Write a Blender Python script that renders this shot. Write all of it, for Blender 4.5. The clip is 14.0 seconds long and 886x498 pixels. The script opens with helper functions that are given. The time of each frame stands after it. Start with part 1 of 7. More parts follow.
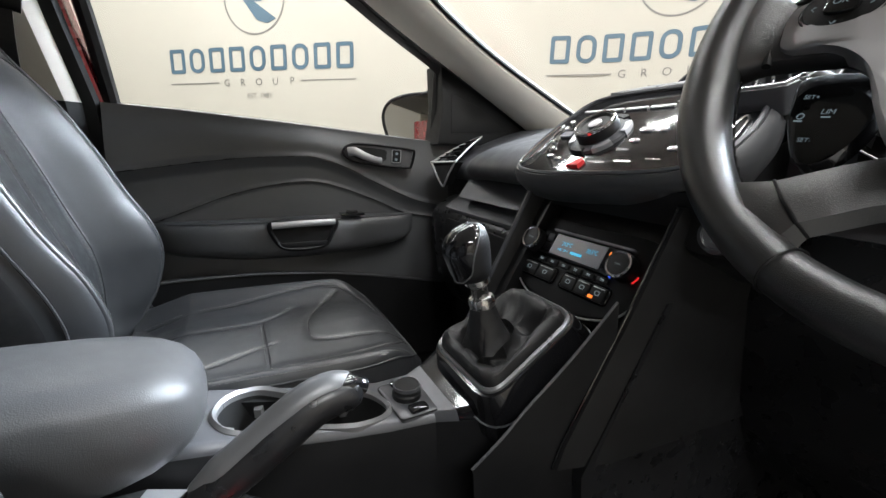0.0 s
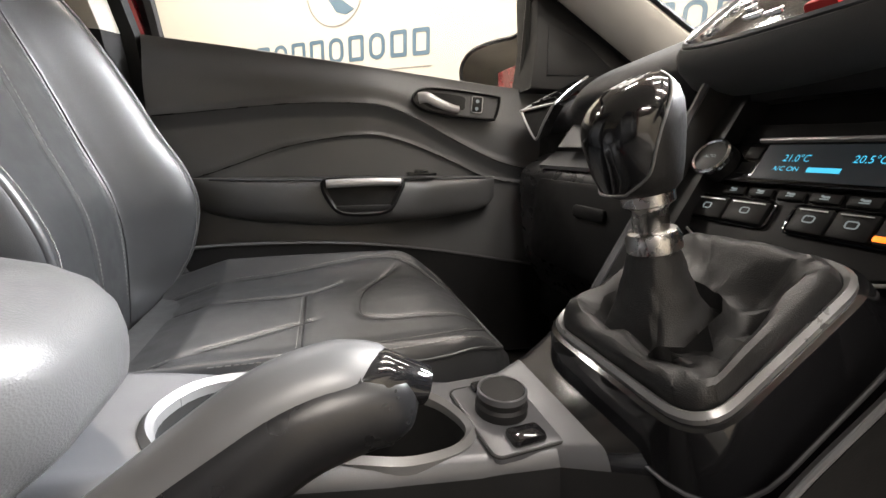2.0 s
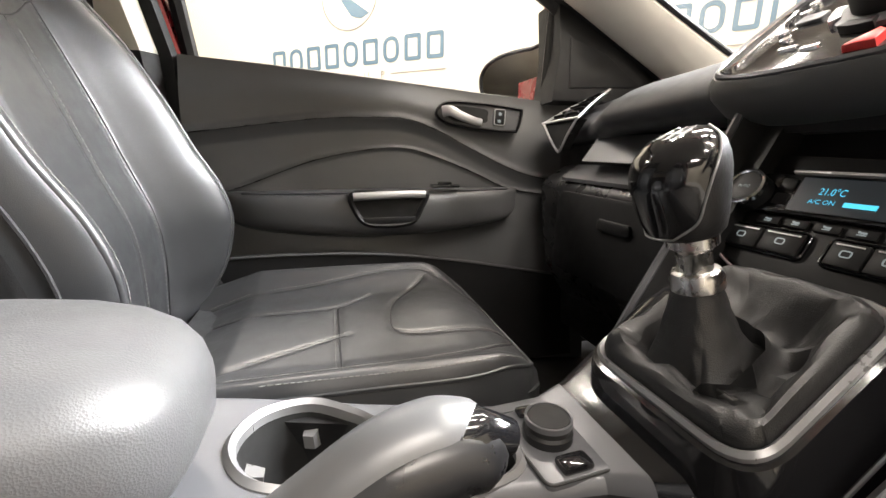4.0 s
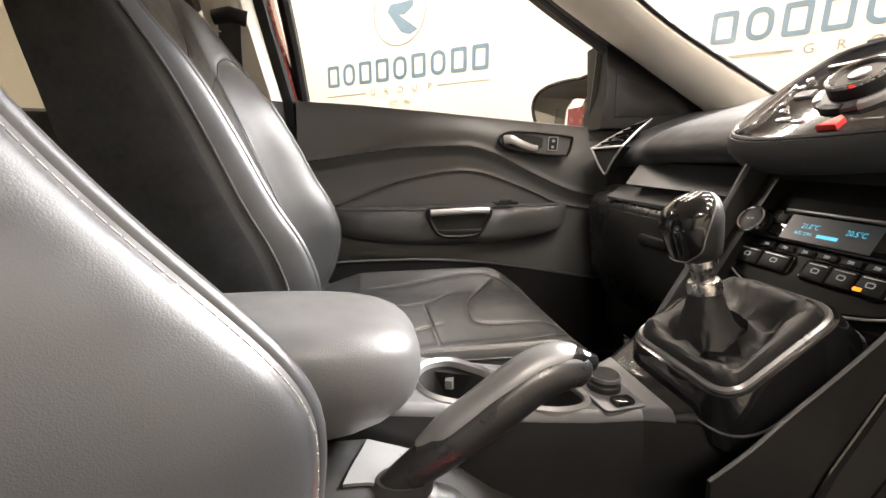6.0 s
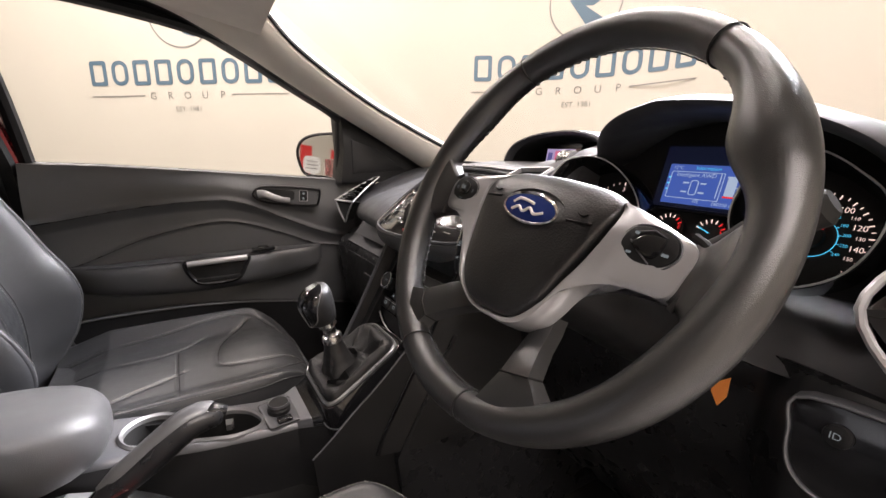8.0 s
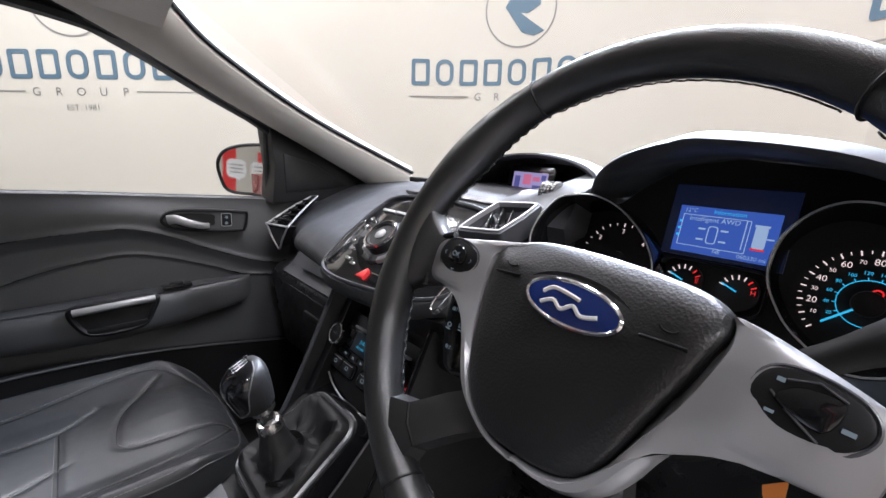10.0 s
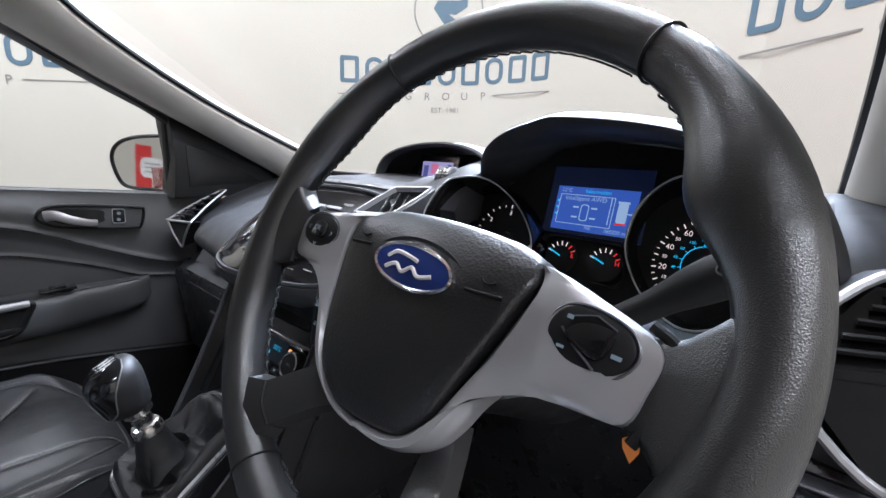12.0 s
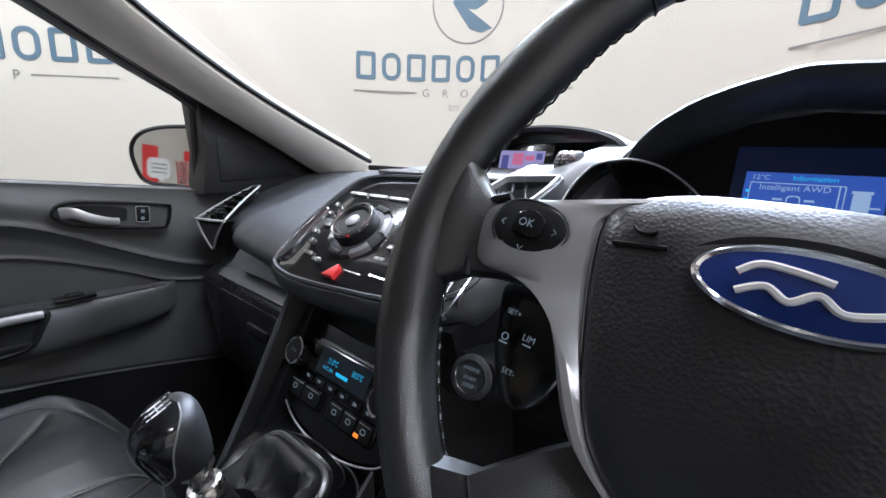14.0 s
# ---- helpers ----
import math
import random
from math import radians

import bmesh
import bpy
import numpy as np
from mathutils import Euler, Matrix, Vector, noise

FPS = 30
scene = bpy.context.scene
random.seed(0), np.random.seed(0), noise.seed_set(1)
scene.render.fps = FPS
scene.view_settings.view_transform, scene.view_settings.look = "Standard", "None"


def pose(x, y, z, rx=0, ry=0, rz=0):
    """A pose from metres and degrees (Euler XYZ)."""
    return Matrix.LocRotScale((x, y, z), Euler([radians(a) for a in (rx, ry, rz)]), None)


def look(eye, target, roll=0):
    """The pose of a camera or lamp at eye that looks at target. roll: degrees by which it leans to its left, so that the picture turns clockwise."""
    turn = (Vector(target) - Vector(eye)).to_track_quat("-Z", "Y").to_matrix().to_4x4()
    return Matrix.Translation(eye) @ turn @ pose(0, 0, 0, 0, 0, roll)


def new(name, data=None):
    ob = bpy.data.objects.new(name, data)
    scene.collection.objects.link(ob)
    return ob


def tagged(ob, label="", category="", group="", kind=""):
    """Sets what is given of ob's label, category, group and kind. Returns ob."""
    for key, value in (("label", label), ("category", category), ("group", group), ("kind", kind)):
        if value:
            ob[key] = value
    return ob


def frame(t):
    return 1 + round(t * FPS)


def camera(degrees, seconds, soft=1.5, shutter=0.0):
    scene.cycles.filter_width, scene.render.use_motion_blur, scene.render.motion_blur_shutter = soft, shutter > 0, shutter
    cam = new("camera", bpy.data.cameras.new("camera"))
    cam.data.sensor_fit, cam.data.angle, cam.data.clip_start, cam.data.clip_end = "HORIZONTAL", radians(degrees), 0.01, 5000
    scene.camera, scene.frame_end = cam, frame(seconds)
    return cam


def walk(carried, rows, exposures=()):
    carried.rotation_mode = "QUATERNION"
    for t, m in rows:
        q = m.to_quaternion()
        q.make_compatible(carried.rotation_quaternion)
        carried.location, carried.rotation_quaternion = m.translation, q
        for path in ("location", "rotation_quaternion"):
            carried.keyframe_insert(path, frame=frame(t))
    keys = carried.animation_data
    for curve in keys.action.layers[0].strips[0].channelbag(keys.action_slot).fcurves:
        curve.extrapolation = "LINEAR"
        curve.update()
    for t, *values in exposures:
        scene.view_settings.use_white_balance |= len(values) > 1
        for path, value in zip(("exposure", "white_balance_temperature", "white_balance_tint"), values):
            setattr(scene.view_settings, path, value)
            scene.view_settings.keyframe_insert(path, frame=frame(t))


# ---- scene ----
cam = camera(93.7, 14.0)
PATH = [
    (0, (-0.249, -0.413, 1.029), (0.621, 1.326, 0.562), 1.9),
    (0.5, (-0.228, -0.267, 0.939), (0.449, 1.556, 0.475), 1.5),
    (1, (-0.194, -0.234, 0.901), (0.392, 1.622, 0.44), 1.2),
    (1.5, (-0.182, -0.22, 0.901), (0.378, 1.644, 0.441), 0.9),
    (2, (-0.19, -0.212, 0.9), (0.364, 1.655, 0.442), 1.0),
    (4.5, (-0.249, -0.216, 0.934), (0.216, 1.673, 0.471), 0.6),
    (5, (-0.316, -0.242, 0.936), (0.059, 1.67, 0.482), 0.4),
    (5.5, (-0.334, -0.293, 0.945), (-0.014, 1.628, 0.487), 0.3),
    (6, (-0.33, -0.362, 0.984), (0.01, 1.555, 0.526), 0.2),
    (6.5, (-0.284, -0.514, 1.09), (0.215, 1.365, 0.622), 0.4),
    (7, (-0.2, -0.613, 1.122), (0.519, 1.192, 0.648), 0.9),
    (7.5, (-0.187, -0.64, 1.125), (0.734, 1.072, 0.654), 1.1),
    (8, (-0.184, -0.646, 1.165), (0.873, 0.985, 0.693), 1.4),
    (8.5, (-0.187, -0.634, 1.185), (0.958, 0.937, 0.716), 1.5),
    (11, (-0.105, -0.452, 1.209), (1.283, 0.915, 0.756), 1.8),
    (11.5, (-0.101, -0.528, 1.185), (1.344, 0.781, 0.737), 1.9),
    (12, (-0.098, -0.553, 1.184), (1.396, 0.7, 0.74), 2.1),
    (12.5, (-0.113, -0.483, 1.177), (1.412, 0.732, 0.731), 2.1),
    (13, (-0.1, -0.402, 1.156), (1.43, 0.81, 0.717), 2.2),
    (13.5, (-0.097, -0.366, 1.156), (1.421, 0.861, 0.72), 2.2),
    (14, (-0.098, -0.37, 1.155), (1.391, 0.892, 0.719), 2.2),
]
EXPOSURES = [(0, -0.55, 6100, 9), (0.5, -0.4, 6300, 11), (1.0, -0.35, 6900, 13), (1.5, -0.2, 6900, 13), (4.5, 0.3, 7000, 13), (6, 0.25, 7400, 15), (6.5, 0.2, 7900, 17), (7, -0.05, 7500, 18), (8.5, -0.45, 6650, 20), (11, -0.6, 5600, 13), (14, -0.6, 5600, 13)]
walk(cam, [(t, look(eye, target, roll)) for t, eye, target, roll in PATH], EXPOSURES)

# ---- world, lights ----
scene.view_settings.exposure = 0.0
world = bpy.data.worlds.new("world")
scene.world = world
world.use_nodes = True
world.node_tree.nodes["Background"].inputs[0].default_value = (0.9, 0.95, 1.0, 1)
world.node_tree.nodes["Background"].inputs[1].default_value = 0.05

CEIL_Z, WALL_H = 3.9, 2.74
# the studio wall in plan: a long straight side, a rounded corner ahead of the car, and the plain sides behind
PLAN = [(-3.2, 6.48), (-2.0, 5.57), (-0.76, 4.64), (0.80, 3.48), (2.25, 2.58), (2.75, 2.20), (3.10, 1.75), (3.19, 1.20), (3.02, 0.55), (2.63, -0.22), (2.37, -0.60), (0.6, -2.96), (-0.94, -5.0), (-4.9, -3.1), (-8.9, -1.12), (-7.0, 1.42), (-5.1, 3.95)]


# ---- small tools ----
def V(*a):
    return Vector(a)


class Frame3:
    """A local frame: a along u, b along v, c along n."""

    def __init__(self, o, u, v):
        self.o, self.u = Vector(o), Vector(u).normalized()
        self.n = self.u.cross(Vector(v)).normalized()
        self.v = self.n.cross(self.u)

    def p(self, a, b, c=0.0):
        return self.o + a * self.u + b * self.v + c * self.n


def lerp(a, b, t):
    return a + (b - a) * t


def interp(x, table):
    """Smooth interpolation in a table of (x, value)."""
    if x <= table[0][0]:
        return table[0][1]
    for (x0, v0), (x1, v1) in zip(table, table[1:]):
        if x <= x1:
            t = (x - x0) / (x1 - x0)
            return v0 + (v1 - v0) * t
    return table[-1][1]


def glide(x, table):
    """The same with no kinks at the table's places."""
    if x <= table[0][0]:
        return table[0][1]
    n = len(table)
    for i in range(n - 1):
        (x0, v0), (x1, v1) = table[i], table[i + 1]
        if x <= x1:
            s0 = (v1 - table[i - 1][1]) / (x1 - table[i - 1][0]) if i else (v1 - v0) / (x1 - x0)
            s1 = (table[i + 2][1] - v0) / (table[i + 2][0] - x0) if i < n - 2 else (v1 - v0) / (x1 - x0)
            t, d = (x - x0) / (x1 - x0), x1 - x0
            return v0 * (1 + 2 * t) * (1 - t) ** 2 + d * s0 * t * (1 - t) ** 2 + v1 * t * t * (3 - 2 * t) + d * s1 * t * t * (t - 1)
    return table[-1][1]


def curve(points, n=8, closed=False):
    """Catmull-Rom through the points."""
    pts = [Vector(p) for p in points]
    m = len(pts)
    out = []
    for i in range(m if closed else m - 1):
        if closed:
            a, b, c, d = pts[i - 1], pts[i], pts[(i + 1) % m], pts[(i + 2) % m]
        else:
            a, b, c, d = pts[max(i - 1, 0)], pts[i], pts[i + 1], pts[min(i + 2, m - 1)]
        for k in range(n):
            t = k / n
            out.append(0.5 * (2 * b + (c - a) * t + (2 * a - 5 * b + 4 * c - d) * t * t + (3 * b - a - 3 * c + d) * t ** 3))
    if not closed:
        out.append(pts[-1])
    return out


def loft(rings, closed=True, caps=True):
    """A skin over rings of equally many points."""
    bm = bmesh.new()
    vs = [[bm.verts.new(p) for p in r] for r in rings]
    n = len(rings[0])
    for a, b in zip(vs, vs[1:]):
        for i in range(n if closed else n - 1):
            j = (i + 1) % n
            bm.faces.new((a[i], a[j], b[j], b[i]))
    if caps and closed:
        bm.faces.new(vs[0][::-1])
        bm.faces.new(vs[-1])
    bmesh.ops.recalc_face_normals(bm, faces=bm.faces)
    return bm


def sheet(fn, us, vs, thick):
    """A thick sheet: fn(u, v) gives the outer place, thick is the way to the inner face."""
    bm = bmesh.new()
    t = Vector(thick)
    top = [[bm.verts.new(fn(u, v)) for v in vs] for u in us]
    low = [[bm.verts.new(fn(u, v) + t) for v in vs] for u in us]
    for i in range(len(us) - 1):
        for j in range(len(vs) - 1):
            bm.faces.new((top[i][j], top[i + 1][j], top[i + 1][j + 1], top[i][j + 1]))
            bm.faces.new((low[i][j], low[i][j + 1], low[i + 1][j + 1], low[i + 1][j]))
    edge = [(i, 0) for i in range(len(us))] + [(len(us) - 1, j) for j in range(1, len(vs))]
    edge += [(i, len(vs) - 1) for i in range(len(us) - 2, -1, -1)] + [(0, j) for j in range(len(vs) - 2, 0, -1)]
    for a, b in zip(edge, edge[1:] + edge[:1]):
        bm.faces.new((top[a[0]][a[1]], top[b[0]][b[1]], low[b[0]][b[1]], low[a[0]][a[1]]))
    bmesh.ops.recalc_face_normals(bm, faces=bm.faces)
    return bm


def steps(a, b, n):
    return [a + (b - a) * i / n for i in range(n + 1)]


def tube(points, radius, seg=10, closed=False, flat=1.0, up=None):
    """A tube along points; radius a number or a function of 0..1; flat squeezes it along up."""
    pts = [Vector(p) for p in points]
    n = len(pts)
    rings, ref = [], Vector(up) if up else None
    for i, p in enumerate(pts):
        a = pts[i - 1] if (i or closed) else p
        b = pts[(i + 1) % n] if (i < n - 1 or closed) else p
        t = (b - a).normalized()
        if ref is None:
            ref = t.orthogonal()
        side = t.cross(ref).normalized()
        upv = side.cross(t).normalized()
        if up is None:
            ref = upv
        r = radius(i / max(n - 1, 1)) if callable(radius) else radius
        rings.append([p + r * (math.cos(k) * side + flat * math.sin(k) * upv) for k in [2 * math.pi * q / seg for q in range(seg)]])
    if closed:
        rings.append(rings[0])
        bm = loft(rings, caps=False)
        bmesh.ops.remove_doubles(bm, verts=bm.verts, dist=1e-6)
        return bm
    return loft(rings)


def box(fr, a0, a1, b0, b1, c0, c1, bevel=0.0, seg=2):
    """A box in a frame with rounded edges."""
    bm = bmesh.new()
    v = [bm.verts.new(fr.p(a, b, c)) for a in (a0, a1) for b in (b0, b1) for c in (c0, c1)]
    for f in ((0, 1, 3, 2), (4, 6, 7, 5), (0, 4, 5, 1), (2, 3, 7, 6), (0, 2, 6, 4), (1, 5, 7, 3)):
        bm.faces.new([v[i] for i in f])
    bmesh.ops.recalc_face_normals(bm, faces=bm.faces)
    if bevel:
        bmesh.ops.bevel(bm, geom=bm.edges[:], offset=bevel, segments=seg, profile=0.5, affect="EDGES")
    return bm


def plate(fr, outline, c0, c1, bevel=0.0, seg=2):
    """An outline of (a, b) points raised from c0 to c1, its front edge rounded."""
    steps_ = [(0, c0), (0, c1 - bevel)]
    if bevel:
        steps_ += [(bevel * (1 - math.cos(k * math.pi / 2 / seg)), c1 - bevel + bevel * math.sin(k * math.pi / 2 / seg)) for k in range(1, seg + 1)]
    else:
        steps_ = [(0, c0), (0, c1)]
    rings = []
    for inset, c in steps_:
        o = offset(outline, -inset) if inset else outline
        rings.append([fr.p(a, b, c) for a, b in o])
    return loft(rings)


def offset(outline, d):
    """An outline moved outward by d (inward: minus)."""
    n = len(outline)
    area = sum(outline[i - 1][0] * outline[i][1] - outline[i][0] * outline[i - 1][1] for i in range(n))
    s = 1 if area > 0 else -1
    out = []
    for i in range(n):
        ax, ay = outline[i - 1]
        bx, by = outline[(i + 1) % n]
        tx, ty = bx - ax, by - ay
        k = math.hypot(tx, ty) or 1e-9
        out.append((outline[i][0] + s * d * ty / k, outline[i][1] - s * d * tx / k))
    return out


def ring(fr, outer, inner, c0, c1, crown=0.0):
    """A flat ring between two outlines of equally many points, with a crown along its middle."""
    mid = [((a[0] + b[0]) / 2, (a[1] + b[1]) / 2) for a, b in zip(outer, inner)]
    rings = [[fr.p(a, b, c0) for a, b in outer], [fr.p(a, b, c1) for a, b in outer], [fr.p(a, b, c1 + crown) for a, b in mid],
             [fr.p(a, b, c1) for a, b in inner], [fr.p(a, b, c0) for a, b in inner]]
    rings.append(rings[0])
    bm = loft(rings, caps=False)
    bmesh.ops.remove_doubles(bm, verts=bm.verts, dist=1e-7)
    return bm


def rounded(w, h, r, n=5, cx=0.0, cy=0.0):
    """A rounded rectangle's outline."""
    out = []
    for k, (sx, sy) in enumerate(((1, 1), (-1, 1), (-1, -1), (1, -1))):
        for i in range(n + 1):
            a = math.pi / 2 * (k + i / n)
            out.append((cx + sx * (w / 2 - r) + r * math.cos(a), cy + sy * (h / 2 - r) + r * math.sin(a)))
    return out


def circle(r, n=32, cx=0.0, cy=0.0, ry=None):
    return [(cx + r * math.cos(2 * math.pi * i / n), cy + (ry or r) * math.sin(2 * math.pi * i / n)) for i in range(n)]


def outline2(points, n=6):
    return [(p[0], p[1]) for p in curve([(a, b, 0) for a, b in points], n, closed=True)]


def lathe(fr, profile, n=32):
    """A turned body: profile of (radius, c) round the frame's n."""
    bm = loft([[fr.p(r * math.cos(2 * math.pi * i / n), r * math.sin(2 * math.pi * i / n), c) for i in range(n)] for r, c in profile])
    return bm


def joined(*bms):
    out = bmesh.new()
    for b in bms:
        me = bpy.data.meshes.new("t")
        b.to_mesh(me)
        out.from_mesh(me)
        bpy.data.meshes.remove(me)
        b.free()
    return out


def finish(me, smooth, angle):
    if smooth:
        me.polygons.foreach_set("use_smooth", [True] * len(me.polygons))
        me.set_sharp_from_angle(angle=radians(angle))


def thing(name, at, label, category, group="", kind=""):
    ob = new(name)
    ob.location = at
    ob.empty_display_size = 0.05
    return tagged(ob, label, category, group, kind)


def mesh(name, bm, material, label="", category="", group="", kind="", smooth=True, angle=40):
    me = bpy.data.meshes.new(name)
    bm.to_mesh(me)
    bm.free()
    finish(me, smooth, angle)
    me.materials.append(material)
    return tagged(new(name, me), label, category, group, kind)


def part(name, bm, material, parent, label="", smooth=True, angle=40):
    ob = mesh(name, bm, material, label, smooth=smooth, angle=angle)
    ob.parent = parent
    if not parent.parent:
        ob.matrix_parent_inverse = Matrix.Translation(-parent.location)
    return ob


TEXTS = {}


def glyphs(body):
    """The outline of a text one unit high, as vertices and faces, centred."""
    if body not in TEXTS:
        cu = bpy.data.curves.new("t", "FONT")
        cu.body, cu.align_x, cu.align_y, cu.size, cu.resolution_u = body, "CENTER", "CENTER", 1.0, 3
        ob = new("t", cu)
        me = bpy.data.meshes.new_from_object(ob.evaluated_get(bpy.context.evaluated_depsgraph_get()))
        TEXTS[body] = ([v.co.copy() for v in me.vertices], [tuple(p.vertices) for p in me.polygons])
        bpy.data.meshes.remove(me)
        bpy.data.objects.remove(ob)
        bpy.data.curves.remove(cu)
    return TEXTS[body]


def text(fr, body, height, a=0.0, b=0.0, c=0.0, turn=0.0, wide=1.0):
    """A text lying on a frame, capital height about height."""
    vs, fs = glyphs(body)
    k = height / 0.7
    ca, sa = math.cos(turn), math.sin(turn)
    bm = bmesh.new()
    made = [bm.verts.new(fr.p(a + k * (v.x * wide * ca - v.y * sa), b + k * (v.x * wide * sa + v.y * ca), c)) for v in vs]
    for f in fs:
        try:
            bm.faces.new([made[i] for i in f])
        except ValueError:
            pass
    return bm


# ---- materials ----
def material(name, colour, rough=0.5, metal=0.0, vary=0.15, scale=6.0, bump=0.0, grain=400.0, kind="noise", coat=0.0, wear=0.08, spec=0.5):
    m = bpy.data.materials.new(name)
    m.use_nodes = True
    nt = m.node_tree
    bs = nt.nodes["Principled BSDF"]
    at = nt.nodes.new("ShaderNodeTexCoord")
    n1 = nt.nodes.new("ShaderNodeTexNoise")
    n1.inputs["Scale"].default_value, n1.inputs["Detail"].default_value = scale, 5
    nt.links.new(at.outputs["Object"], n1.inputs["Vector"])
    ramp = nt.nodes.new("ShaderNodeMapRange")
    ramp.inputs[1].default_value, ramp.inputs[2].default_value = 0.3, 0.7
    ramp.inputs[3].default_value, ramp.inputs[4].default_value = 1 - vary, 1 + vary
    nt.links.new(n1.outputs[0], ramp.inputs[0])
    mul = nt.nodes.new("ShaderNodeVectorMath")
    mul.operation = "SCALE"
    mul.inputs[0].default_value = colour
    nt.links.new(ramp.outputs[0], mul.inputs["Scale"])
    nt.links.new(mul.outputs[0], bs.inputs["Base Color"])
    n2 = nt.nodes.new("ShaderNodeTexNoise")
    n2.inputs["Scale"].default_value, n2.inputs["Detail"].default_value = scale * 5, 4
    nt.links.new(at.outputs["Object"], n2.inputs["Vector"])
    rr = nt.nodes.new("ShaderNodeMapRange")
    rr.inputs[1].default_value, rr.inputs[2].default_value = 0.3, 0.7
    rr.inputs[3].default_value, rr.inputs[4].default_value = max(rough - wear, 0.02), min(rough + wear, 1)
    nt.links.new(n2.outputs[0], rr.inputs[0])
    nt.links.new(rr.outputs[0], bs.inputs["Roughness"])
    bs.inputs["Metallic"].default_value = metal
    bs.inputs["Specular IOR Level"].default_value = spec
    bs.inputs["Coat Weight"].default_value = coat
    bs.inputs["Coat Roughness"].default_value = 0.06
    if bump:
        if kind == "leather":
            g = nt.nodes.new("ShaderNodeTexVoronoi")
            g.inputs["Scale"].default_value = grain
            warp = nt.nodes.new("ShaderNodeTexNoise")
            warp.inputs["Scale"].default_value = grain * 0.35
            nt.links.new(at.outputs["Object"], warp.inputs["Vector"])
            add = nt.nodes.new("ShaderNodeVectorMath")
            add.operation = "MULTIPLY_ADD"
            add.inputs[1].default_value = (0.0012, 0.0012, 0.0012)
            nt.links.new(warp.outputs["Color"], add.inputs[0])
            nt.links.new(at.outputs["Object"], add.inputs[2])
            nt.links.new(add.outputs[0], g.inputs["Vector"])
        else:
            g = nt.nodes.new("ShaderNodeTexNoise")
            g.inputs["Scale"].default_value, g.inputs["Detail"].default_value = grain, 3
            nt.links.new(at.outputs["Object"], g.inputs["Vector"])
        bp = nt.nodes.new("ShaderNodeBump")
        bp.inputs["Strength"].default_value, bp.inputs["Distance"].default_value = bump, 0.0006
        nt.links.new(g.outputs[0], bp.inputs["Height"])
        nt.links.new(bp.outputs[0], bs.inputs["Normal"])
    return m


def glowing(name, colour, strength):
    m = bpy.data.materials.new(name)
    m.use_nodes = True
    bs = m.node_tree.nodes["Principled BSDF"]
    bs.inputs["Base Color"].default_value = (0.02, 0.02, 0.02, 1)
    bs.inputs["Roughness"].default_value = 0.3
    bs.inputs["Emission Color"].default_value = (*colour, 1)
    bs.inputs["Emission Strength"].default_value = strength
    return m


def glass(name, tint=(0.97, 0.98, 0.97), gloss=0.02):
    m = bpy.data.materials.new(name)
    m.use_nodes = True
    nt = m.node_tree
    nt.nodes.remove(nt.nodes["Principled BSDF"])
    tr, gl, mix = nt.nodes.new("ShaderNodeBsdfTransparent"), nt.nodes.new("ShaderNodeBsdfGlossy"), nt.nodes.new("ShaderNodeMixShader")
    tr.inputs[0].default_value = (*tint, 1)
    gl.inputs["Roughness"].default_value = 0.02
    mix.inputs[0].default_value = gloss
    nt.links.new(tr.outputs[0], mix.inputs[1])
    nt.links.new(gl.outputs[0], mix.inputs[2])
    nt.links.new(mix.outputs[0], nt.nodes["Material Output"].inputs[0])
    return m


LEATHER = material("black_leather", (0.027, 0.028, 0.030), 0.41, spec=0.65, vary=0.08, scale=9, bump=0.12, grain=1300, kind="leather")
LEATHER_GREY = material("grey_leather", (0.066, 0.066, 0.068), 0.42, vary=0.08, scale=9, bump=0.22, grain=1000, kind="leather")
LEATHER_RIM = material("wheel_leather", (0.019, 0.019, 0.0195), 0.30, vary=0.12, scale=14, bump=0.28, spec=0.95, grain=1500, kind="leather", wear=0.015)
GAITER = material("gaiter_leather", (0.010, 0.010, 0.0105), 0.48, vary=0.1, scale=30, bump=0.3, grain=1200, kind="leather", spec=0.5)
CLOTH = material("black_cloth", (0.022, 0.022, 0.023), 0.9, vary=0.25, scale=30, bump=0.3, grain=900)
AIRBAG = material("airbag_black_plastic", (0.011, 0.011, 0.0115), 0.38, spec=0.7, vary=0.08, scale=6, bump=0.34, grain=560, kind="leather")
DASH = material("dash_black_plastic", (0.050, 0.051, 0.055), 0.52, vary=0.06, scale=5, bump=0.2, grain=1100, kind="leather", spec=0.4)
SOFT = material("soft_black_plastic", (0.064, 0.065, 0.068), 0.42, spec=0.65, vary=0.08, scale=5, bump=0.25, grain=1000, kind="leather")
HARD = material("hard_black_plastic", (0.010, 0.010, 0.0105), 0.48, spec=0.28, vary=0.12, scale=7, bump=0.12, grain=900)
GLOSS = material("gloss_black", (0.008, 0.008, 0.009), 0.12, vary=0.1, scale=8, wear=0.04, coat=0.4)
# near-black: dial faces, and recesses and stalks with their shade in the colour
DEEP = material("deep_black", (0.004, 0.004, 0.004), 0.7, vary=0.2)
SATIN_LIGHT = material("satin_pale_grey", (0.22, 0.22, 0.225), 0.34, metal=0.45, vary=0.06, scale=10, bump=0.05, grain=1200)
SATIN = material("satin_grey", (0.10, 0.102, 0.110), 0.36, metal=0.35, vary=0.06, scale=10, bump=0.05, grain=1200)
BRAKE_GREY = material("satin_mid_grey", (0.15, 0.152, 0.157), 0.36, metal=0.4, vary=0.06, scale=10, bump=0.05, grain=1200)
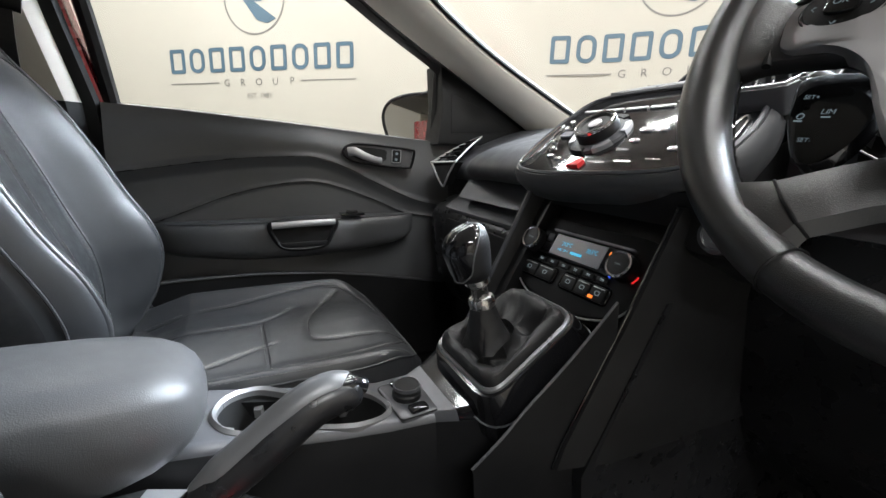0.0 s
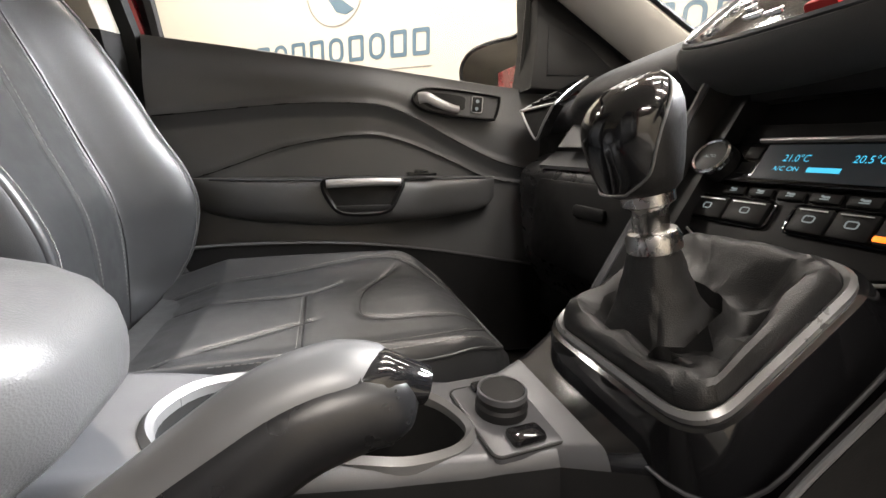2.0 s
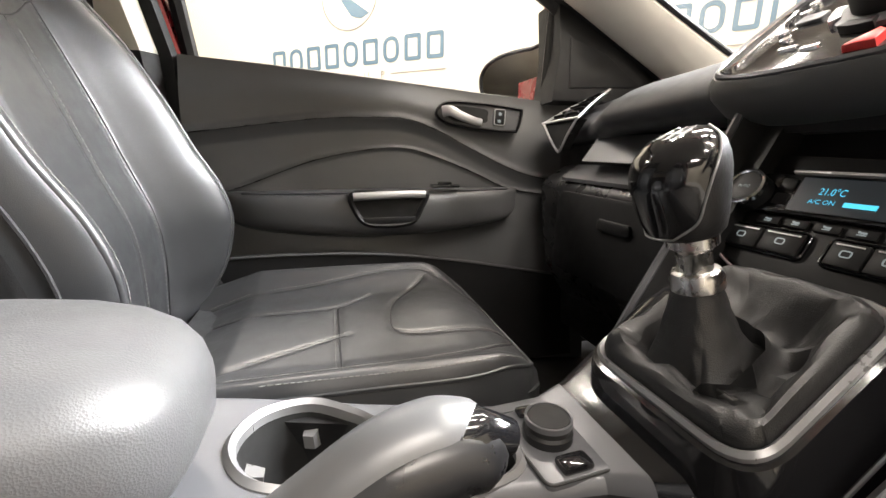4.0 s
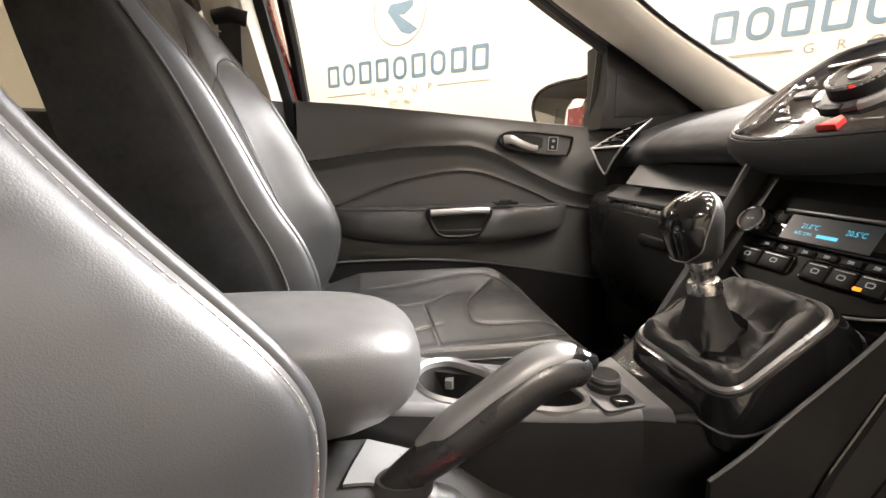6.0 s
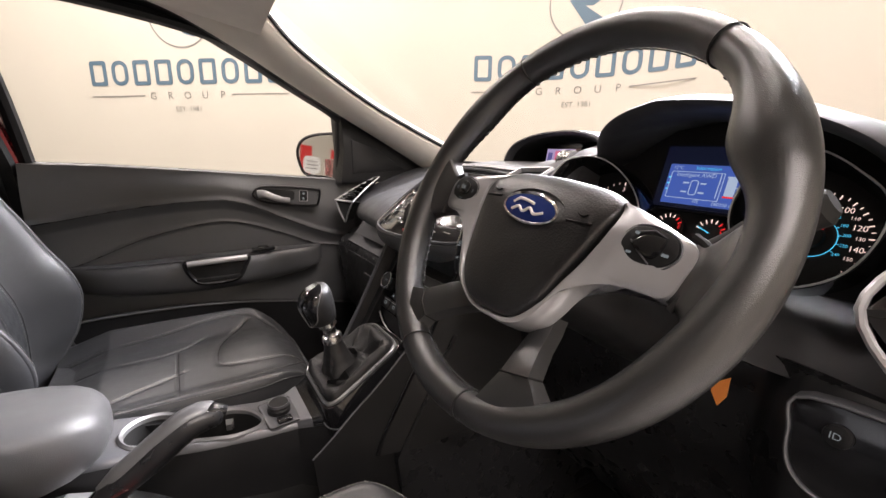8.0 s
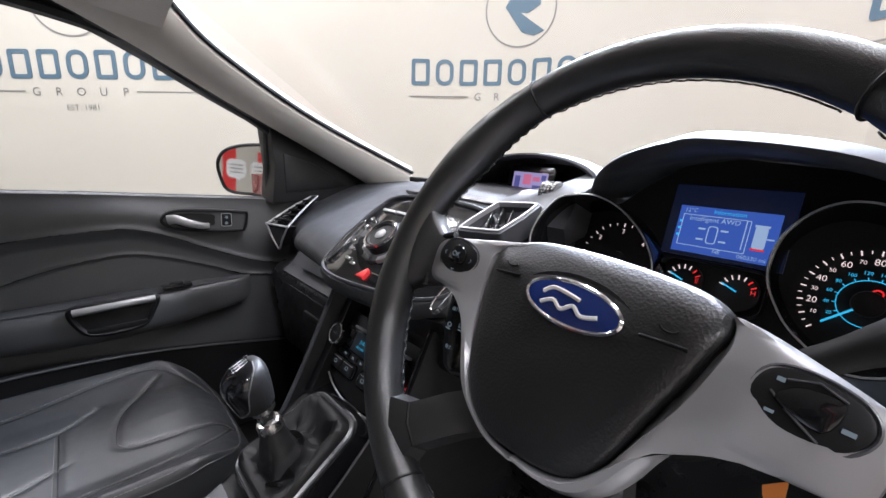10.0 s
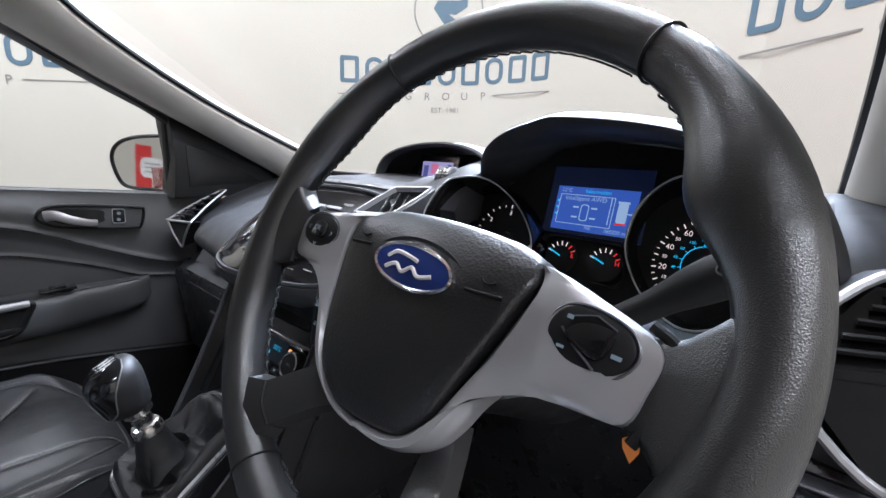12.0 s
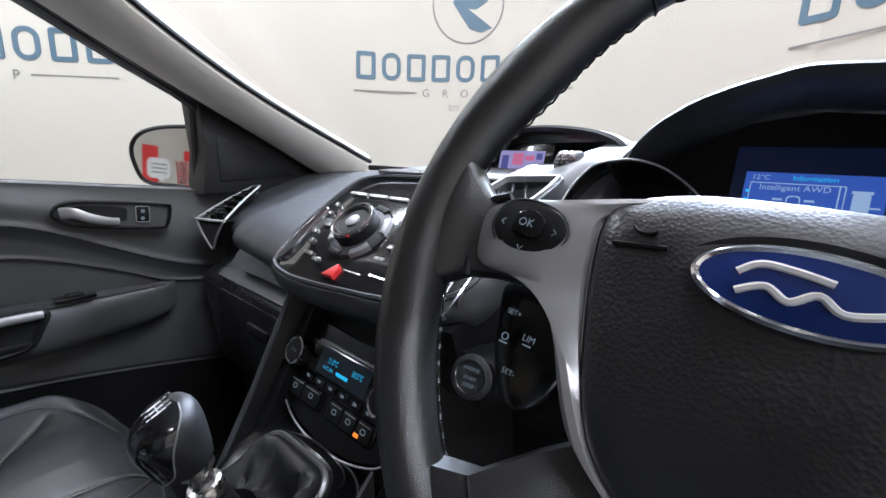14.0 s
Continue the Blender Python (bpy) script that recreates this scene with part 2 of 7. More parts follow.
TRIM = material("gloss_grey_trim", (0.17, 0.172, 0.18), 0.26, metal=0.3, vary=0.03, scale=8, wear=0.01)
SATIN_DARK = material("satin_black_plastic", (0.012, 0.012, 0.013), 0.30, vary=0.10, scale=7, bump=0.06, grain=1200)
SILVER = material("satin_silver", (0.48, 0.48, 0.49), 0.36, metal=0.6, vary=0.05, scale=12, bump=0.03, grain=1400)
STEEL = material("turned_steel", (0.50, 0.49, 0.48), 0.27, metal=1.0, vary=0.06, scale=20, bump=0.05, grain=900)
CHROME = material("chrome", (0.72, 0.72, 0.73), 0.14, metal=1.0, vary=0.04, scale=15, wear=0.06)
BEIGE = material("pale_trim", (0.62, 0.59, 0.53), 0.8, vary=0.05, scale=10, bump=0.15, grain=900)
CARPET = material("dark_carpet", (0.012, 0.012, 0.012), 0.95, vary=0.4, scale=60, bump=0.8, grain=700)
RED = material("red_paint", (0.24, 0.010, 0.016), 0.25, metal=0.2, vary=0.08, coat=0.6)
RED_PLASTIC = material("red_plastic", (0.62, 0.03, 0.03), 0.35, vary=0.08)
ORANGE = material("orange_tag", (0.85, 0.28, 0.06), 0.5, vary=0.08)
THREAD_DARK = material("dark_thread", (0.018, 0.018, 0.017), 0.9, vary=0.2, scale=200)
THREAD = material("pale_thread", (0.20, 0.20, 0.19), 0.8, vary=0.2, scale=200)
WALL = material("cream_wall_paint", (0.50, 0.47, 0.41), 0.65, vary=0.025, scale=0.8, bump=0.05, grain=60)
FLOOR = material("grey_floor_paint", (0.42, 0.42, 0.42), 0.4, vary=0.12, scale=1.5)
ROOF = material("grey_roof_sheet", (0.40, 0.36, 0.32), 0.6, vary=0.2, scale=1.2)
INK = material("blue_grey_vinyl", (0.075, 0.13, 0.18), 0.45, vary=0.05, scale=2)
INK_LINE = material("grey_vinyl", (0.20, 0.19, 0.18), 0.5, vary=0.05, scale=2)
WHITE = material("white_print", (0.75, 0.75, 0.75), 0.5, vary=0.05)
BADGE = material("blue_enamel", (0.012, 0.030, 0.16), 0.2, vary=0.08, coat=0.7)
MIRROR = material("mirror_glass", (0.85, 0.86, 0.86), 0.02, metal=1.0, vary=0.01, wear=0.01)
PANE = glass("window_glass")
TINT = glass("tinted_glass", (0.62, 0.61, 0.57), 0.04)
TUBE = glowing("light_tube", (1.0, 0.97, 0.92), 22.0)
LIT = glowing("lit_symbol", (0.62, 0.75, 0.80), 0.32)
LIT_WHITE = glowing("lit_numeral", (1.0, 0.78, 0.70), 1.3)
LIT_RED = glowing("lit_red", (1.0, 0.03, 0.03), 1.1)
LIT_ORANGE = glowing("lit_orange", (1.0, 0.22, 0.02), 2.2)
LIT_CYAN = glowing("lit_cyan", (0.05, 0.55, 0.85), 1.3)
LIT_BLUE = glowing("lit_blue", (0.05, 0.12, 0.9), 1.6)
SCREEN = glowing("blue_screen", (0.045, 0.105, 0.42), 1.25)
SCREEN_DIM = glowing("screen_glow", (0.004, 0.008, 0.030), 0.7)
SCREEN_PALE = glowing("screen_pale", (0.45, 0.60, 0.80), 1.0)
SCREEN_CLIMATE = glowing("climate_screen", (0.002, 0.010, 0.018), 0.5)
SCREEN_NAV = glowing("nav_screen", (0.50, 0.42, 0.72), 0.9)
SCREEN_PINK = glowing("nav_pink", (0.85, 0.20, 0.35), 0.9)
SCREEN_NAVY = glowing("nav_navy", (0.10, 0.10, 0.35), 0.9)


# ---- the studio ----
WALL_LINE = [p.xy for p in curve([(x, y, 0) for x, y in PLAN], 10, closed=True)]
WALL_S = [0.0]
for p_, q_ in zip(WALL_LINE, WALL_LINE[1:] + WALL_LINE[:1]):
    WALL_S.append(WALL_S[-1] + (q_ - p_).length)


def on_wall(s, z, out=0.0):
    """A place s metres along the wall and z high, out metres before it. The car stands on a floor that falls a little, so the signs' level leans against it."""
    s %= WALL_S[-1]
    i = max(k for k in range(len(WALL_LINE)) if WALL_S[k] <= s)
    p, q = WALL_LINE[i], WALL_LINE[(i + 1) % len(WALL_LINE)]
    a, b = WALL_LINE[i - 1], WALL_LINE[(i + 2) % len(WALL_LINE)]
    t = (s - WALL_S[i]) / (WALL_S[i + 1] - WALL_S[i])
    m = p.lerp(q, t)
    d = (q - a).lerp(b - p, t).normalized()
    return V(m.x + out * d.y, m.y - out * d.x, z + 0.0257 * (m.x + 0.2) - 0.0177 * (m.y + 0.5))


def nearest_s(x, y):
    best = min(range(len(WALL_LINE)), key=lambda k: (WALL_LINE[k] - Vector((x, y))).length)
    return WALL_S[best]


def build_studio():
    rings = []
    n = len(WALL_LINE)
    for d, z in ((0, -0.3), (0, WALL_H), (0.12, WALL_H), (0.12, -0.3)):
        row = []
        for i, p in enumerate(WALL_LINE):
            t = (WALL_LINE[(i + 1) % n] - WALL_LINE[i - 1]).normalized()
            row.append(V(p.x - t.y * d, p.y + t.x * d, z))
        rings.append(row)
    rings.append(rings[0])
    bm = loft(rings, caps=False)
    bmesh.ops.remove_doubles(bm, verts=bm.verts, dist=1e-6)
    mesh("wall_studio", bm, WALL, "cream-painted studio wall with a rounded corner and printed signs", "wall", kind="structure")
    fr = Frame3((-2.5, 1.5, 0), (1, 0, 0), (0, 1, 0))
    mesh("floor", box(fr, -9, 9, -9, 9, -0.1, 0), FLOOR, "grey painted studio floor under the car", "floor", kind="structure")
    mesh("ceiling", box(fr, -9, 9, -9, 9, CEIL_Z, CEIL_Z + 0.1), ROOF, "grey sheet roof of the studio", "ceiling", kind="structure")
    for k, (x0, x1, y0, y1) in enumerate(((-9, 9, 9, 9.1), (-9, 9, -9.1, -9), (9, 9.1, -9, 9), (-9.1, -9, -9, 9))):
        mesh("wall_" + ("north", "south", "east", "west")[k], box(fr, x0, x1, y0, y1, 0, CEIL_Z), ROOF, "plain grey hall wall behind the studio", "wall", kind="structure")


def wall_shape(outline, s0, z0, thick=0.004):
    """An outline in metres along the wall, to the right of s0 and above z0."""
    return loft([[on_wall(s0 + a, z0 + b, c) for a, b in outline] for c in (0.0005, thick)])


def wall_ring(outer, inner, s0, z0, thick=0.004):
    rings = [[on_wall(s0 + a, z0 + b, c) for a, b in o] for o, c in ((outer, 0.0005), (outer, thick), (inner, thick), (inner, 0.0005))]
    rings.append(rings[0])
    bm = loft(rings, caps=False)
    bmesh.ops.remove_doubles(bm, verts=bm.verts, dist=1e-7)
    return bm


def wall_text(body, height, s0, z0, a=0.0, wide=1.0, thick=0.004):
    vs, fs = glyphs(body)
    k = height / 0.7
    bm = bmesh.new()
    made = [bm.verts.new(on_wall(s0 + a + k * wide * v.x, z0 + k * v.y, thick)) for v in vs]
    for f in fs:
        try:
            bm.faces.new([made[i] for i in f])
        except ValueError:
            pass
    return bm


def build_sign(s0):
    """One wall sign: a ring with an angular mark, a row of plain letter-sized shapes, thin rules and small print."""
    sign = thing("wall_sign", on_wall(s0, 1.5, 0.01), "blue-grey vinyl sign with a ringed emblem on the cream wall", "sign", "signs along the studio wall")
    z0, h, step, w = 1.7525, 0.217, 0.2125, 0.160
    part("emblem_ring", wall_ring(circle(0.300, 48), circle(0.287, 48), s0, 2.36), INK_LINE, sign)
    mark = [(-0.13, 0.02), (-0.095, 0.08), (0.105, 0.08), (0.105, 0.18), (-0.125, 0.18), (-0.125, 0.225), (0.105, 0.225), (0.163, 0.17), (0.163, 0.03), (0.065, -0.03), (0.0, -0.025), (0.21, -0.175), (0.12, -0.21), (0.02, -0.18)]
    part("emblem_mark", wall_shape(mark[::-1], s0, 2.36), INK, sign)
    # plain hoops of the lettering's size and stroke
    for i in range(9):
        a, r, t = (i - 4) * step, 0.075 if i in (1, 4, 6) else 0.022, 0.034
        part("letter_block", wall_ring(rounded(w, h, r, 5, a, 0), rounded(w - 2 * t, h - 2 * t, max(r - t, 0.008), 5, a, 0), s0, z0 + h / 2), INK, sign)
    for s in (-1, 1):
        part("rule", wall_shape([(s * 0.42, -0.005), (s * 0.95, -0.005), (s * 0.95, 0.005), (s * 0.42, 0.005)], s0, 1.66), INK_LINE, sign)
    for i, c in enumerate("GROUP"):
        part("lettering", wall_text(c, 0.064, s0, 1.655, (i - 2) * 0.168), INK_LINE, sign, smooth=False)
    part("small_lettering", wall_text("EST.", 0.045, s0, 1.535, -0.075), INK_LINE, sign, smooth=False)
    part("small_lettering", wall_text("1981", 0.045, s0, 1.535, 0.065), INK_LINE, sign, smooth=False)


# place, and strength in watts; tubes at y below -1.9 are added to brighten wheel and bolster
LAMPS = [(1.25, 0.1, 68), (1.1, -1.2, 60), (1.6, 1.35, 80), (0.2, 2.6, 90), (-1.1, 3.2, 90), (-2.4, 3.9, 90), (-0.25, -3.0, 130), (-1.25, -3.6, 130), (0.25, -1.95, 85), (-2.9, 1.1, 80), (-3.4, -1.0, 80)]
# added fill lamps, never in view: aimed over the studio wall to brighten the cabin
FILL_FLOODS = [(3.45, 0.9, 3.08, 14), (3.0, -0.3, 3.08, 10), (3.2, 2.0, 3.08, 10), (3.4, 0.0, 3.72, 22), (3.5, 1.5, 3.72, 18)]


def build_lights():
    for x, y, watts in LAMPS:
        lamp = thing("ceiling_light", (x, y, CEIL_Z - 0.1), "white fluorescent tube light under the studio roof", "ceiling light", "studio roof lights")
        fr = Frame3((x, y, CEIL_Z - 0.1), (0.8, -0.6, 0), (0.6, 0.8, 0))
        part("housing", box(fr, -0.75, 0.75, -0.06, 0.06, 0.03, 0.0995, 0.01), WHITE, lamp)
        part("tube", tube([fr.p(-0.72, 0, 0), fr.p(0.72, 0, 0)], 0.022, 10), TUBE, lamp)
        li = bpy.data.lights.new("tube_light", "AREA")
        li.shape, li.size, li.size_y, li.energy, li.color = "RECTANGLE", 1.45, 0.12, watts, (1.0, 0.965, 0.91)
        ob = new("tube_light", li)
        ob.matrix_world = Matrix.Translation((x, y, CEIL_Z - 0.13)) @ Matrix.Rotation(math.atan2(-0.6, 0.8), 4, "Z")

    for x, y, z, watts in FILL_FLOODS:
        at, to = V(x, y, z), V(-0.25, 0.1, 0.9)
        n = (to - at).normalized()
        u = n.cross(V(0, 0, 1)).normalized()
        lamp = thing("fill_flood_light", (x, y, z), "added cool white floodlight, unseen, that brightens the cabin", "flood light", "hall floodlights")
        fr = Frame3(at, u, n.cross(u))
        part("housing", box(fr, -0.25, 0.25, -0.16, 0.16, -0.06, -0.012, 0.01), HARD, lamp)
        part("bracket", tube([at, V(x, y, CEIL_Z)], 0.02, 8), HARD, lamp)
        li = bpy.data.lights.new("flood", "AREA")
        li.shape, li.size, li.size_y, li.energy, li.color, li.spread = "RECTANGLE", 0.5, 0.32, watts, (0.88, 0.94, 1.0), radians(40)
        ob = new("flood", li)
        ob.matrix_world = Matrix.Translation(at + n * 0.02) @ n.to_track_quat("-Z", "Y").to_matrix().to_4x4()


build_studio()
S1, S2, S3 = (nearest_s(-0.76, 4.64) + nearest_s(0.83, 3.46)) / 2, (nearest_s(2.25, 2.58) + nearest_s(3.19, 1.20)) / 2, nearest_s(2.63, -0.22) + 0.93
for s_ in (S1 - (S2 - S1), S1, S2, S3):
    build_sign(s_)
build_lights()


# ---- the car's shell ----
def build_shell():
    fr = Frame3((0, 0, 0), (1, 0, 0), (0, 1, 0))
    mesh("car_floor", box(fr, -1.6, 0.75, -0.80, 0.80, 0.30, 0.40, 0.02), CARPET, "dark carpeted floor of the car", "car floor", kind="structure")
    mesh("bulkhead", box(fr, 0.72, 0.80, -0.80, 0.80, 0.30, 1.08, 0.01), HARD, "black bulkhead below the windscreen", "bulkhead", kind="structure")
    # bonnet and scuttle ahead of the windscreen
    mesh("bonnet", sheet(lambda u, v: V(u, v, 1.085 - 0.16 * (u - 0.8) ** 1.3 - 0.09 * v * v), steps(0.8, 1.75, 12), steps(-0.78, 0.78, 12), (0, 0, -0.03)), RED, "red painted bonnet of the car", "bonnet", kind="structure")

    def roof(u, v):
        return V(u, v, 1.575 - 0.10 * ((u + 0.9) / 1.0) ** 2 * (1 if u > -0.9 else 0.6) - 0.16 * v * v)
    mesh("headliner", sheet(roof, steps(-1.9, 0.04, 20), steps(-0.58, 0.58, 14), (0, 0, 0.02)), BEIGE, "pale grey cloth headliner", "headliner", kind="structure")
    mesh("roof_skin", sheet(lambda u, v: roof(u, v) + V(0, 0, 0.035), steps(-1.95, 0.05, 20), steps(-0.66, 0.66, 14), (0, 0, 0.01)), RED, "red painted roof of the car", "roof", kind="structure")
    for s in (1, -1):
        low = [V(0.60, s * 0.69, 1.085), V(0.39, s * 0.705, 1.205), V(0.15, s * 0.70, 1.330), V(0.0, s * 0.685, 1.410), V(-0.15, s * 0.66, 1.475), V(-0.30, s * 0.64, 1.51)]
        up = [V(0.70, s * 0.60, 1.12), V(0.366, s * 0.585, 1.262), V(0.145, s * 0.565, 1.385), V(0.055, s * 0.555, 1.465), V(0.0, s * 0.55, 1.545), V(-0.20, s * 0.54, 1.57)]
        lo, hi = curve(low, 6), curve(up, 6)
        rings = []
        for a, b in zip(lo, hi):
            m = (a + b) / 2
            out = V(0.35, s * 0.45, 0.82).normalized()
            rings.append([a, a.lerp(b, 0.12) - out * 0.012, m - out * 0.020, a.lerp(b, 0.88) - out * 0.012, b, b + out * 0.035, a + out * 0.05])
        mesh("a_pillar", loft(rings), BEIGE, "pale grey trimmed windscreen pillar", "pillar", kind="structure")
        mesh("pillar_return", loft([[a + V(0, -s * 0.002, 0.002), a + V(0.0, s * 0.05, -0.012), a + V(0.02, s * 0.075, 0.005), a.lerp(b, 0.25) + V(0.02, s * 0.03, 0.03)] for a, b in zip(lo, hi)]), HARD, "black rubber-sealed inner edge of the pillar", "pillar", kind="structure")
        # black rubber line along the windscreen edge, red paint outside
        mesh("pillar_seal", tube([p + V(0.004, s * 0.0, 0.012) for p in hi], 0.006, 6), HARD, "black rubber windscreen seal", "seal", kind="structure")
        mesh("pillar_skin", loft([[a + V(0.06, s * 0.06, 0.03), a + V(0.03, s * 0.045, 0.035), a.lerp(b, 0.7) + V(0.035, s * 0.03, 0.02), a.lerp(b, 0.7) + V(0.06, s * 0.05, 0.02)] for a, b in zip(lo, hi)]), RED, "red painted windscreen pillar skin", "pillar", kind="structure")
        # B pillar: pale trim, dark edge, red paint
        rows = [(1.52, -0.70, -0.60, 0.64), (1.40, -0.68, -0.585, 0.70), (1.25, -0.66, -0.56, 0.74), (1.10, -0.645, -0.53, 0.765), (0.90, -0.66, -0.52, 0.785), (0.45, -0.68, -0.50, 0.79)]
        pale = [[V(x0 - 0.01, s * (y - 0.02), z), V(x0 + 0.02, s * (y - 0.035), z), V(x1 - 0.02, s * (y - 0.035), z), V(x1, s * (y - 0.01), z), V(x1, s * (y + 0.02), z), V(x0 - 0.01, s * (y + 0.02), z)] for z, x0, x1, y in rows]
        mesh("b_pillar", loft(pale[:4]), BEIGE, "pale grey trimmed door pillar", "pillar", kind="structure")
        mesh("b_pillar_foot", loft(pale[3:]), HARD, "black plastic foot of the door pillar", "pillar", kind="structure")
        dark = [[V(x1 - 0.005, s * (y - 0.005), z), V(x1 + 0.022, s * (y - 0.005), z), V(x1 + 0.03, s * (y + 0.02), z), V(x1 - 0.005, s * (y + 0.025), z)] for z, x0, x1, y in rows]
        mesh("door_seal", loft(dark), HARD, "black rubber door seal on the pillar", "seal", kind="structure")
        red = [[V(x1 + 0.012, s * (y + 0.010), z), V(x1 + 0.034, s * (y + 0.016), z), V(x1 + 0.040, s * (y + 0.05), z), V(x1 + 0.0, s * (y + 0.05), z)] for z, x0, x1, y in rows]
        mesh("pillar_paint", loft(red), RED, "red painted door opening edge", "pillar", kind="structure")
        # rear quarter: pillar and sill behind the seats
        mesh("c_pillar", box(fr, -1.65, -1.35, min(s * 0.62, s * 0.74), max(s * 0.62, s * 0.74), 1.05, 1.55, 0.03), BEIGE, "pale grey rear pillar", "pillar", kind="structure")
        mesh("rear_door", box(fr, -1.60, -0.70, min(s * 0.79, s * 0.86), max(s * 0.79, s * 0.86), 0.35, 1.08, 0.03), HARD, "black trimmed rear door", "door", kind="structure")
        ob = mesh("rear_side_glass", sheet(lambda u, v: V(u, s * lerp(0.82, 0.66, v), lerp(1.08, 1.53, v)), steps(-1.9, -0.70, 6), steps(0, 1, 4), (0, 0.004, 0)), TINT, "lightly tinted rear side window", "window", kind="structure")
        mesh("sill", box(fr, -0.62, 0.7, min(s * 0.74, s * 0.86), max(s * 0.74, s * 0.86), 0.28, 0.42, 0.03), HARD, "black plastic door sill", "sill", kind="structure")
    mesh("rear_wall", box(fr, -1.75, -1.62, -0.78, 0.78, 0.35, 1.06, 0.03), HARD, "black rear of the cabin", "cabin wall", kind="structure")
    mesh("tailgate_glass", sheet(lambda u, v: V(-1.9 + 0.1 * u, v, lerp(1.0, 1.56, u)), steps(0, 1, 4), steps(-0.80, 0.80, 6), (0.004, 0, 0)), TINT, "lightly tinted tailgate window", "window", kind="structure")
    # windscreen
    def screen(u, v):
        x = lerp(0.72, 0.06, u) + 0.10 * (1 - u) * (1 - (v / 0.6) ** 2)
        return V(x, v * lerp(1.03, 0.93, u), lerp(1.125, 1.545, u))
    ob = mesh("windscreen", sheet(screen, steps(0, 1, 10), steps(-0.68, 0.68, 16), (0.004, 0, 0.004)), PANE, "clear curved windscreen", "windscreen", kind="structure")
    ob.visible_shadow = False
    # rear-view mirror
    mir = thing("rear_view_mirror", (0.27, 0.02, 1.50), "black plastic rear-view mirror behind the windscreen", "mirror")
    fm = Frame3((0.215, -0.03, 1.485), (0.25, 0.95, 0), (0.1, 0, 1))
    part("housing", plate(fm, rounded(0.25, 0.075, 0.03), -0.02, 0.03, 0.012), HARD, mir)
    part("mirror_glass", plate(Frame3((0.215, -0.03, 1.485), (-0.25, -0.95, 0), (0.1, 0, 1)), rounded(0.235, 0.06, 0.025), 0.0205, 0.022), MIRROR, mir, "silvered mirror glass")
    part("stalk", tube([V(0.235, -0.02, 1.50), V(0.22, 0.0, 1.535), V(0.13, 0.0, 1.545)], 0.012), HARD, mir)


# ---- passenger door ----
BELT = [(-0.52, 1.105), (-0.35, 1.098), (-0.13, 1.083), (0.12, 1.063), (0.32, 1.048), (0.42, 1.04)]
CREASE = [(-0.52, 0.962), (-0.45, 0.972), (-0.25, 1.0), (-0.12, 1.008), (-0.05, 1.006), (0.03, 0.98), (0.10, 0.945), (0.22, 0.892), (0.30, 0.872), (0.42, 0.86)]
ARC = [(-0.52, 0.83), (-0.42, 0.848), (-0.25, 0.91), (-0.09, 0.938), (-0.01, 0.928), (0.12, 0.88), (0.21, 0.842), (0.42, 0.82)]


def smooth(t):
    t = max(0.0, min(1.0, t))
    return t * t * (3 - 2 * t)


def door_y(x, z):
    """The trim's depth: smaller is further into the cabin."""
    belt, cr, arc = glide(x, BELT), glide(x, CREASE), glide(x, ARC)
    y = 0.756 + 0.022 * smooth((z - cr) / max(belt - cr, 0.01)) ** 2
    y -= 0.0065 * math.exp(-((z - cr + 0.010) / 0.009) ** 2)
    y += 0.005 * smooth((cr - 0.02 - z) / 0.02)
    y -= 0.010 * smooth((cr - 0.06 - z) / 0.12)
    y -= 0.0035 * math.exp(-((z - arc + 0.005) / 0.0045) ** 2)
    y -= 0.055 * smooth((arc - 0.09 - z) / 0.40)
    bow = 0.03 * max(0, (x - 0.12) / 0.25) ** 2
    return y - bow - 0.015 * max(0, (-0.25 - x) / 0.25) ** 2


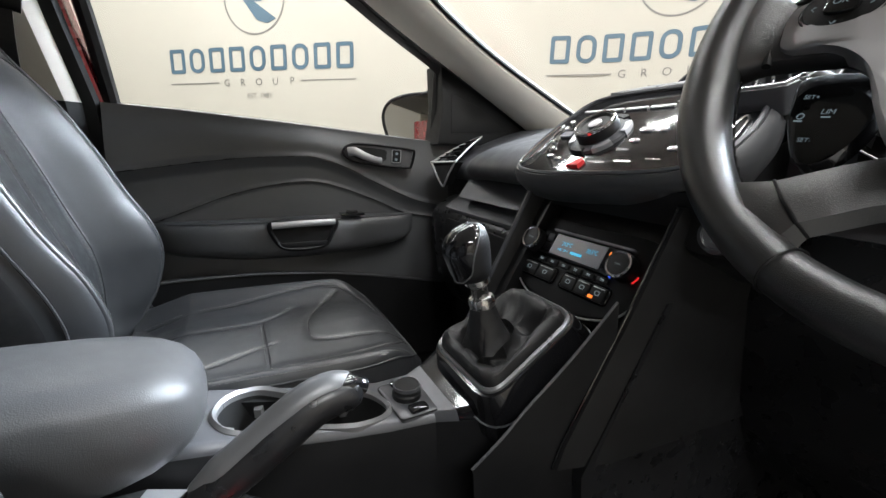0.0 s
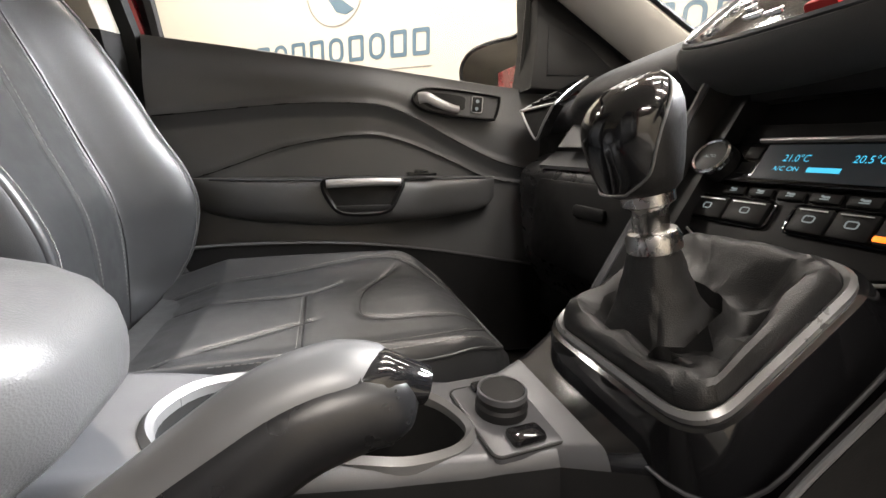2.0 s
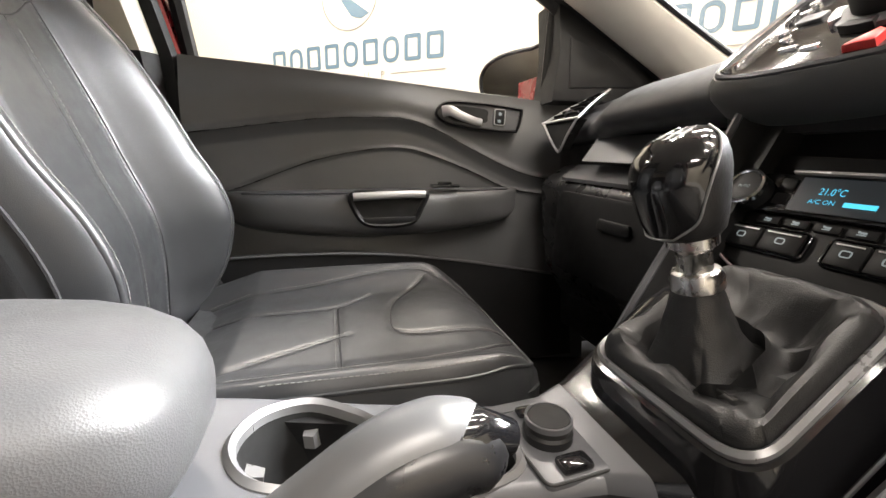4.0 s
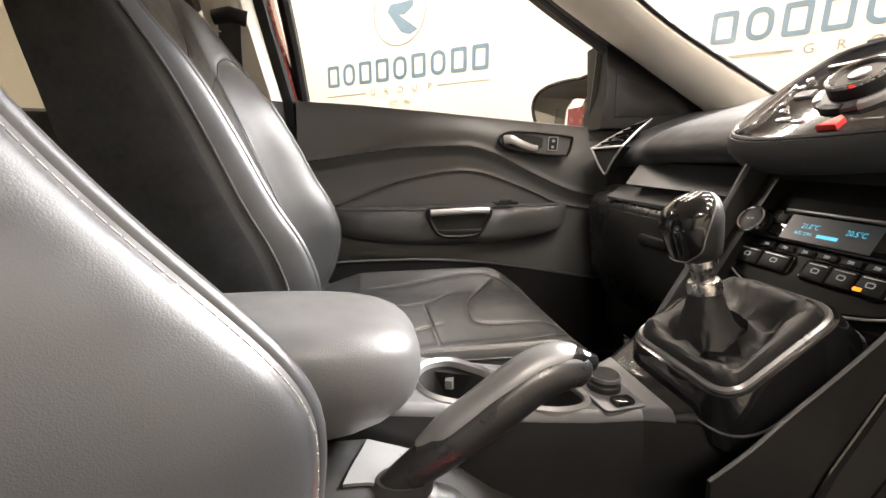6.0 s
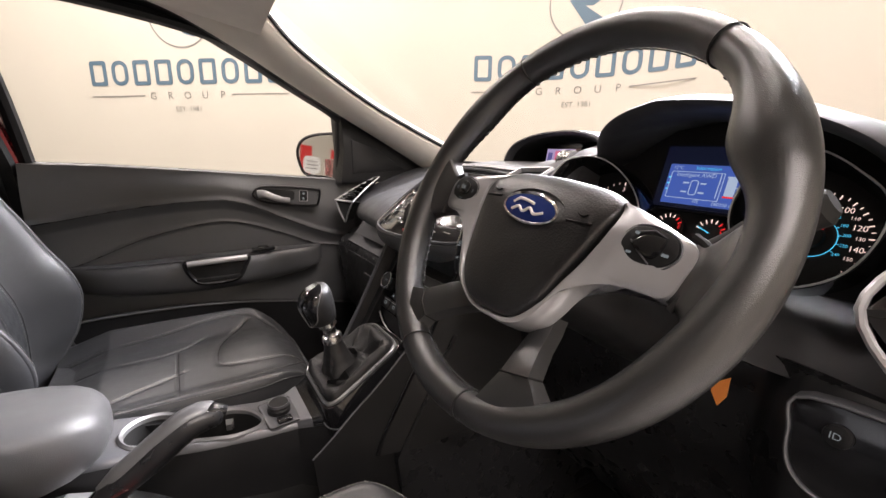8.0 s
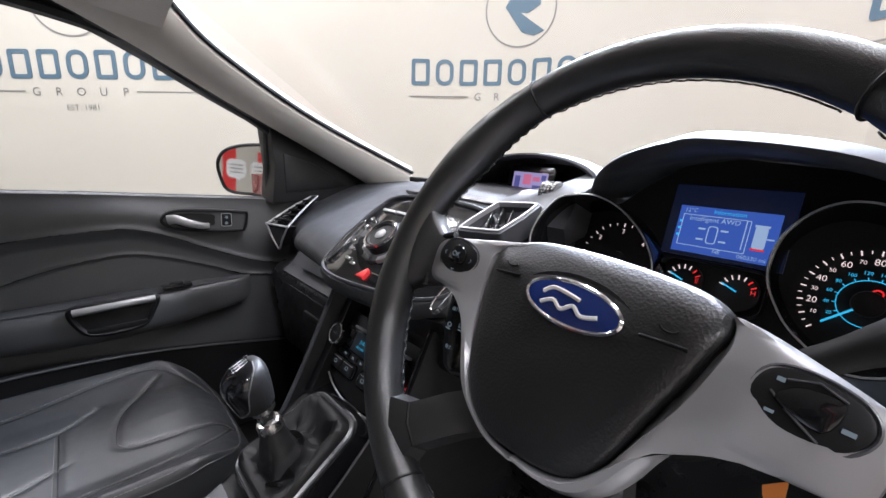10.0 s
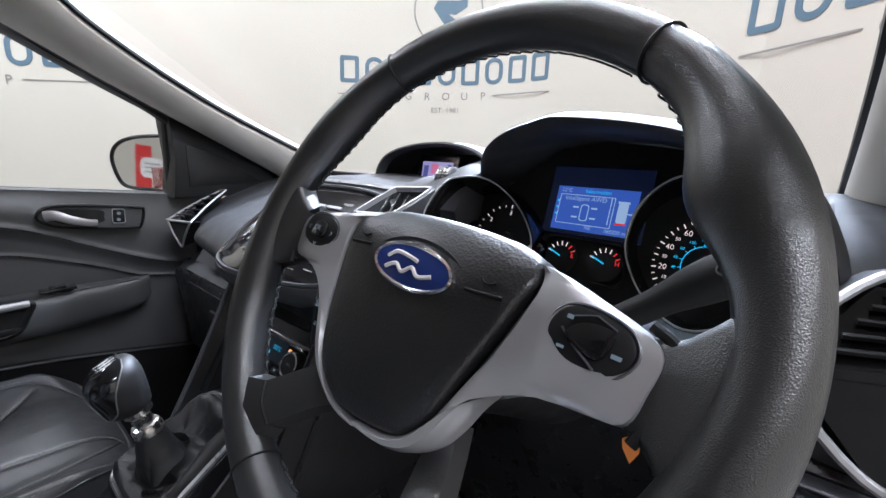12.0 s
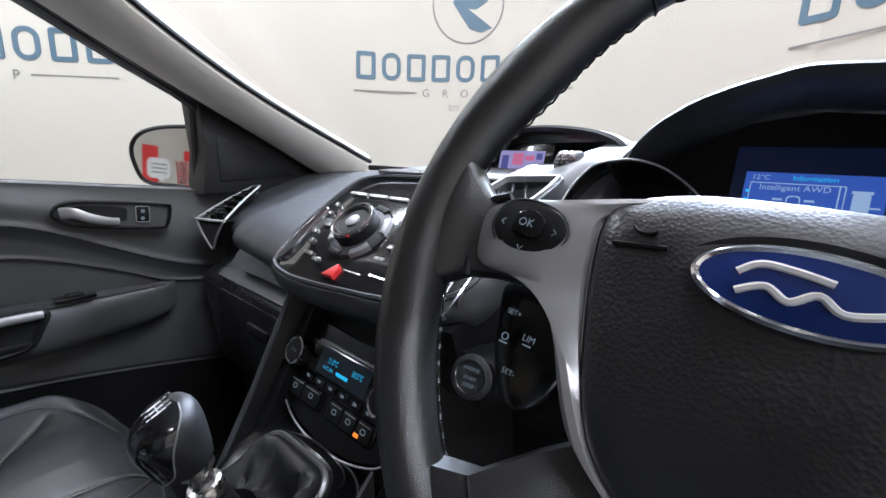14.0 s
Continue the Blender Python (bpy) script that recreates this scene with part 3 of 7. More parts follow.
def build_door():
    door = thing("passenger_door", (-0.1, 0.78, 0.42), "closed passenger door with black soft-touch trim and a silver pull", "car door")

    def face(u, v):
        z = lerp(0.40, interp(u, BELT), v)
        return V(u, door_y(u, z), z)
    part("trim_panel", sheet(face, steps(-0.50, 0.40, 90), [i / 260 for i in range(261)], (0, 0.05, 0)), SOFT, door, "black grained soft-touch door trim")
    part("top_rail", tube([V(x, 0.795, interp(x, BELT) - 0.012) for x in steps(-0.50, 0.40, 20)], 0.016, 10), SOFT, door)
    part("skin", sheet(lambda u, v: V(u, 0.86 + 0.02 * math.sin(math.pi * v), lerp(0.36, interp(u, BELT) - 0.02, v)), steps(-0.56, 0.62, 12), steps(0, 1, 10), (0, 0.012, 0)), RED, door, "red painted outer skin")
    part("window_seal", tube([V(x, 0.818, interp(x, BELT) - 0.004) for x in steps(-0.50, 0.32, 16)], 0.008, 8), HARD, door)
    def pane(u, v):
        z = lerp(1.045, 1.475, v)
        return V(lerp(-0.49 - 0.045 * v, interp(z, [(1.04, 0.33), (1.24, 0.325), (1.30, 0.24), (1.365, 0.12), (1.44, -0.03), (1.475, -0.16)]), u), lerp(0.825, 0.705, v), z)
    ob = part("window_glass", sheet(pane, steps(0, 1, 10), steps(0, 1, 16), (0, 0.004, 0)), PANE, door, "clear raised side window")
    ob.visible_shadow = False
    # window frame: up the rear edge, along the top and down to the mirror corner
    rear = [V(-0.485, 0.80, 1.10), V(-0.50, 0.775, 1.25), V(-0.52, 0.735, 1.40), V(-0.535, 0.70, 1.49)]
    part("frame_rear", tube(curve(rear, 6), 0.016, 8, up=(0, 1, 0)), HARD, door)
    top = [V(-0.535, 0.70, 1.49), V(-0.30, 0.695, 1.478), V(-0.05, 0.705, 1.44), V(0.10, 0.722, 1.365), V(0.22, 0.735, 1.30), V(0.315, 0.742, 1.24)]
    part("frame_top", tube(curve(top, 6), 0.017, 8, up=(0, 1, 0)), HARD, door)
    part("frame_paint", tube([p + V(0.01, 0.03, 0.012) for p in curve(top, 6)], 0.018, 8, up=(0, 1, 0)), RED, door, "red painted frame edge")
    part("frame_front", tube([V(0.298, 0.752, 1.245), V(0.300, 0.765, 1.15), V(0.305, 0.785, 1.045)], 0.013, 8), HARD, door)
    # triangular mirror corner
    f = Frame3((0, 0.658, 0), (1, 0, 0), (0, 0.06, 1))
    tri = [(0.285, 1.045), (0.298, 1.15), (0.292, 1.268), (0.36, 1.242), (0.48, 1.178), (0.60, 1.100), (0.60, 1.045)]
    part("mirror_corner", plate(f, tri, -0.085, 0.015, 0.006), HARD, door, "black triangular mirror corner cover")
    part("corner_inset", plate(f, [(0.325, 1.075), (0.325, 1.185), (0.42, 1.155), (0.52, 1.085)], 0.013, 0.018, 0.002), HARD, door)
    # thin proud tubes added along both folds to give their slim highlights
    for nm, table, x0, x1, dz in (("crease_edge", CREASE, -0.49, 0.36, -0.010), ("arc_edge", ARC, -0.44, 0.36, -0.005)):
        line = [V(x, door_y(x, glide(x, table) + dz) - 0.0006, glide(x, table) + dz) for x in steps(x0, x1, 60)]
        part(nm, tube(line, 0.0013, 6), SATIN_DARK, door)
    # release handle in its bezel
    fr = Frame3((0.035, 0.748, 1.01), (1, -0.12, -0.045), (0, 0, 1))
    fr.n = -fr.n if fr.n.y > 0 else fr.n
    outer = outline2([(-0.02, 0.0), (0.0, 0.026), (0.06, 0.031), (0.17, 0.025), (0.185, 0.015), (0.178, -0.025), (0.16, -0.032), (0.08, -0.030), (0.01, -0.022)], 5)
    inner = offset(outer, -0.006)
    part("handle_bezel", ring(fr, outer, inner, -0.012, 0.008, 0.003), HARD, door, "black handle surround")
    part("handle_panel", plate(fr, inner, -0.012, 0.003), SOFT, door)
    hollow = outline2([(0.0, 0.004), (0.02, 0.018), (0.095, 0.016), (0.102, 0.0), (0.095, -0.014), (0.03, -0.016)], 5)
    # no real hollow: a flat near-black plate paints its shade
    part("handle_shade", plate(fr, hollow, 0.0, 0.0045), DEEP, door, "flat near-black plate for the shade behind the handle")
    lever = [fr.p(-0.004, 0.004, 0.010), fr.p(0.014, 0.006, 0.017), fr.p(0.04, -0.004, 0.019), fr.p(0.07, -0.012, 0.016), fr.p(0.088, -0.013, 0.010)]
    part("release_handle", tube(curve(lever, 5), lambda t: 0.0125 - 0.005 * t, 12, flat=0.45, up=fr.n), SILVER, door, "satin silver release lever")
    part("lock_switch", box(fr, 0.118, 0.143, -0.016, 0.018, 0.002, 0.007, 0.002), HARD, door, "black lock switch")
    part("lock_symbol", ring(fr, rounded(0.026, 0.036, 0.004, 4, 0.1305, 0.001), rounded(0.023, 0.033, 0.003, 4, 0.1305, 0.001), 0.0, 0.0078), SILVER, door)
    part("lock_mark", joined(plate(fr, circle(0.004, 12, 0.131, 0.008), 0.006, 0.0075), plate(fr, circle(0.004, 12, 0.130, -0.008), 0.006, 0.0075)), LIT, door)
    # armrest with pull
    def rest(u, v):
        # v goes round the section from the panel, over the top, down the face
        end = math.sin(math.pi * min(max((u + 0.44) / 0.65, 0.001), 0.999)) ** 0.35
        t = math.pi * v
        top, low = 0.842 + 0.008 * (u + 0.1), lerp(0.80, 0.738, end)
        mid, h = (top + low) / 2, (top - low) / 2
        out = (0.064 - 0.02 * max(0, u) / 0.2) * end
        c, s_ = math.cos(t), math.sin(t)
        return V(u, 0.745 - 0.02 * max(0, (u - 0.08) / 0.12) - out * abs(s_) ** 0.45, mid + h * math.copysign(abs(c) ** 0.7, c))
    part("armrest", loft([[rest(u, v / 20) for v in range(21)] for u in steps(-0.44, 0.21, 40)]), SOFT, door, "black padded door armrest")
    part("armrest_line", tube([rest(u, 0.18) + V(0, -0.001, 0.002) for u in steps(-0.40, 0.185, 24)], 0.0022, 6), SATIN, door)
    fp = Frame3((-0.10, 0.682, 0.834), (1, 0, 0.012), (0, 0, 1))
    fp.n = V(0, -1, 0)
    cup = outline2([(-0.085, 0.006), (-0.075, -0.045), (-0.04, -0.070), (0.045, -0.068), (0.075, -0.03), (0.082, 0.006), (0.0, 0.010)], 5)
    part("pull_cup", ring(fp, cup, offset(cup, -0.012), -0.01, 0.003, 0.004), HARD, door, "black rim of the pull recess")
    # the recess is a flat plate, its shade painted near-black
    part("pull_recess", plate(fp, offset(cup, -0.010), -0.01, 0.0015), DEEP, door)
    part("pull_lip", box(fp, -0.060, 0.060, -0.062, -0.048, 0.0, 0.006, 0.003), HARD, door)
    part("pull_bar", tube([fp.p(-0.078, -0.002, 0.006), fp.p(-0.03, 0.0, 0.010), fp.p(0.03, 0.001, 0.010), fp.p(0.076, 0.0, 0.006)], 0.0085, 12, flat=0.7, up=(0, 1, 0)), SILVER, door, "satin silver pull bar")
    fs = Frame3((0.03, 0.70, 0.851), (1, 0, 0), (0, 1, 0))
    part("window_switch", joined(box(fs, -0.035, 0.03, -0.012, 0.016, -0.004, 0.003, 0.002), box(fs, -0.018, 0.012, -0.008, 0.010, 0.002, 0.009, 0.003)), GLOSS, door, "black window switch")
    # lower bin
    def bin_(u, v):
        return V(u, 0.655 + 0.03 * math.cos(math.pi * v * 0.5) - 0.03 * max(0, (-u - 0.2)) , lerp(0.71 + 0.02 * math.cos((u + 0.1) * 5) - 0.10 * max(0, u + 0.40), 0.42, v))
    part("door_bin", sheet(bin_, steps(-0.48, 0.36, 28), steps(0, 1, 8), (0, 0.02, 0)), HARD, door, "black door bin")
    part("bin_edge", tube([bin_(u, 0) for u in steps(-0.48, 0.36, 28)], 0.003, 6), SOFT, door)


def build_wing_mirror():
    m = thing("wing_mirror", (0.30, 0.86, 1.06), "red passenger wing mirror reflecting the studio", "mirror")
    f = Frame3((0.294, 0.985, 1.128), (0.58, -0.81, 0), (0.06, 0.03, 1))
    s = -1
    o = outline2([(s * a, b) for a, b in ((0.098, 0.012), (0.075, 0.052), (0.02, 0.072), (-0.06, 0.078), (-0.098, 0.070), (-0.100, -0.072), (-0.02, -0.080), (0.055, -0.074), (0.083, -0.045))], 6)
    rings = []
    for d, c in ((0.0, -0.012), (0.006, 0.0), (0.008, -0.02), (0.004, -0.06), (-0.02, -0.10), (-0.05, -0.12)):
        rings.append([f.p(a, b, c) for a, b in offset(o, d)])
    part("housing", loft(rings[1:]), RED, m, "red painted mirror housing")
    part("rim", ring(f, offset(o, 0.006), offset(o, -0.004), -0.01, 0.004, 0.003), HARD, m, "black mirror rim")
    part("mirror_glass", plate(f, offset(o, -0.003), -0.004, 0.0015), MIRROR, m, "silvered mirror glass")
    part("foot", loft([[V(0.33 + dx, y, 1.085 + dz) for dx, dz in ((-0.03, -0.03), (0.05, -0.03), (0.05, 0.03), (-0.03, 0.03))] for y in (0.80, 0.86, 0.93)]), RED, m, "red mirror foot")


build_shell()
build_door()
build_wing_mirror()


# ---- dashboard ----
def dash_profile(y):
    """The section of the dashboard at y: places from the windscreen, over the top and down to the knees."""
    k = max(0.0, min(1.0, (0.66 - abs(y)) / 0.5))
    edge = lerp(0.255, 0.185, k ** 1.2)
    top = lerp(0.995, 1.005, k)
    return [(0.76, 1.105), (0.66, 1.118), (0.55, 1.112), (0.43, 1.078), (edge + 0.075, top + 0.042), (edge + 0.022, top + 0.018), (edge, top - 0.005), (edge + 0.006, top - 0.026), (edge + 0.040, top - 0.036), (0.34, 0.966)]


def build_dashboard():
    dash = thing("dashboard", (0.4, 0, 0.9), "black soft-touch dashboard with silver-edged vents", "dashboard")

    def section(y):
        k = smooth((y - 0.40) / 0.18)
        return [Vector(p) + V(0.048 * k, 0, -0.014 * k) for p in curve([V(x, y, z) for x, z in dash_profile(y)], 5)]
    ys = steps(0.155, 0.72, 30)
    rings = [section(y) + [V(0.5, y, 0.90), V(0.76, y, 0.95)] for y in ys]
    part("top_pad", loft(rings), DASH, dash, "black soft dash top before the passenger seat")
    # lower passenger side: gloss strip, shelf and glovebox
    strip = [[V(0.335, y, 0.966), V(0.296, y, 0.960), V(0.262, y, 0.912), V(0.34, y, 0.908)] for y in steps(0.155, 0.53, 10)]
    part("trim_strip", loft(strip), TRIM, dash, "gloss grey trim strip over the glovebox")
    low = [[V(0.36, y, 0.905), V(0.312, y, 0.895), V(0.268, y, 0.866), V(0.258, y, 0.850), V(0.262, y, 0.80), V(0.285, y, 0.66), V(0.36, y, 0.55), V(0.60, y, 0.48), V(0.70, y, 0.90)] for y in steps(0.165, 0.68, 10)]
    part("glovebox_side", loft(low), SATIN_DARK, dash)
    part("gloss_ledge", loft([[V(0.300, y, 0.904), V(0.262, y, 0.876), V(0.264, y, 0.869), V(0.302, y, 0.897)] for y in steps(0.17, 0.60, 8)]), TRIM, dash, "gloss grey ledge over the glovebox")
    part("glovebox_lid", plate(Frame3((0.265, 0.40, 0.765), (0, -1, 0), (0.02, 0, 1)), rounded(0.40, 0.17, 0.03), -0.01, 0.012, 0.006), HARD, dash, "black glovebox lid")
    part("glovebox_latch", plate(Frame3((0.262, 0.40, 0.80), (0, -1, 0), (0.02, 0, 1)), rounded(0.09, 0.022, 0.008), 0.008, 0.0145, 0.004), HARD, dash, "black glovebox latch")
    part("dash_core", box(Frame3((0, 0, 0), (1, 0, 0), (0, 1, 0)), 0.335, 0.70, 0.15, 0.745, 0.50, 0.985, 0.01), HARD, dash, "black body of the dashboard")
    # driver side
    def dsec(y):
        k = max(0.0, min(1.0, (-0.52 - y) / 0.16))
        d = smooth((y + 0.585) / 0.02)
        c = smooth((y + 0.27) / 0.06)
        pts = [(0.80, 1.11), (0.66, 1.150 - 0.030 * c), (0.56, lerp(1.150, 1.13, d) - 0.022 * c), (lerp(0.43, 0.47, d), lerp(1.13, 1.05, d)), (lerp(0.37, 0.40, d), lerp(1.10, 1.015, d)), (lerp(0.33, 0.35, d), lerp(1.05, 1.005, d)), (lerp(0.335, 0.285, k), 1.0 - 0.008 * d), (lerp(0.32, 0.275, k), 0.975), (0.30, 0.955)]
        return [Vector(p) for p in curve([V(x, y, z) for x, z in pts], 5)]
    part("driver_top_pad", loft([dsec(y) + [V(0.6, y, 0.90), V(0.80, y, 0.95)] for y in steps(-0.74, -0.16, 60)]), DASH, dash, "black soft dash top before the driver")
    knee = [[V(0.40, y, 0.975), V(0.292 + k_ * 0.5, y, 0.968), V(0.268 + k_, y, 0.93), V(0.262 + k_, y, 0.86), V(0.285 + k_, y, 0.72), V(0.35 + k_, y, 0.60), V(0.6, y, 0.50), V(0.72, y, 0.95)] for y, k_ in [(y, 0.045 * smooth((y + 0.55) / 0.05)) for y in steps(-0.72, -0.145, 40)]]
    part("knee_panel", loft(knee), SATIN_DARK, dash, "black lower panel before the driver")
    # middle bridge between both pads, carrying the display
    def msec(y):
        pts = [(0.80, 1.11), (0.70, 1.130), (0.60, 1.138), (0.50, 1.138), (0.42, 1.134), (0.375, 1.126), (0.350, 1.112), (0.338, 1.07), (0.335, 0.98)]
        return [Vector(p) for p in curve([V(x, y, z) for x, z in pts], 5)]
    part("centre_pad", loft([msec(y) + [V(0.6, y, 0.90), V(0.80, y, 0.95)] for y in steps(-0.205, 0.150, 12)]), DASH, dash, "black dash top behind the display")
    part("defroster_slot", box(Frame3((0.66, 0.42, 1.1205), (0, 1, 0), (-1, 0, 0)), -0.12, 0.12, -0.015, 0.015, -0.01, 0.004, 0.003), HARD, dash, "black defroster grille")
    part("sun_sensor", lathe(Frame3((0.545, 0.22, 1.112), (1, 0, 0), (0, 1, 0)), [(0.022, 0.0), (0.021, 0.012), (0.014, 0.018), (0.001, 0.020)], 20), GLOSS, dash, "small gloss black sensor dome")


def vent_frame_points():
    return dict(a=V(0.257, 0.688, 0.992), top=V(0.400, 0.705, 1.060), top2=V(0.392, 0.645, 1.067), mid=V(0.272, 0.575, 0.998), tip=V(0.266, 0.629, 0.925))


def build_side_vents():
    for s in (1, -1):
        vent = thing("dash_side_vent", (0.25, s * 0.62, 0.93), "angular black air vent with satin silver edging" if s > 0 else "angular air vent with a wide silver edge by the doorway", "air vent", "dashboard vents")
        if s > 0:
            q = vent_frame_points()
        else:
            q = dict(a=V(0.262, -0.690, 1.075), top=V(0.318, -0.700, 1.115), top2=V(0.305, -0.605, 1.112), mid=V(0.260, -0.566, 1.050), tip=V(0.256, -0.625, 0.985))
        r = 0.0026 if s > 0 else 0.0038
        upper = [q["a"].lerp(q["mid"], 0.04), q["a"].lerp(q["top"], 0.06), q["a"].lerp(q["top"], 0.5) + V(0, 0, 0.003), q["a"].lerp(q["top"], 0.95), q["top"].lerp(q["top2"], 0.1), q["top2"].lerp(q["top"], 0.1), q["top2"].lerp(q["mid"], 0.05), q["top2"].lerp(q["mid"], 0.5) + V(0, 0, 0.003), q["mid"].lerp(q["top2"], 0.06), q["mid"].lerp(q["a"], 0.04)]
        loop = upper if s > 0 else [q["mid"], q["top2"], q["top"].lerp(q["top2"], 0.4), q["top"].lerp(q["a"], 0.5), q["a"].lerp(q["tip"], 0.5), q["tip"]]
        part("silver_edge", tube(curve(loop, 6, closed=True), r, 8, closed=True), SILVER, vent, "satin silver vent edge")
        lower = [q["a"].lerp(q["mid"], 0.04), q["mid"].lerp(q["a"], 0.04), q["mid"].lerp(q["tip"], 0.06), q["mid"].lerp(q["tip"], 0.5) + V(-0.002, 0, 0), q["tip"].lerp(q["mid"], 0.1), q["tip"].lerp(q["a"], 0.1), q["a"].lerp(q["tip"], 0.5) + V(-0.002, 0, 0), q["a"].lerp(q["tip"], 0.06)]
        if s > 0:
            part("silver_edge_lower", tube(curve(lower, 6, closed=True), r, 8, closed=True), SILVER, vent, "satin silver lower edge")
        if s < 0:
            wrap = [q["mid"], q["top2"], q["top"], q["a"], q["tip"]]
            part("housing", loft([curve(wrap, 5, closed=True), [p + V(0.10, 0, -0.012) for p in curve(wrap, 5, closed=True)]], caps=False), SOFT, vent, "black vent housing")
        c = (q["a"] + q["mid"] + q["tip"]) / 3
        inn = (q["mid"] - q["a"]).cross(q["tip"] - q["a"]).normalized()
        if inn.x < 0:
            inn = -inn
        part("duct", loft([[p + inn * 0.001 for p in curve(lower, 6, closed=True)], [p.lerp(c, 0.12) + inn * 0.03 for p in curve(lower, 6, closed=True)]]), DEEP, vent, "dark duct")
        for k in range(3):
            t = 0.22 + 0.2 * k
            p0, p1 = q["a"].lerp(q["tip"], t), q["mid"].lerp(q["tip"], t)
            part("slat", tube([p0 + inn * 0.006, p1 + inn * 0.006], 0.0045, 8, flat=0.3, up=(0, 0, 1)), HARD, vent)
        top_in = [p - V(0, 0, 0.006) for p in curve(upper, 6, closed=True)]
        cc = sum(top_in, V(0, 0, 0)) / len(top_in)
        part("upper_tray", loft([[p for p in top_in], [p.lerp(cc, 0.2) - V(-0.002, 0, 0.006) for p in top_in]]), GLOSS, vent, "gloss black upper grille")
        for k in range(5):
            t = 0.15 + 0.16 * k
            p0, p1 = q["a"].lerp(q["top"], t), q["mid"].lerp(q["top2"], t)
            part("fin", tube([p0.lerp(p1, 0.12) + V(0, 0, 0.002), p0.lerp(p1, 0.88) + V(0, 0, 0.004)], 0.005, 8, flat=0.45, up=(0.4, 0, 1)), HARD, vent)
        part("thumb_wheel", lathe(Frame3(q["a"].lerp(q["mid"], 0.45) + V(0.03, 0, 0.012), (1, 0, 0.4), (0, 0, 1)), [(0.012, -0.005), (0.013, -0.003), (0.013, 0.003), (0.012, 0.005)], 20), HARD, vent)


AUDIO = Frame3((0.222, 0.0, 1.041), (0, -1, 0), (0.79, 0, 0.613))


def build_audio():
    """The radio pod: an oval gloss panel in a black bowl."""
    pod = thing("audio_pod", (0.25, 0, 0.95), "oval gloss black radio panel with a large round dial", "car radio")
    o = outline2([(-0.166, -0.050), (-0.152, -0.066), (-0.11, -0.074), (-0.05, -0.072), (0.0, -0.067), (0.06, -0.060), (0.11, -0.048), (0.142, -0.026), (0.152, 0.010), (0.148, 0.055), (0.130, 0.098), (0.095, 0.122), (0.03, 0.132), (-0.04, 0.133), (-0.11, 0.128), (-0.148, 0.112), (-0.164, 0.070), (-0.172, 0.015), (-0.172, -0.028)], 5)
    f = AUDIO
    rings = [[f.p(a, b, c) for a, b in offset(o, d)] for d, c in ((-0.004, 0.003), (0.003, 0.004), (0.009, -0.003), (0.012, -0.016), (0.006, -0.040), (-0.02, -0.075))]
    part("bowl", loft(rings, caps=False), SOFT, pod, "black soft bowl round the panel")
    part("under_side", loft([[V(0.185, y, 0.985 + 0.4 * y * y), V(0.20, y, 0.950), V(0.34, y, 0.950), V(0.34, y, 1.06), V(0.23, y, 1.010)] for y in steps(-0.145, 0.16, 12)]), HARD, pod, "black underside of the pod")
    part("silver_edge", ring(f, offset(o, 0.001), offset(o, -0.0045), -0.01, 0.006, 0.002), SATIN, pod, "thin satin edge")
    part("panel", plate(f, offset(o, -0.004), -0.03, 0.003, 0.002), GLOSS, pod, "gloss black radio panel")
    # dial
    fd = Frame3(f.p(-0.052, 0.019, 0.003), f.u, f.v)
    part("dial_collar", lathe(fd, [(0.044, 0), (0.043, 0.004), (0.036, 0.006), (0.030, 0.006)], 40), SATIN, pod, "grey ring of keys")
    dial = part("dial", lathe(fd, [(0.031, 0.004), (0.031, 0.018), (0.029, 0.022), (0.024, 0.023), (0.021, 0.020), (0.001, 0.020)], 40), HARD, pod, "large round black dial")
    part("dial_ring", ring(fd, circle(0.0305, 40), circle(0.0265, 40), 0.02, 0.024, 0.001), CHROME, dial, "bright dial ring")
    part("dial_cap", lathe(fd, [(0.010, 0.019), (0.010, 0.0225), (0.007, 0.024), (0.001, 0.0245)], 24), SILVER, dial)
    for k, a in enumerate((20, 75, 130, 200, 260, 315)):
        p0, p1 = radians(a - 18), radians(a + 18)
        arc = [(0.037 * math.cos(t), 0.037 * math.sin(t)) for t in steps(p0, p1, 6)] + [(0.046 * math.cos(t), 0.046 * math.sin(t)) for t in steps(p1, p0, 6)]
        part("arc_key", plate(fd, arc, 0, 0.0075, 0.0015), SILVER if k in (0, 3, 5) else HARD, pod)
    # keys round the dial
    for k in range(4):
        part("preset_key", box(f, -0.140 + 0.042 * k, -0.102 + 0.042 * k, 0.082, 0.088, 0.002, 0.006, 0.0015), SILVER, pod, "slim silver preset key")
    for a, b, w, h in ((-0.122, 0.022, 0.024, 0.014), (-0.137, 0.004, 0.009, 0.008), (-0.124, -0.012, 0.009, 0.008), (-0.140, 0.040, 0.009, 0.008), (-0.143, 0.058, 0.009, 0.008), (-0.108, -0.032, 0.018, 0.006), (-0.085, -0.038, 0.016, 0.006), (0.020, 0.030, 0.020, 0.009), (0.018, 0.006, 0.014, 0.007), (0.045, 0.030, 0.014, 0.008), (0.085, 0.02, 0.014, 0.008), (0.085, -0.01, 0.014, 0.008)):
        part("key", plate(f, rounded(w, h, 0.0025, 3, a, b), 0.002, 0.0065, 0.0015), SATIN if w > 0.02 else CHROME, pod)
    for a, b, w in ((-0.010, -0.040, 0.030), (0.030, -0.036, 0.026), (0.070, -0.030, 0.02)):
        part("key_line", box(f, a - w / 2, a + w / 2, b - 0.001, b + 0.001, 0.002, 0.004), CHROME, pod)
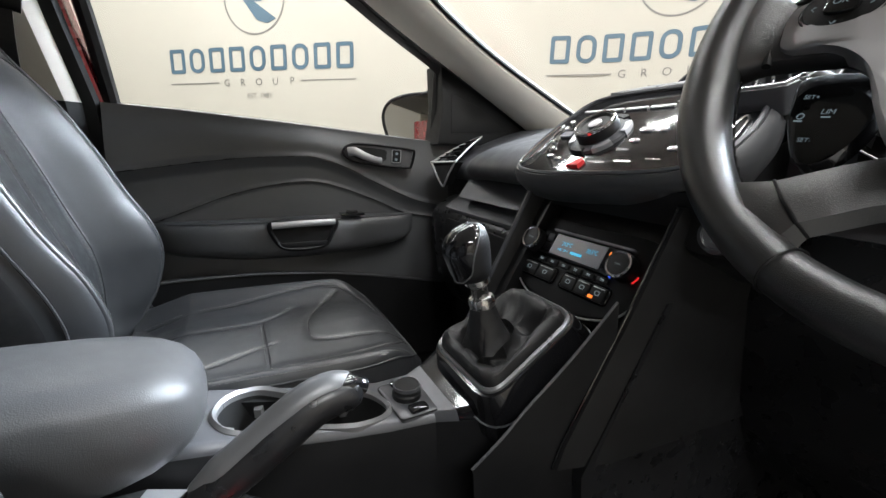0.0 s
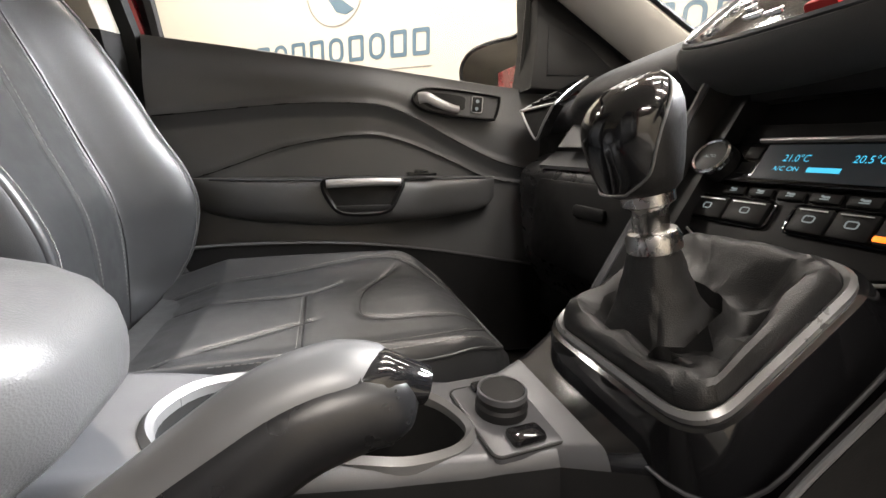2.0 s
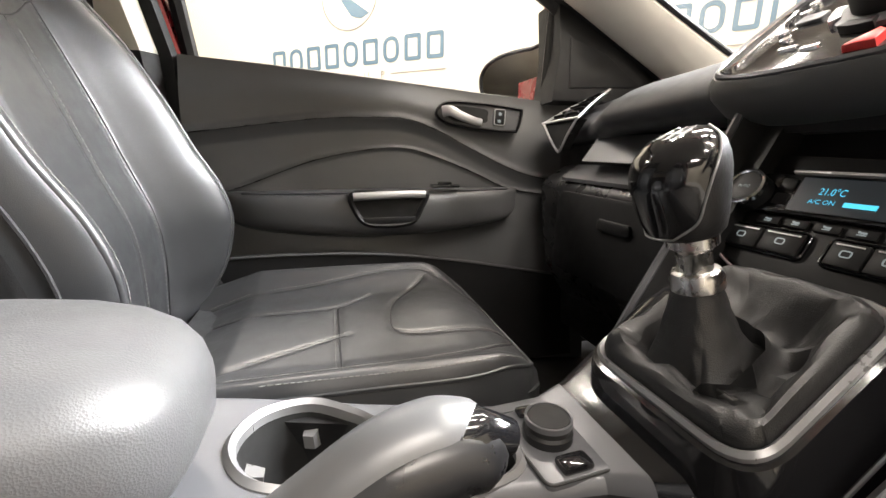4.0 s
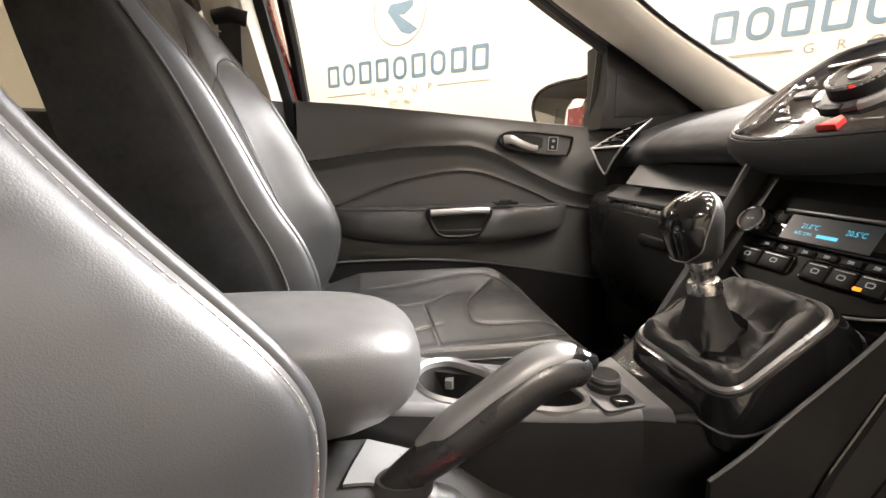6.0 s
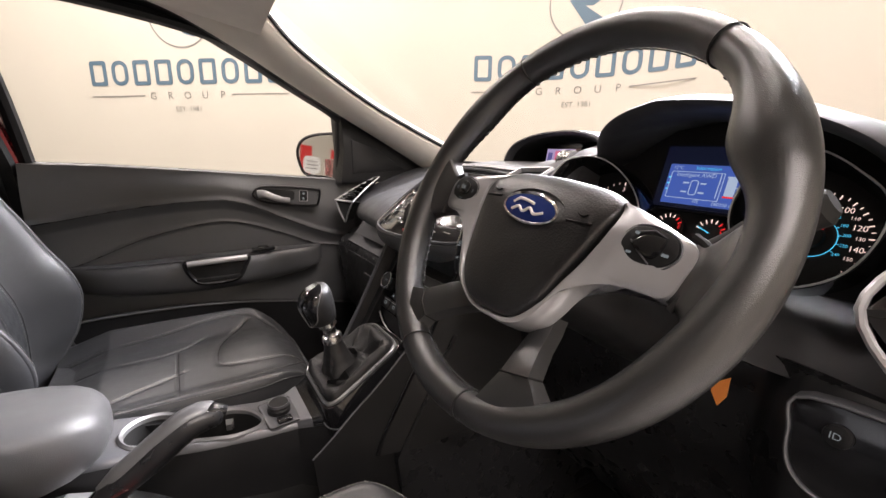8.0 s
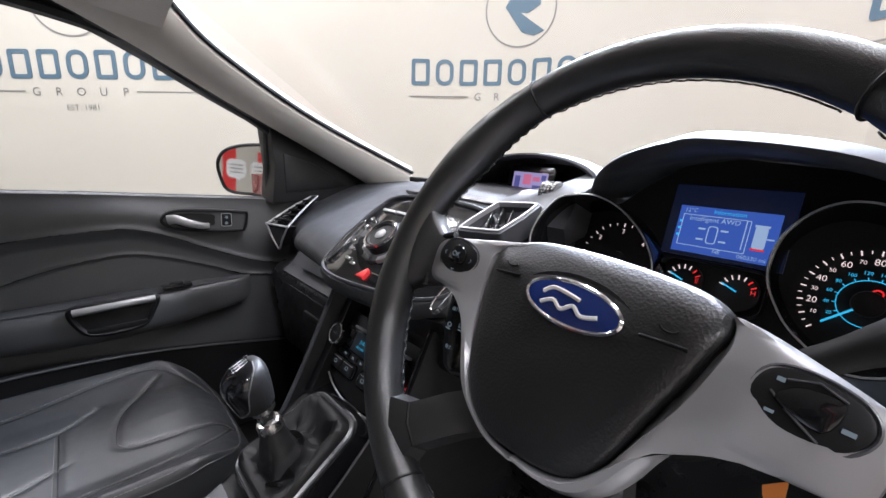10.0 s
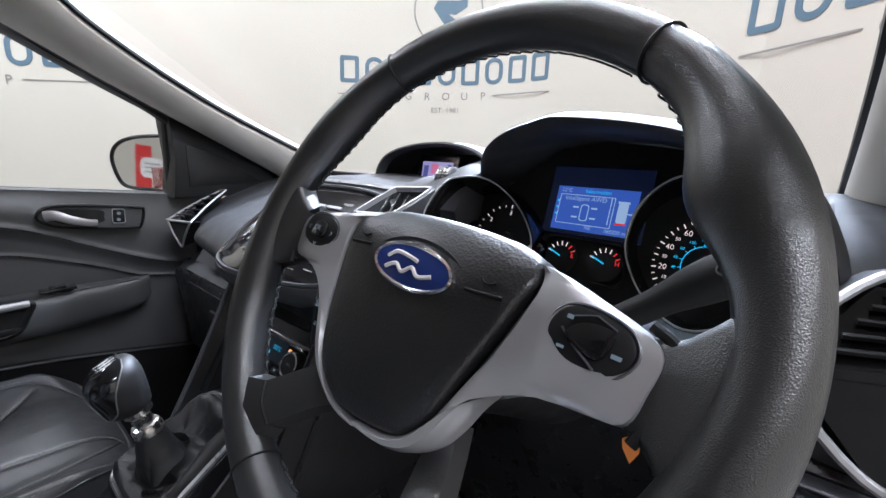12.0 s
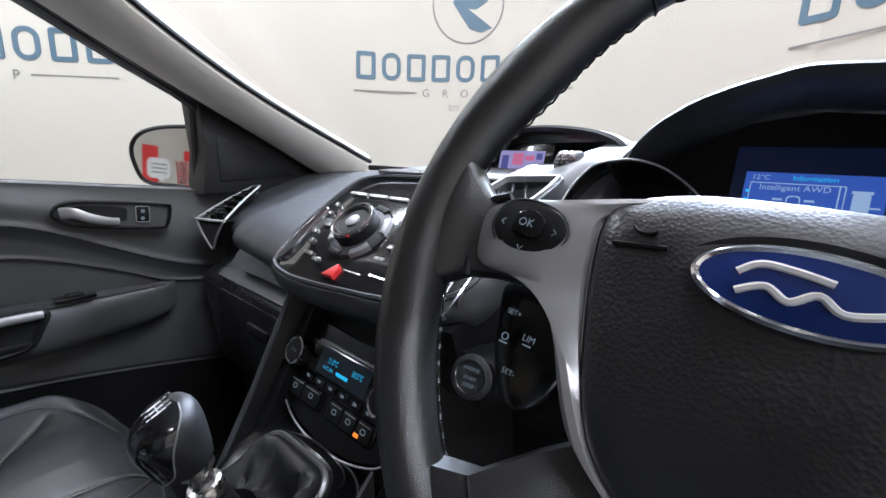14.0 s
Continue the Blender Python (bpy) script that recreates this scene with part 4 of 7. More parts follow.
    tri = [(-0.052, -0.060), (-0.030, -0.060), (-0.030, -0.046), (-0.038, -0.040)]
    part("hazard_switch", plate(f, [(a + 0.003, b + 0.003) for a, b in tri], 0.002, 0.010, 0.003), RED_PLASTIC, pod, "red hazard light switch")
    part("key_print", joined(text(f, "MENU", 0.0045, 0.012, -0.012, 0.0036), text(f, "PHONE", 0.0045, 0.030, 0.096, 0.0036), text(f, "8", 0.006, -0.052, -0.020, 0.0082)), WHITE, pod, smooth=False)
    # slim vents at both ends
    for s in (-1, 1):
        slot = outline2([(s * 0.150 - 0.010, -0.050), (s * 0.152 - 0.011, 0.000), (s * 0.148 - 0.011, 0.040), (s * 0.142 - 0.010, 0.042), (s * 0.140 - 0.010, 0.000), (s * 0.140 - 0.010, -0.046)][::s], 4)
        # flat near-black plate; the opening's shade is only its colour
        part("end_vent", plate(f, slot, 0.0, 0.0045), DEEP, pod, "dark slim vent")
        part("end_vent_edge", ring(f, offset(slot, 0.003), slot, 0.0, 0.007, 0.001), CHROME, pod)
    return pod


def build_centre_vents():
    v = thing("centre_vent", (0.30, -0.135, 1.10), "black slatted centre vent in a satin silver surround", "air vent", "dashboard vents")
    f = Frame3((0.300, -0.138, 1.121), (0.10, -0.9, 0.02), (0.90, 0, 0.43))
    o = outline2([(-0.046, -0.040), (-0.040, -0.010), (-0.030, 0.024), (-0.024, 0.029), (0.005, 0.032), (0.030, 0.034), (0.033, 0.029), (0.028, 0.0), (0.018, -0.034), (0.012, -0.040), (-0.020, -0.043), (-0.042, -0.044)][::-1], 4)
    part("surround", ring(f, offset(o, 0.004), o, -0.03, 0.000, 0.001), SATIN, v, "satin grey surround")
    part("edge", ring(f, offset(o, 0.001), offset(o, -0.002), -0.004, 0.0035, 0.0005), SILVER, v)
    part("duct", plate(f, offset(o, -0.001), -0.04, -0.018), DEEP, v, "dark duct")
    for a in (-0.026, -0.010, 0.006):
        fs = Frame3(f.p(a, 0, 0), f.u * 0.94 + f.v * 0.34, f.v * 0.94 - f.u * 0.34)
        part("slat", box(fs, -0.0016, 0.0016, -0.034, 0.026, -0.018, -0.004, 0.001), SATIN_DARK, v)
    t = thing("centre_trim", (0.30, 0.02, 1.10), "satin silver trim bar with a dark slot above the radio", "trim")
    g = Frame3((0.334, 0.005, 1.128), (0, -1, 0), (0.80, 0, 0.60))
    part("trim_bar", plate(g, outline2([(-0.125, 0.0), (-0.10, 0.008), (0.0, 0.012), (0.088, 0.009), (0.096, 0.0), (0.0, 0.003)][::-1], 5), -0.01, 0.002, 0.002), SATIN_LIGHT, t, "satin silver bar")
    part("slot", plate(g, outline2([(-0.112, -0.010), (-0.10, -0.002), (0.0, 0.001), (0.085, -0.002), (0.088, -0.012), (0.0, -0.010)][::-1], 5), -0.012, -0.001, 0.001), DEEP, t, "dark slot")
    part("slot_lip", tube([g.p(a, -0.013 + 0.002 * math.cos(a * 14), 0.001) for a in steps(-0.115, 0.09, 14)], 0.0035, 8), SATIN_DARK, t)
    part("slot_button", plate(g, rounded(0.020, 0.008, 0.003, 4, 0.005, -0.006), -0.004, 0.002, 0.001), GLOSS, t)


def build_display():
    d = thing("centre_display", (0.5, 0.0, 1.13), "small centre screen under a black hood", "display")
    # hood
    arch = [V(0, 0.158, 1.115), V(0, 0.152, 1.148), V(0, 0.122, 1.178), V(0, 0.06, 1.197), V(0, -0.01, 1.204), V(0, -0.10, 1.201), V(0, -0.18, 1.188), V(0, -0.215, 1.165), V(0, -0.22, 1.115)]
    a = curve(arch, 5)
    rings = []
    for x, k, lift in ((0.525, 0.93, -0.006), (0.507, 0.98, -0.001), (0.508, 1.0, 0.002), (0.545, 1.0, 0.002), (0.63, 0.96, -0.016), (0.72, 0.9, -0.055)):
        rings.append([V(x - 0.50 * max(0, -p.y - 0.01), p.y * k, 1.115 + (p.z - 1.115 + lift) * (1 if p.z > 1.12 else 1)) for p in a])
    part("hood", loft(rings, closed=False), DASH, d, "black soft hood")
    part("well", loft([[V(0.52 + q, y, 1.12), V(0.61 + q, y, 1.12), V(0.61 + q, y, 1.185), V(0.605 + q, y, 1.185), V(0.605 + q, y, 1.126), V(0.52 + q, y, 1.126)] for y, q in [(y, -0.45 * max(0, -y)) for y in steps(-0.17, 0.14, 8)]]), DEEP, d, "dark well")
    f = Frame3((0.533, 0.000, 1.149), (-0.22, -0.97, 0), (0.15, 0, 1))
    part("bezel", plate(f, rounded(0.135, 0.066, 0.008), -0.02, 0.0, 0.002), GLOSS, d, "gloss black screen bezel")
    scr = part("screen", box(f, -0.05, 0.05, -0.026, 0.020, -0.002, 0.001), SCREEN_NAV, d, "lit pale violet screen")
    part("screen_car", joined(box(f, -0.044, -0.028, -0.018, 0.012, 0.0, 0.0016)), SCREEN_NAVY, scr)
    part("screen_patch", joined(box(f, -0.018, 0.006, -0.004, 0.016, 0.0, 0.0016, ), box(f, 0.010, 0.03, 0.004, 0.012, 0.0, 0.0016)), SCREEN_PINK, scr)
    part("screen_bar", joined(box(f, 0.012, 0.046, -0.018, -0.004, 0.0, 0.0016), box(f, 0.034, 0.046, 0.006, 0.016, 0, 0.0016)), SCREEN_NAVY, scr)
    # silver saddle with the knurled scroll wheel
    saddle = loft([[V(0.322, y, 1.112), V(0.350, y, 1.136 + q), V(0.40, y, 1.148 + 1.5 * q), V(0.44, y, 1.150 + 1.9 * q), V(0.47, y, 1.142 + 1.6 * q), V(0.47, y, 1.11), V(0.330, y, 1.09)] for y, q in [(y, 0.016 * smooth((-0.11 - y) / 0.08)) for y in steps(-0.218, -0.092, 12)]])
    part("saddle", saddle, SATIN, d, "satin silver saddle beside the screen")
    w = Frame3((0.380, -0.157, 1.149), (1, 0, 0), (0, 0, 1))
    wheel = part("scroll_wheel", lathe(w, [(0.012, -0.016), (0.0165, -0.013), (0.0165, 0.013), (0.012, 0.016)], 28), SATIN, d, "knurled silver scroll wheel")
    bms = []
    for i in range(14):
        t = math.pi * i / 13
        for j in range(4):
            c = w.p(0.0165 * math.cos(t), 0.0165 * math.sin(t), -0.009 + 0.006 * j)
            fr = Frame3(c, w.n, V(-math.sin(t), 0, math.cos(t)))
            bms.append(box(fr, -0.002, 0.002, -0.0013, 0.0013, -0.0015, 0.0015))
    part("knurl", joined(*bms), STEEL, wheel)


CLUSTER = Frame3((0.385, -0.375, 1.125), (0, -1, 0), (0.30, 0, 0.954))


def build_cluster():
    c = thing("instrument_cluster", (0.4, -0.375, 1.0), "hooded instrument cluster with a blue screen and lit dials", "instrument cluster")
    # hood over the dials
    y0 = -0.375
    arch = [V(0, 0.152, 1.158), V(0, 0.145, 1.170), V(0, 0.118, 1.190), V(0, 0.080, 1.208), V(0, 0.038, 1.220), V(0, 0.0, 1.225), V(0, -0.10, 1.212), V(0, -0.175, 1.175), V(0, -0.215, 1.11), V(0, -0.225, 1.04)]
    a = curve(arch, 6)
    rings = []
    for x, k, dz in ((0.42, 0.90, 0.0), (0.31, 0.93, 0.0), (0.285, 0.965, 0.0), (0.282, 0.985, 0.0), (0.288, 1.0, 0.0), (0.32, 1.02, 0.002), (0.42, 1.04, -0.004), (0.52, 1.03, -0.03), (0.58, 0.98, -0.06)):
        rings.append([V(x + (0.050 * (p.y / 0.128) ** 3 if p.y > 0 else 0.055 * (p.y / 0.225) ** 2), y0 + p.y * k, 1.04 + (p.z - 1.04) * k + dz) for p in a])
    part("hood", loft(rings, closed=False), DASH, c, "black soft cluster hood")
    f = CLUSTER
    part("face", plate(f, [(-0.205, -0.10), (0.20, -0.10), (0.205, 0.0), (0.18, 0.04), (0.10, 0.075), (0.0, 0.085), (-0.055, 0.075), (-0.09, 0.05), (-0.12, 0.022), (-0.20, 0.0)], -0.02, -0.002), DEEP, c, "dark cluster face")
    # emitting plate that stands in for the faint blue glow round the screen
    part("screen_glow", box(f, -0.058, 0.058, -0.030, 0.052, -0.004, 0.0005), SCREEN_DIM, c)
    scr = part("screen", box(f, -0.0475, 0.0475, -0.0255, 0.0275, -0.002, 0.002), SCREEN, c, "lit blue information screen")
    for words, h_, a_, b_ in (("12°C", 0.0045, -0.036, 0.0225), ("Intelligent AWD", 0.0052, -0.011, 0.0135), ("NE", 0.0042, -0.002, -0.0205), ("060330 mi", 0.0042, 0.030, -0.0215)):
        part("screen_text", text(f, words, h_, a_, b_, 0.0024), SCREEN_PALE, scr, "pale screen lettering", smooth=False)
    part("screen_title", text(f, "Information", 0.0045, 0.002, 0.0228, 0.0024), LIT_CYAN, scr, "cyan screen heading", smooth=False)
    part("screen_frame", joined(ring(f, rounded(0.066, 0.036, 0.001, 2, -0.010, 0.0), rounded(0.0645, 0.0345, 0.001, 2, -0.010, 0.0), 0.001, 0.0024), box(f, 0.0185, 0.0195, -0.014, 0.018, 0.001, 0.0024)), SCREEN_PALE, scr)
    car = [ring(f, rounded(0.010, 0.020, 0.003, 3, -0.010, -0.003), rounded(0.008, 0.018, 0.0025, 3, -0.010, -0.003), 0.001, 0.0024)]
    for sx in (-1, 1):
        for sy in (-1, 1):
            car.append(box(f, -0.010 + sx * 0.011 - 0.0035, -0.010 + sx * 0.011 + 0.0035, -0.003 + sy * 0.006 - 0.001, -0.003 + sy * 0.006 + 0.001, 0.001, 0.0024))
    part("screen_axles", joined(*car), SCREEN_PALE, scr)
    top = [plate(f, rounded(0.011, 0.024, 0.003, 3, 0.033, 0.001), 0.001, 0.0023), box(f, 0.0385, 0.0450, 0.000, 0.0014, 0.001, 0.0024), box(f, 0.0265, 0.0395, 0.012, 0.0145, 0.001, 0.0023)]
    part("screen_car", joined(*top), SCREEN_PALE, scr)
    part("screen_tail", box(f, 0.027, 0.039, -0.0125, -0.0105, 0.001, 0.0026), LIT_RED, scr)
    part("screen_menu", joined(*[box(f, -0.0455, -0.0425, b, b + 0.0025, 0.001, 0.0024) for b in (-0.008, 0.0, 0.008)]), LIT_CYAN, scr)
    # dials in their tubes
    lips = {-1: [(-0.187, -0.055), (-0.184, -0.026), (-0.168, 0.003), (-0.150, 0.012), (-0.1295, 0.0155), (-0.105, 0.010), (-0.080, -0.006), (-0.060, -0.028), (-0.048, -0.055), (-0.050, -0.09), (-0.080, -0.118), (-0.13, -0.12), (-0.17, -0.095)],
            1: [(0.050, -0.032), (0.054, 0.002), (0.071, 0.025), (0.095, 0.036), (0.125, 0.031), (0.154, 0.0135), (0.178, -0.010), (0.180, -0.047), (0.162, -0.085), (0.122, -0.105), (0.083, -0.086), (0.061, -0.060)]}
    for s, name in ((-1, "tachometer"), (1, "speedometer")):
        cu, cv = (-0.107, -0.052) if s < 0 else (0.121, -0.043)
        g = Frame3(f.p(cu, cv, 0), f.u, f.v)
        dial = part(name, lathe(g, [(0.056, -0.006), (0.056, 0.0), (0.001, 0.0)], 40), DEEP, c, "dark round dial with lit numerals")
        lip = outline2([(a_ - cu, b_ - cv) for a_, b_ in lips[s]], 5)
        low = [(a_ * 0.92, b_ * 0.92) for a_, b_ in lip]

        def deep(a_):
            return 0.041 - 0.286 * (a_ + cu + 0.0535) if s < 0 else min(0.026 + 0.42 * max(0, a_ + cu - 0.049), 0.054)
        part("dial_tube", loft([[g.p(a_, b_, 0.0) for a_, b_ in low], [g.p(a_, b_, deep(a_) - 0.002) for a_, b_ in offset(lip, -0.002)], [g.p(a_, b_, deep(a_)) for a_, b_ in lip], [g.p(a_, b_, deep(a_) - 0.002) for a_, b_ in offset(lip, 0.002)], [g.p(a_, b_, 0.0) for a_, b_ in offset(lip, 0.002)]], caps=False), GLOSS, dial, "gloss black dial tube")
        part("tube_edge", tube([g.p(a_, b_, deep(a_)) for a_, b_ in lip], 0.0010, 6, closed=True), SILVER, dial, "thin bright edge")
        ticks, red = [], []
        n = 32 if s > 0 else 24
        a0, a1 = (radians(222), radians(-43)) if s > 0 else (radians(234), radians(-54))
        for i in range(n + 1):
            t = lerp(a0, a1, i / n)
            big = i % 2 == 0 if s > 0 else i % 4 == 0
            fr = Frame3(g.p(0.046 * math.cos(t), 0.046 * math.sin(t), 0.0008), g.u * math.cos(t) + g.v * math.sin(t), -g.u * math.sin(t) + g.v * math.cos(t))
            (red if s < 0 and i > 17 else ticks).append(box(fr, -0.0025 if big else -0.001, 0.002, -0.0006 if big else -0.0004, 0.0006 if big else 0.0004, 0, 0.0006))
        words = []
        for i in range(1, 16) if s > 0 else range(7):
            t = radians(222 - 16.6 * i) if s > 0 else lerp(a0, a1, i / 6)
            words.append(text(g, str(10 * i) if s > 0 else str(i), 0.0056 if (s < 0 or i % 2 == 0) else 0.0036, 0.0375 * math.cos(t), 0.0375 * math.sin(t), 0.001))
        part("numerals", joined(*ticks, *words), LIT_WHITE, dial, "lit white numerals", smooth=False)
        if red:
            part("red_marks", joined(*red), LIT_RED, dial, "lit red marks")
        if s > 0:
            kms, fine = [], []
            for i, w_ in enumerate(("20", "40", "60", "80", "100", "120", "140", "160", "180", "200", "220", "240")):
                t = lerp(a0, a1, (i + 0.5) / 12)
                kms.append(text(g, w_, 0.0030, 0.0275 * math.cos(t), 0.0275 * math.sin(t), 0.001))
                fr = Frame3(g.p(0.0225 * math.cos(t), 0.0225 * math.sin(t), 0.001), g.u * math.cos(t) + g.v * math.sin(t), -g.u * math.sin(t) + g.v * math.cos(t))
                fine.append(box(fr, -0.0012, 0.0012, -0.0004, 0.0004, 0, 0.0005))
            part("blue_scale", joined(*kms, *fine, ring(g, circle(0.0215, 40), circle(0.0208, 40), 0, 0.001)), LIT_CYAN, dial, "lit blue inner scale", smooth=False)
            part("warning_lamp", ring(g, circle(0.0042, 16, 0.004, 0.010), circle(0.003, 16, 0.004, 0.010), 0.0, 0.002), LIT_RED, dial, "lit red warning lamp")
        t = a0
        fr = Frame3(g.p(0, 0, 0.005), g.u * math.cos(t) + g.v * math.sin(t), -g.u * math.sin(t) + g.v * math.cos(t))
        part("needle", box(fr, 0.0, 0.036, -0.0009, 0.0009, -0.0006, 0.0006), LIT_CYAN, dial, "lit blue needle")
        part("needle_hub", lathe(g, [(0.012, 0.0), (0.011, 0.006), (0.001, 0.007)], 24), HARD, dial)
    # two small gauges under the screen
    for s in (-1, 1):
        g = Frame3(f.p(s * 0.026, -0.058, 0.002), f.u, f.v)
        small = part("small_gauge", plate(g, circle(0.020, 28), -0.004, 0.0), DEEP, c, "small dark gauge with lit marks")
        bits, reds = [], []
        for i in range(7):
            t = radians(160 - 22 * i)
            fr = Frame3(g.p(0.016 * math.cos(t), 0.016 * math.sin(t), 0.0006), g.u * math.cos(t) + g.v * math.sin(t), -g.u * math.sin(t) + g.v * math.cos(t))
            (reds if i > 4 else bits).append(box(fr, -0.003, 0.002, -0.0006, 0.0006, 0, 0.0006))
        part("gauge_marks", joined(*bits), LIT_WHITE, small)
        part("gauge_red", joined(*reds, text(g, "H" if s > 0 else "E", 0.005, 0.014, 0.002, 0.001)), LIT_RED, small, smooth=False)
        fr = Frame3(g.p(0, 0, 0.003), g.u * -0.9 + g.v * 0.4, g.u * -0.4 - g.v * 0.9)
        part("gauge_needle", box(fr, 0.0, 0.016, -0.0007, 0.0007, -0.0004, 0.0004), LIT_CYAN, small)
    part("gauge_frame", ring(f, rounded(0.104, 0.05, 0.014, 5, 0, -0.058), rounded(0.100, 0.046, 0.012, 5, 0, -0.058), 0.0, 0.012, 0.001), HARD, c)


def build_driver_panel():
    p = thing("light_switch_panel", (0.26, -0.60, 0.9), "gloss black headlight switch panel in the lower dash", "switch panel")
    f = Frame3((0.258, -0.615, 0.93), (0, -1, 0), (0.05, 0, 1))
    o = outline2([(-0.062, 0.034), (-0.070, 0.0), (-0.062, -0.036), (-0.03, -0.050), (0.06, -0.055), (0.078, 0.0), (0.06, 0.034)], 5)
    part("plate", plate(f, o, -0.02, 0.004, 0.002), GLOSS, p, "gloss black switch plate")
    part("edge", ring(f, offset(o, 0.003), o, -0.01, 0.006, 0.001), SATIN, p, "thin satin edge")
    part("fog_button", plate(f, circle(0.010, 20, -0.040, 0.012), 0.0, 0.008, 0.002), HARD, p, "small round fog light button")
    part("fog_mark", text(f, "ID", 0.006, -0.041, 0.012, 0.0084), LIT, p, smooth=False)
    knob = part("light_knob", lathe(Frame3(f.p(0.022, -0.004, 0.004), f.u, f.v), [(0.030, 0), (0.029, 0.008), (0.026, 0.010), (0.001, 0.010)], 32), HARD, p, "round black light switch")
    part("grip", box(f, -0.006, 0.050, -0.011, 0.003, 0.012, 0.024, 0.004), GLOSS, knob)
    part("knob_marks", joined(ring(f, circle(0.004, 16, 0.030, 0.028), circle(0.0028, 16, 0.030, 0.028), 0.003, 0.0052), ring(f, circle(0.004, 16, 0.012, -0.004), circle(0.0028, 16, 0.012, -0.004), 0.02, 0.0252), box(f, 0.03, 0.038, -0.006, -0.003, 0.02, 0.0252)), WHITE, p)
    b = thing("start_button", (0.22, -0.163, 0.92), "round engine start button with a bright ring", "button")
    g = Frame3((0.196, -0.163, 0.952), (0.10, -1, 0), (0.30, 0, 1))
    part("pod", loft([[g.p(a * k + 0.010 * (1 - k), b_ * k, c) for a, b_ in rounded(0.066, 0.046, 0.02, 5, -0.006, -0.002)] for k, c in ((1.5, -0.10), (1.15, -0.03), (1.0, -0.006), (0.93, 0.0))]), HARD, b, "black pod round the button")
    part("collar", lathe(g, [(0.0215, -0.002), (0.021, 0.004), (0.017, 0.006), (0.0150, 0.004)], 36), SATIN, b, "dark satin collar")
    part("cap", lathe(g, [(0.0150, -0.001), (0.0145, 0.003), (0.001, 0.0035)], 32), GLOSS, b, "gloss black cap")
    part("cap_ring", ring(g, circle(0.0158, 36), circle(0.0145, 36), 0, 0.005, 0.001), CHROME, b)
    part("cap_print", joined(text(g, "ENGINE", 0.0034, 0, 0.008, 0.0042), text(g, "START", 0.0034, 0, -0.001, 0.0042), text(g, "STOP", 0.0034, 0, -0.008, 0.0042)), LIT, b, smooth=False)
    t = thing("orange_tag", (0.33, -0.50, 0.80), "bright orange tag under the dashboard", "tag")
    ft = Frame3((0.290, -0.474, 0.916), (0, -1, 0.2), (0.1, 0, 1))
    part("card", plate(ft, [(-0.003, -0.016), (0.006, -0.004), (0.010, 0.018), (-0.009, 0.007), (-0.009, -0.002)], 0, 0.0015), ORANGE, t)


build_dashboard()
build_side_vents()
build_audio()
build_centre_vents()
build_display()
build_cluster()
build_driver_panel()


# ---- centre stack and console ----
def stack_x(z):
    return interp(z, [(0.70, 0.045), (0.78, 0.088), (0.845, 0.124), (0.954, 0.178), (1.0, 0.20)])


HVAC = Frame3((0.177, 0.013, 0.882), (0, -1, 0), (0.50, 0, 0.866))


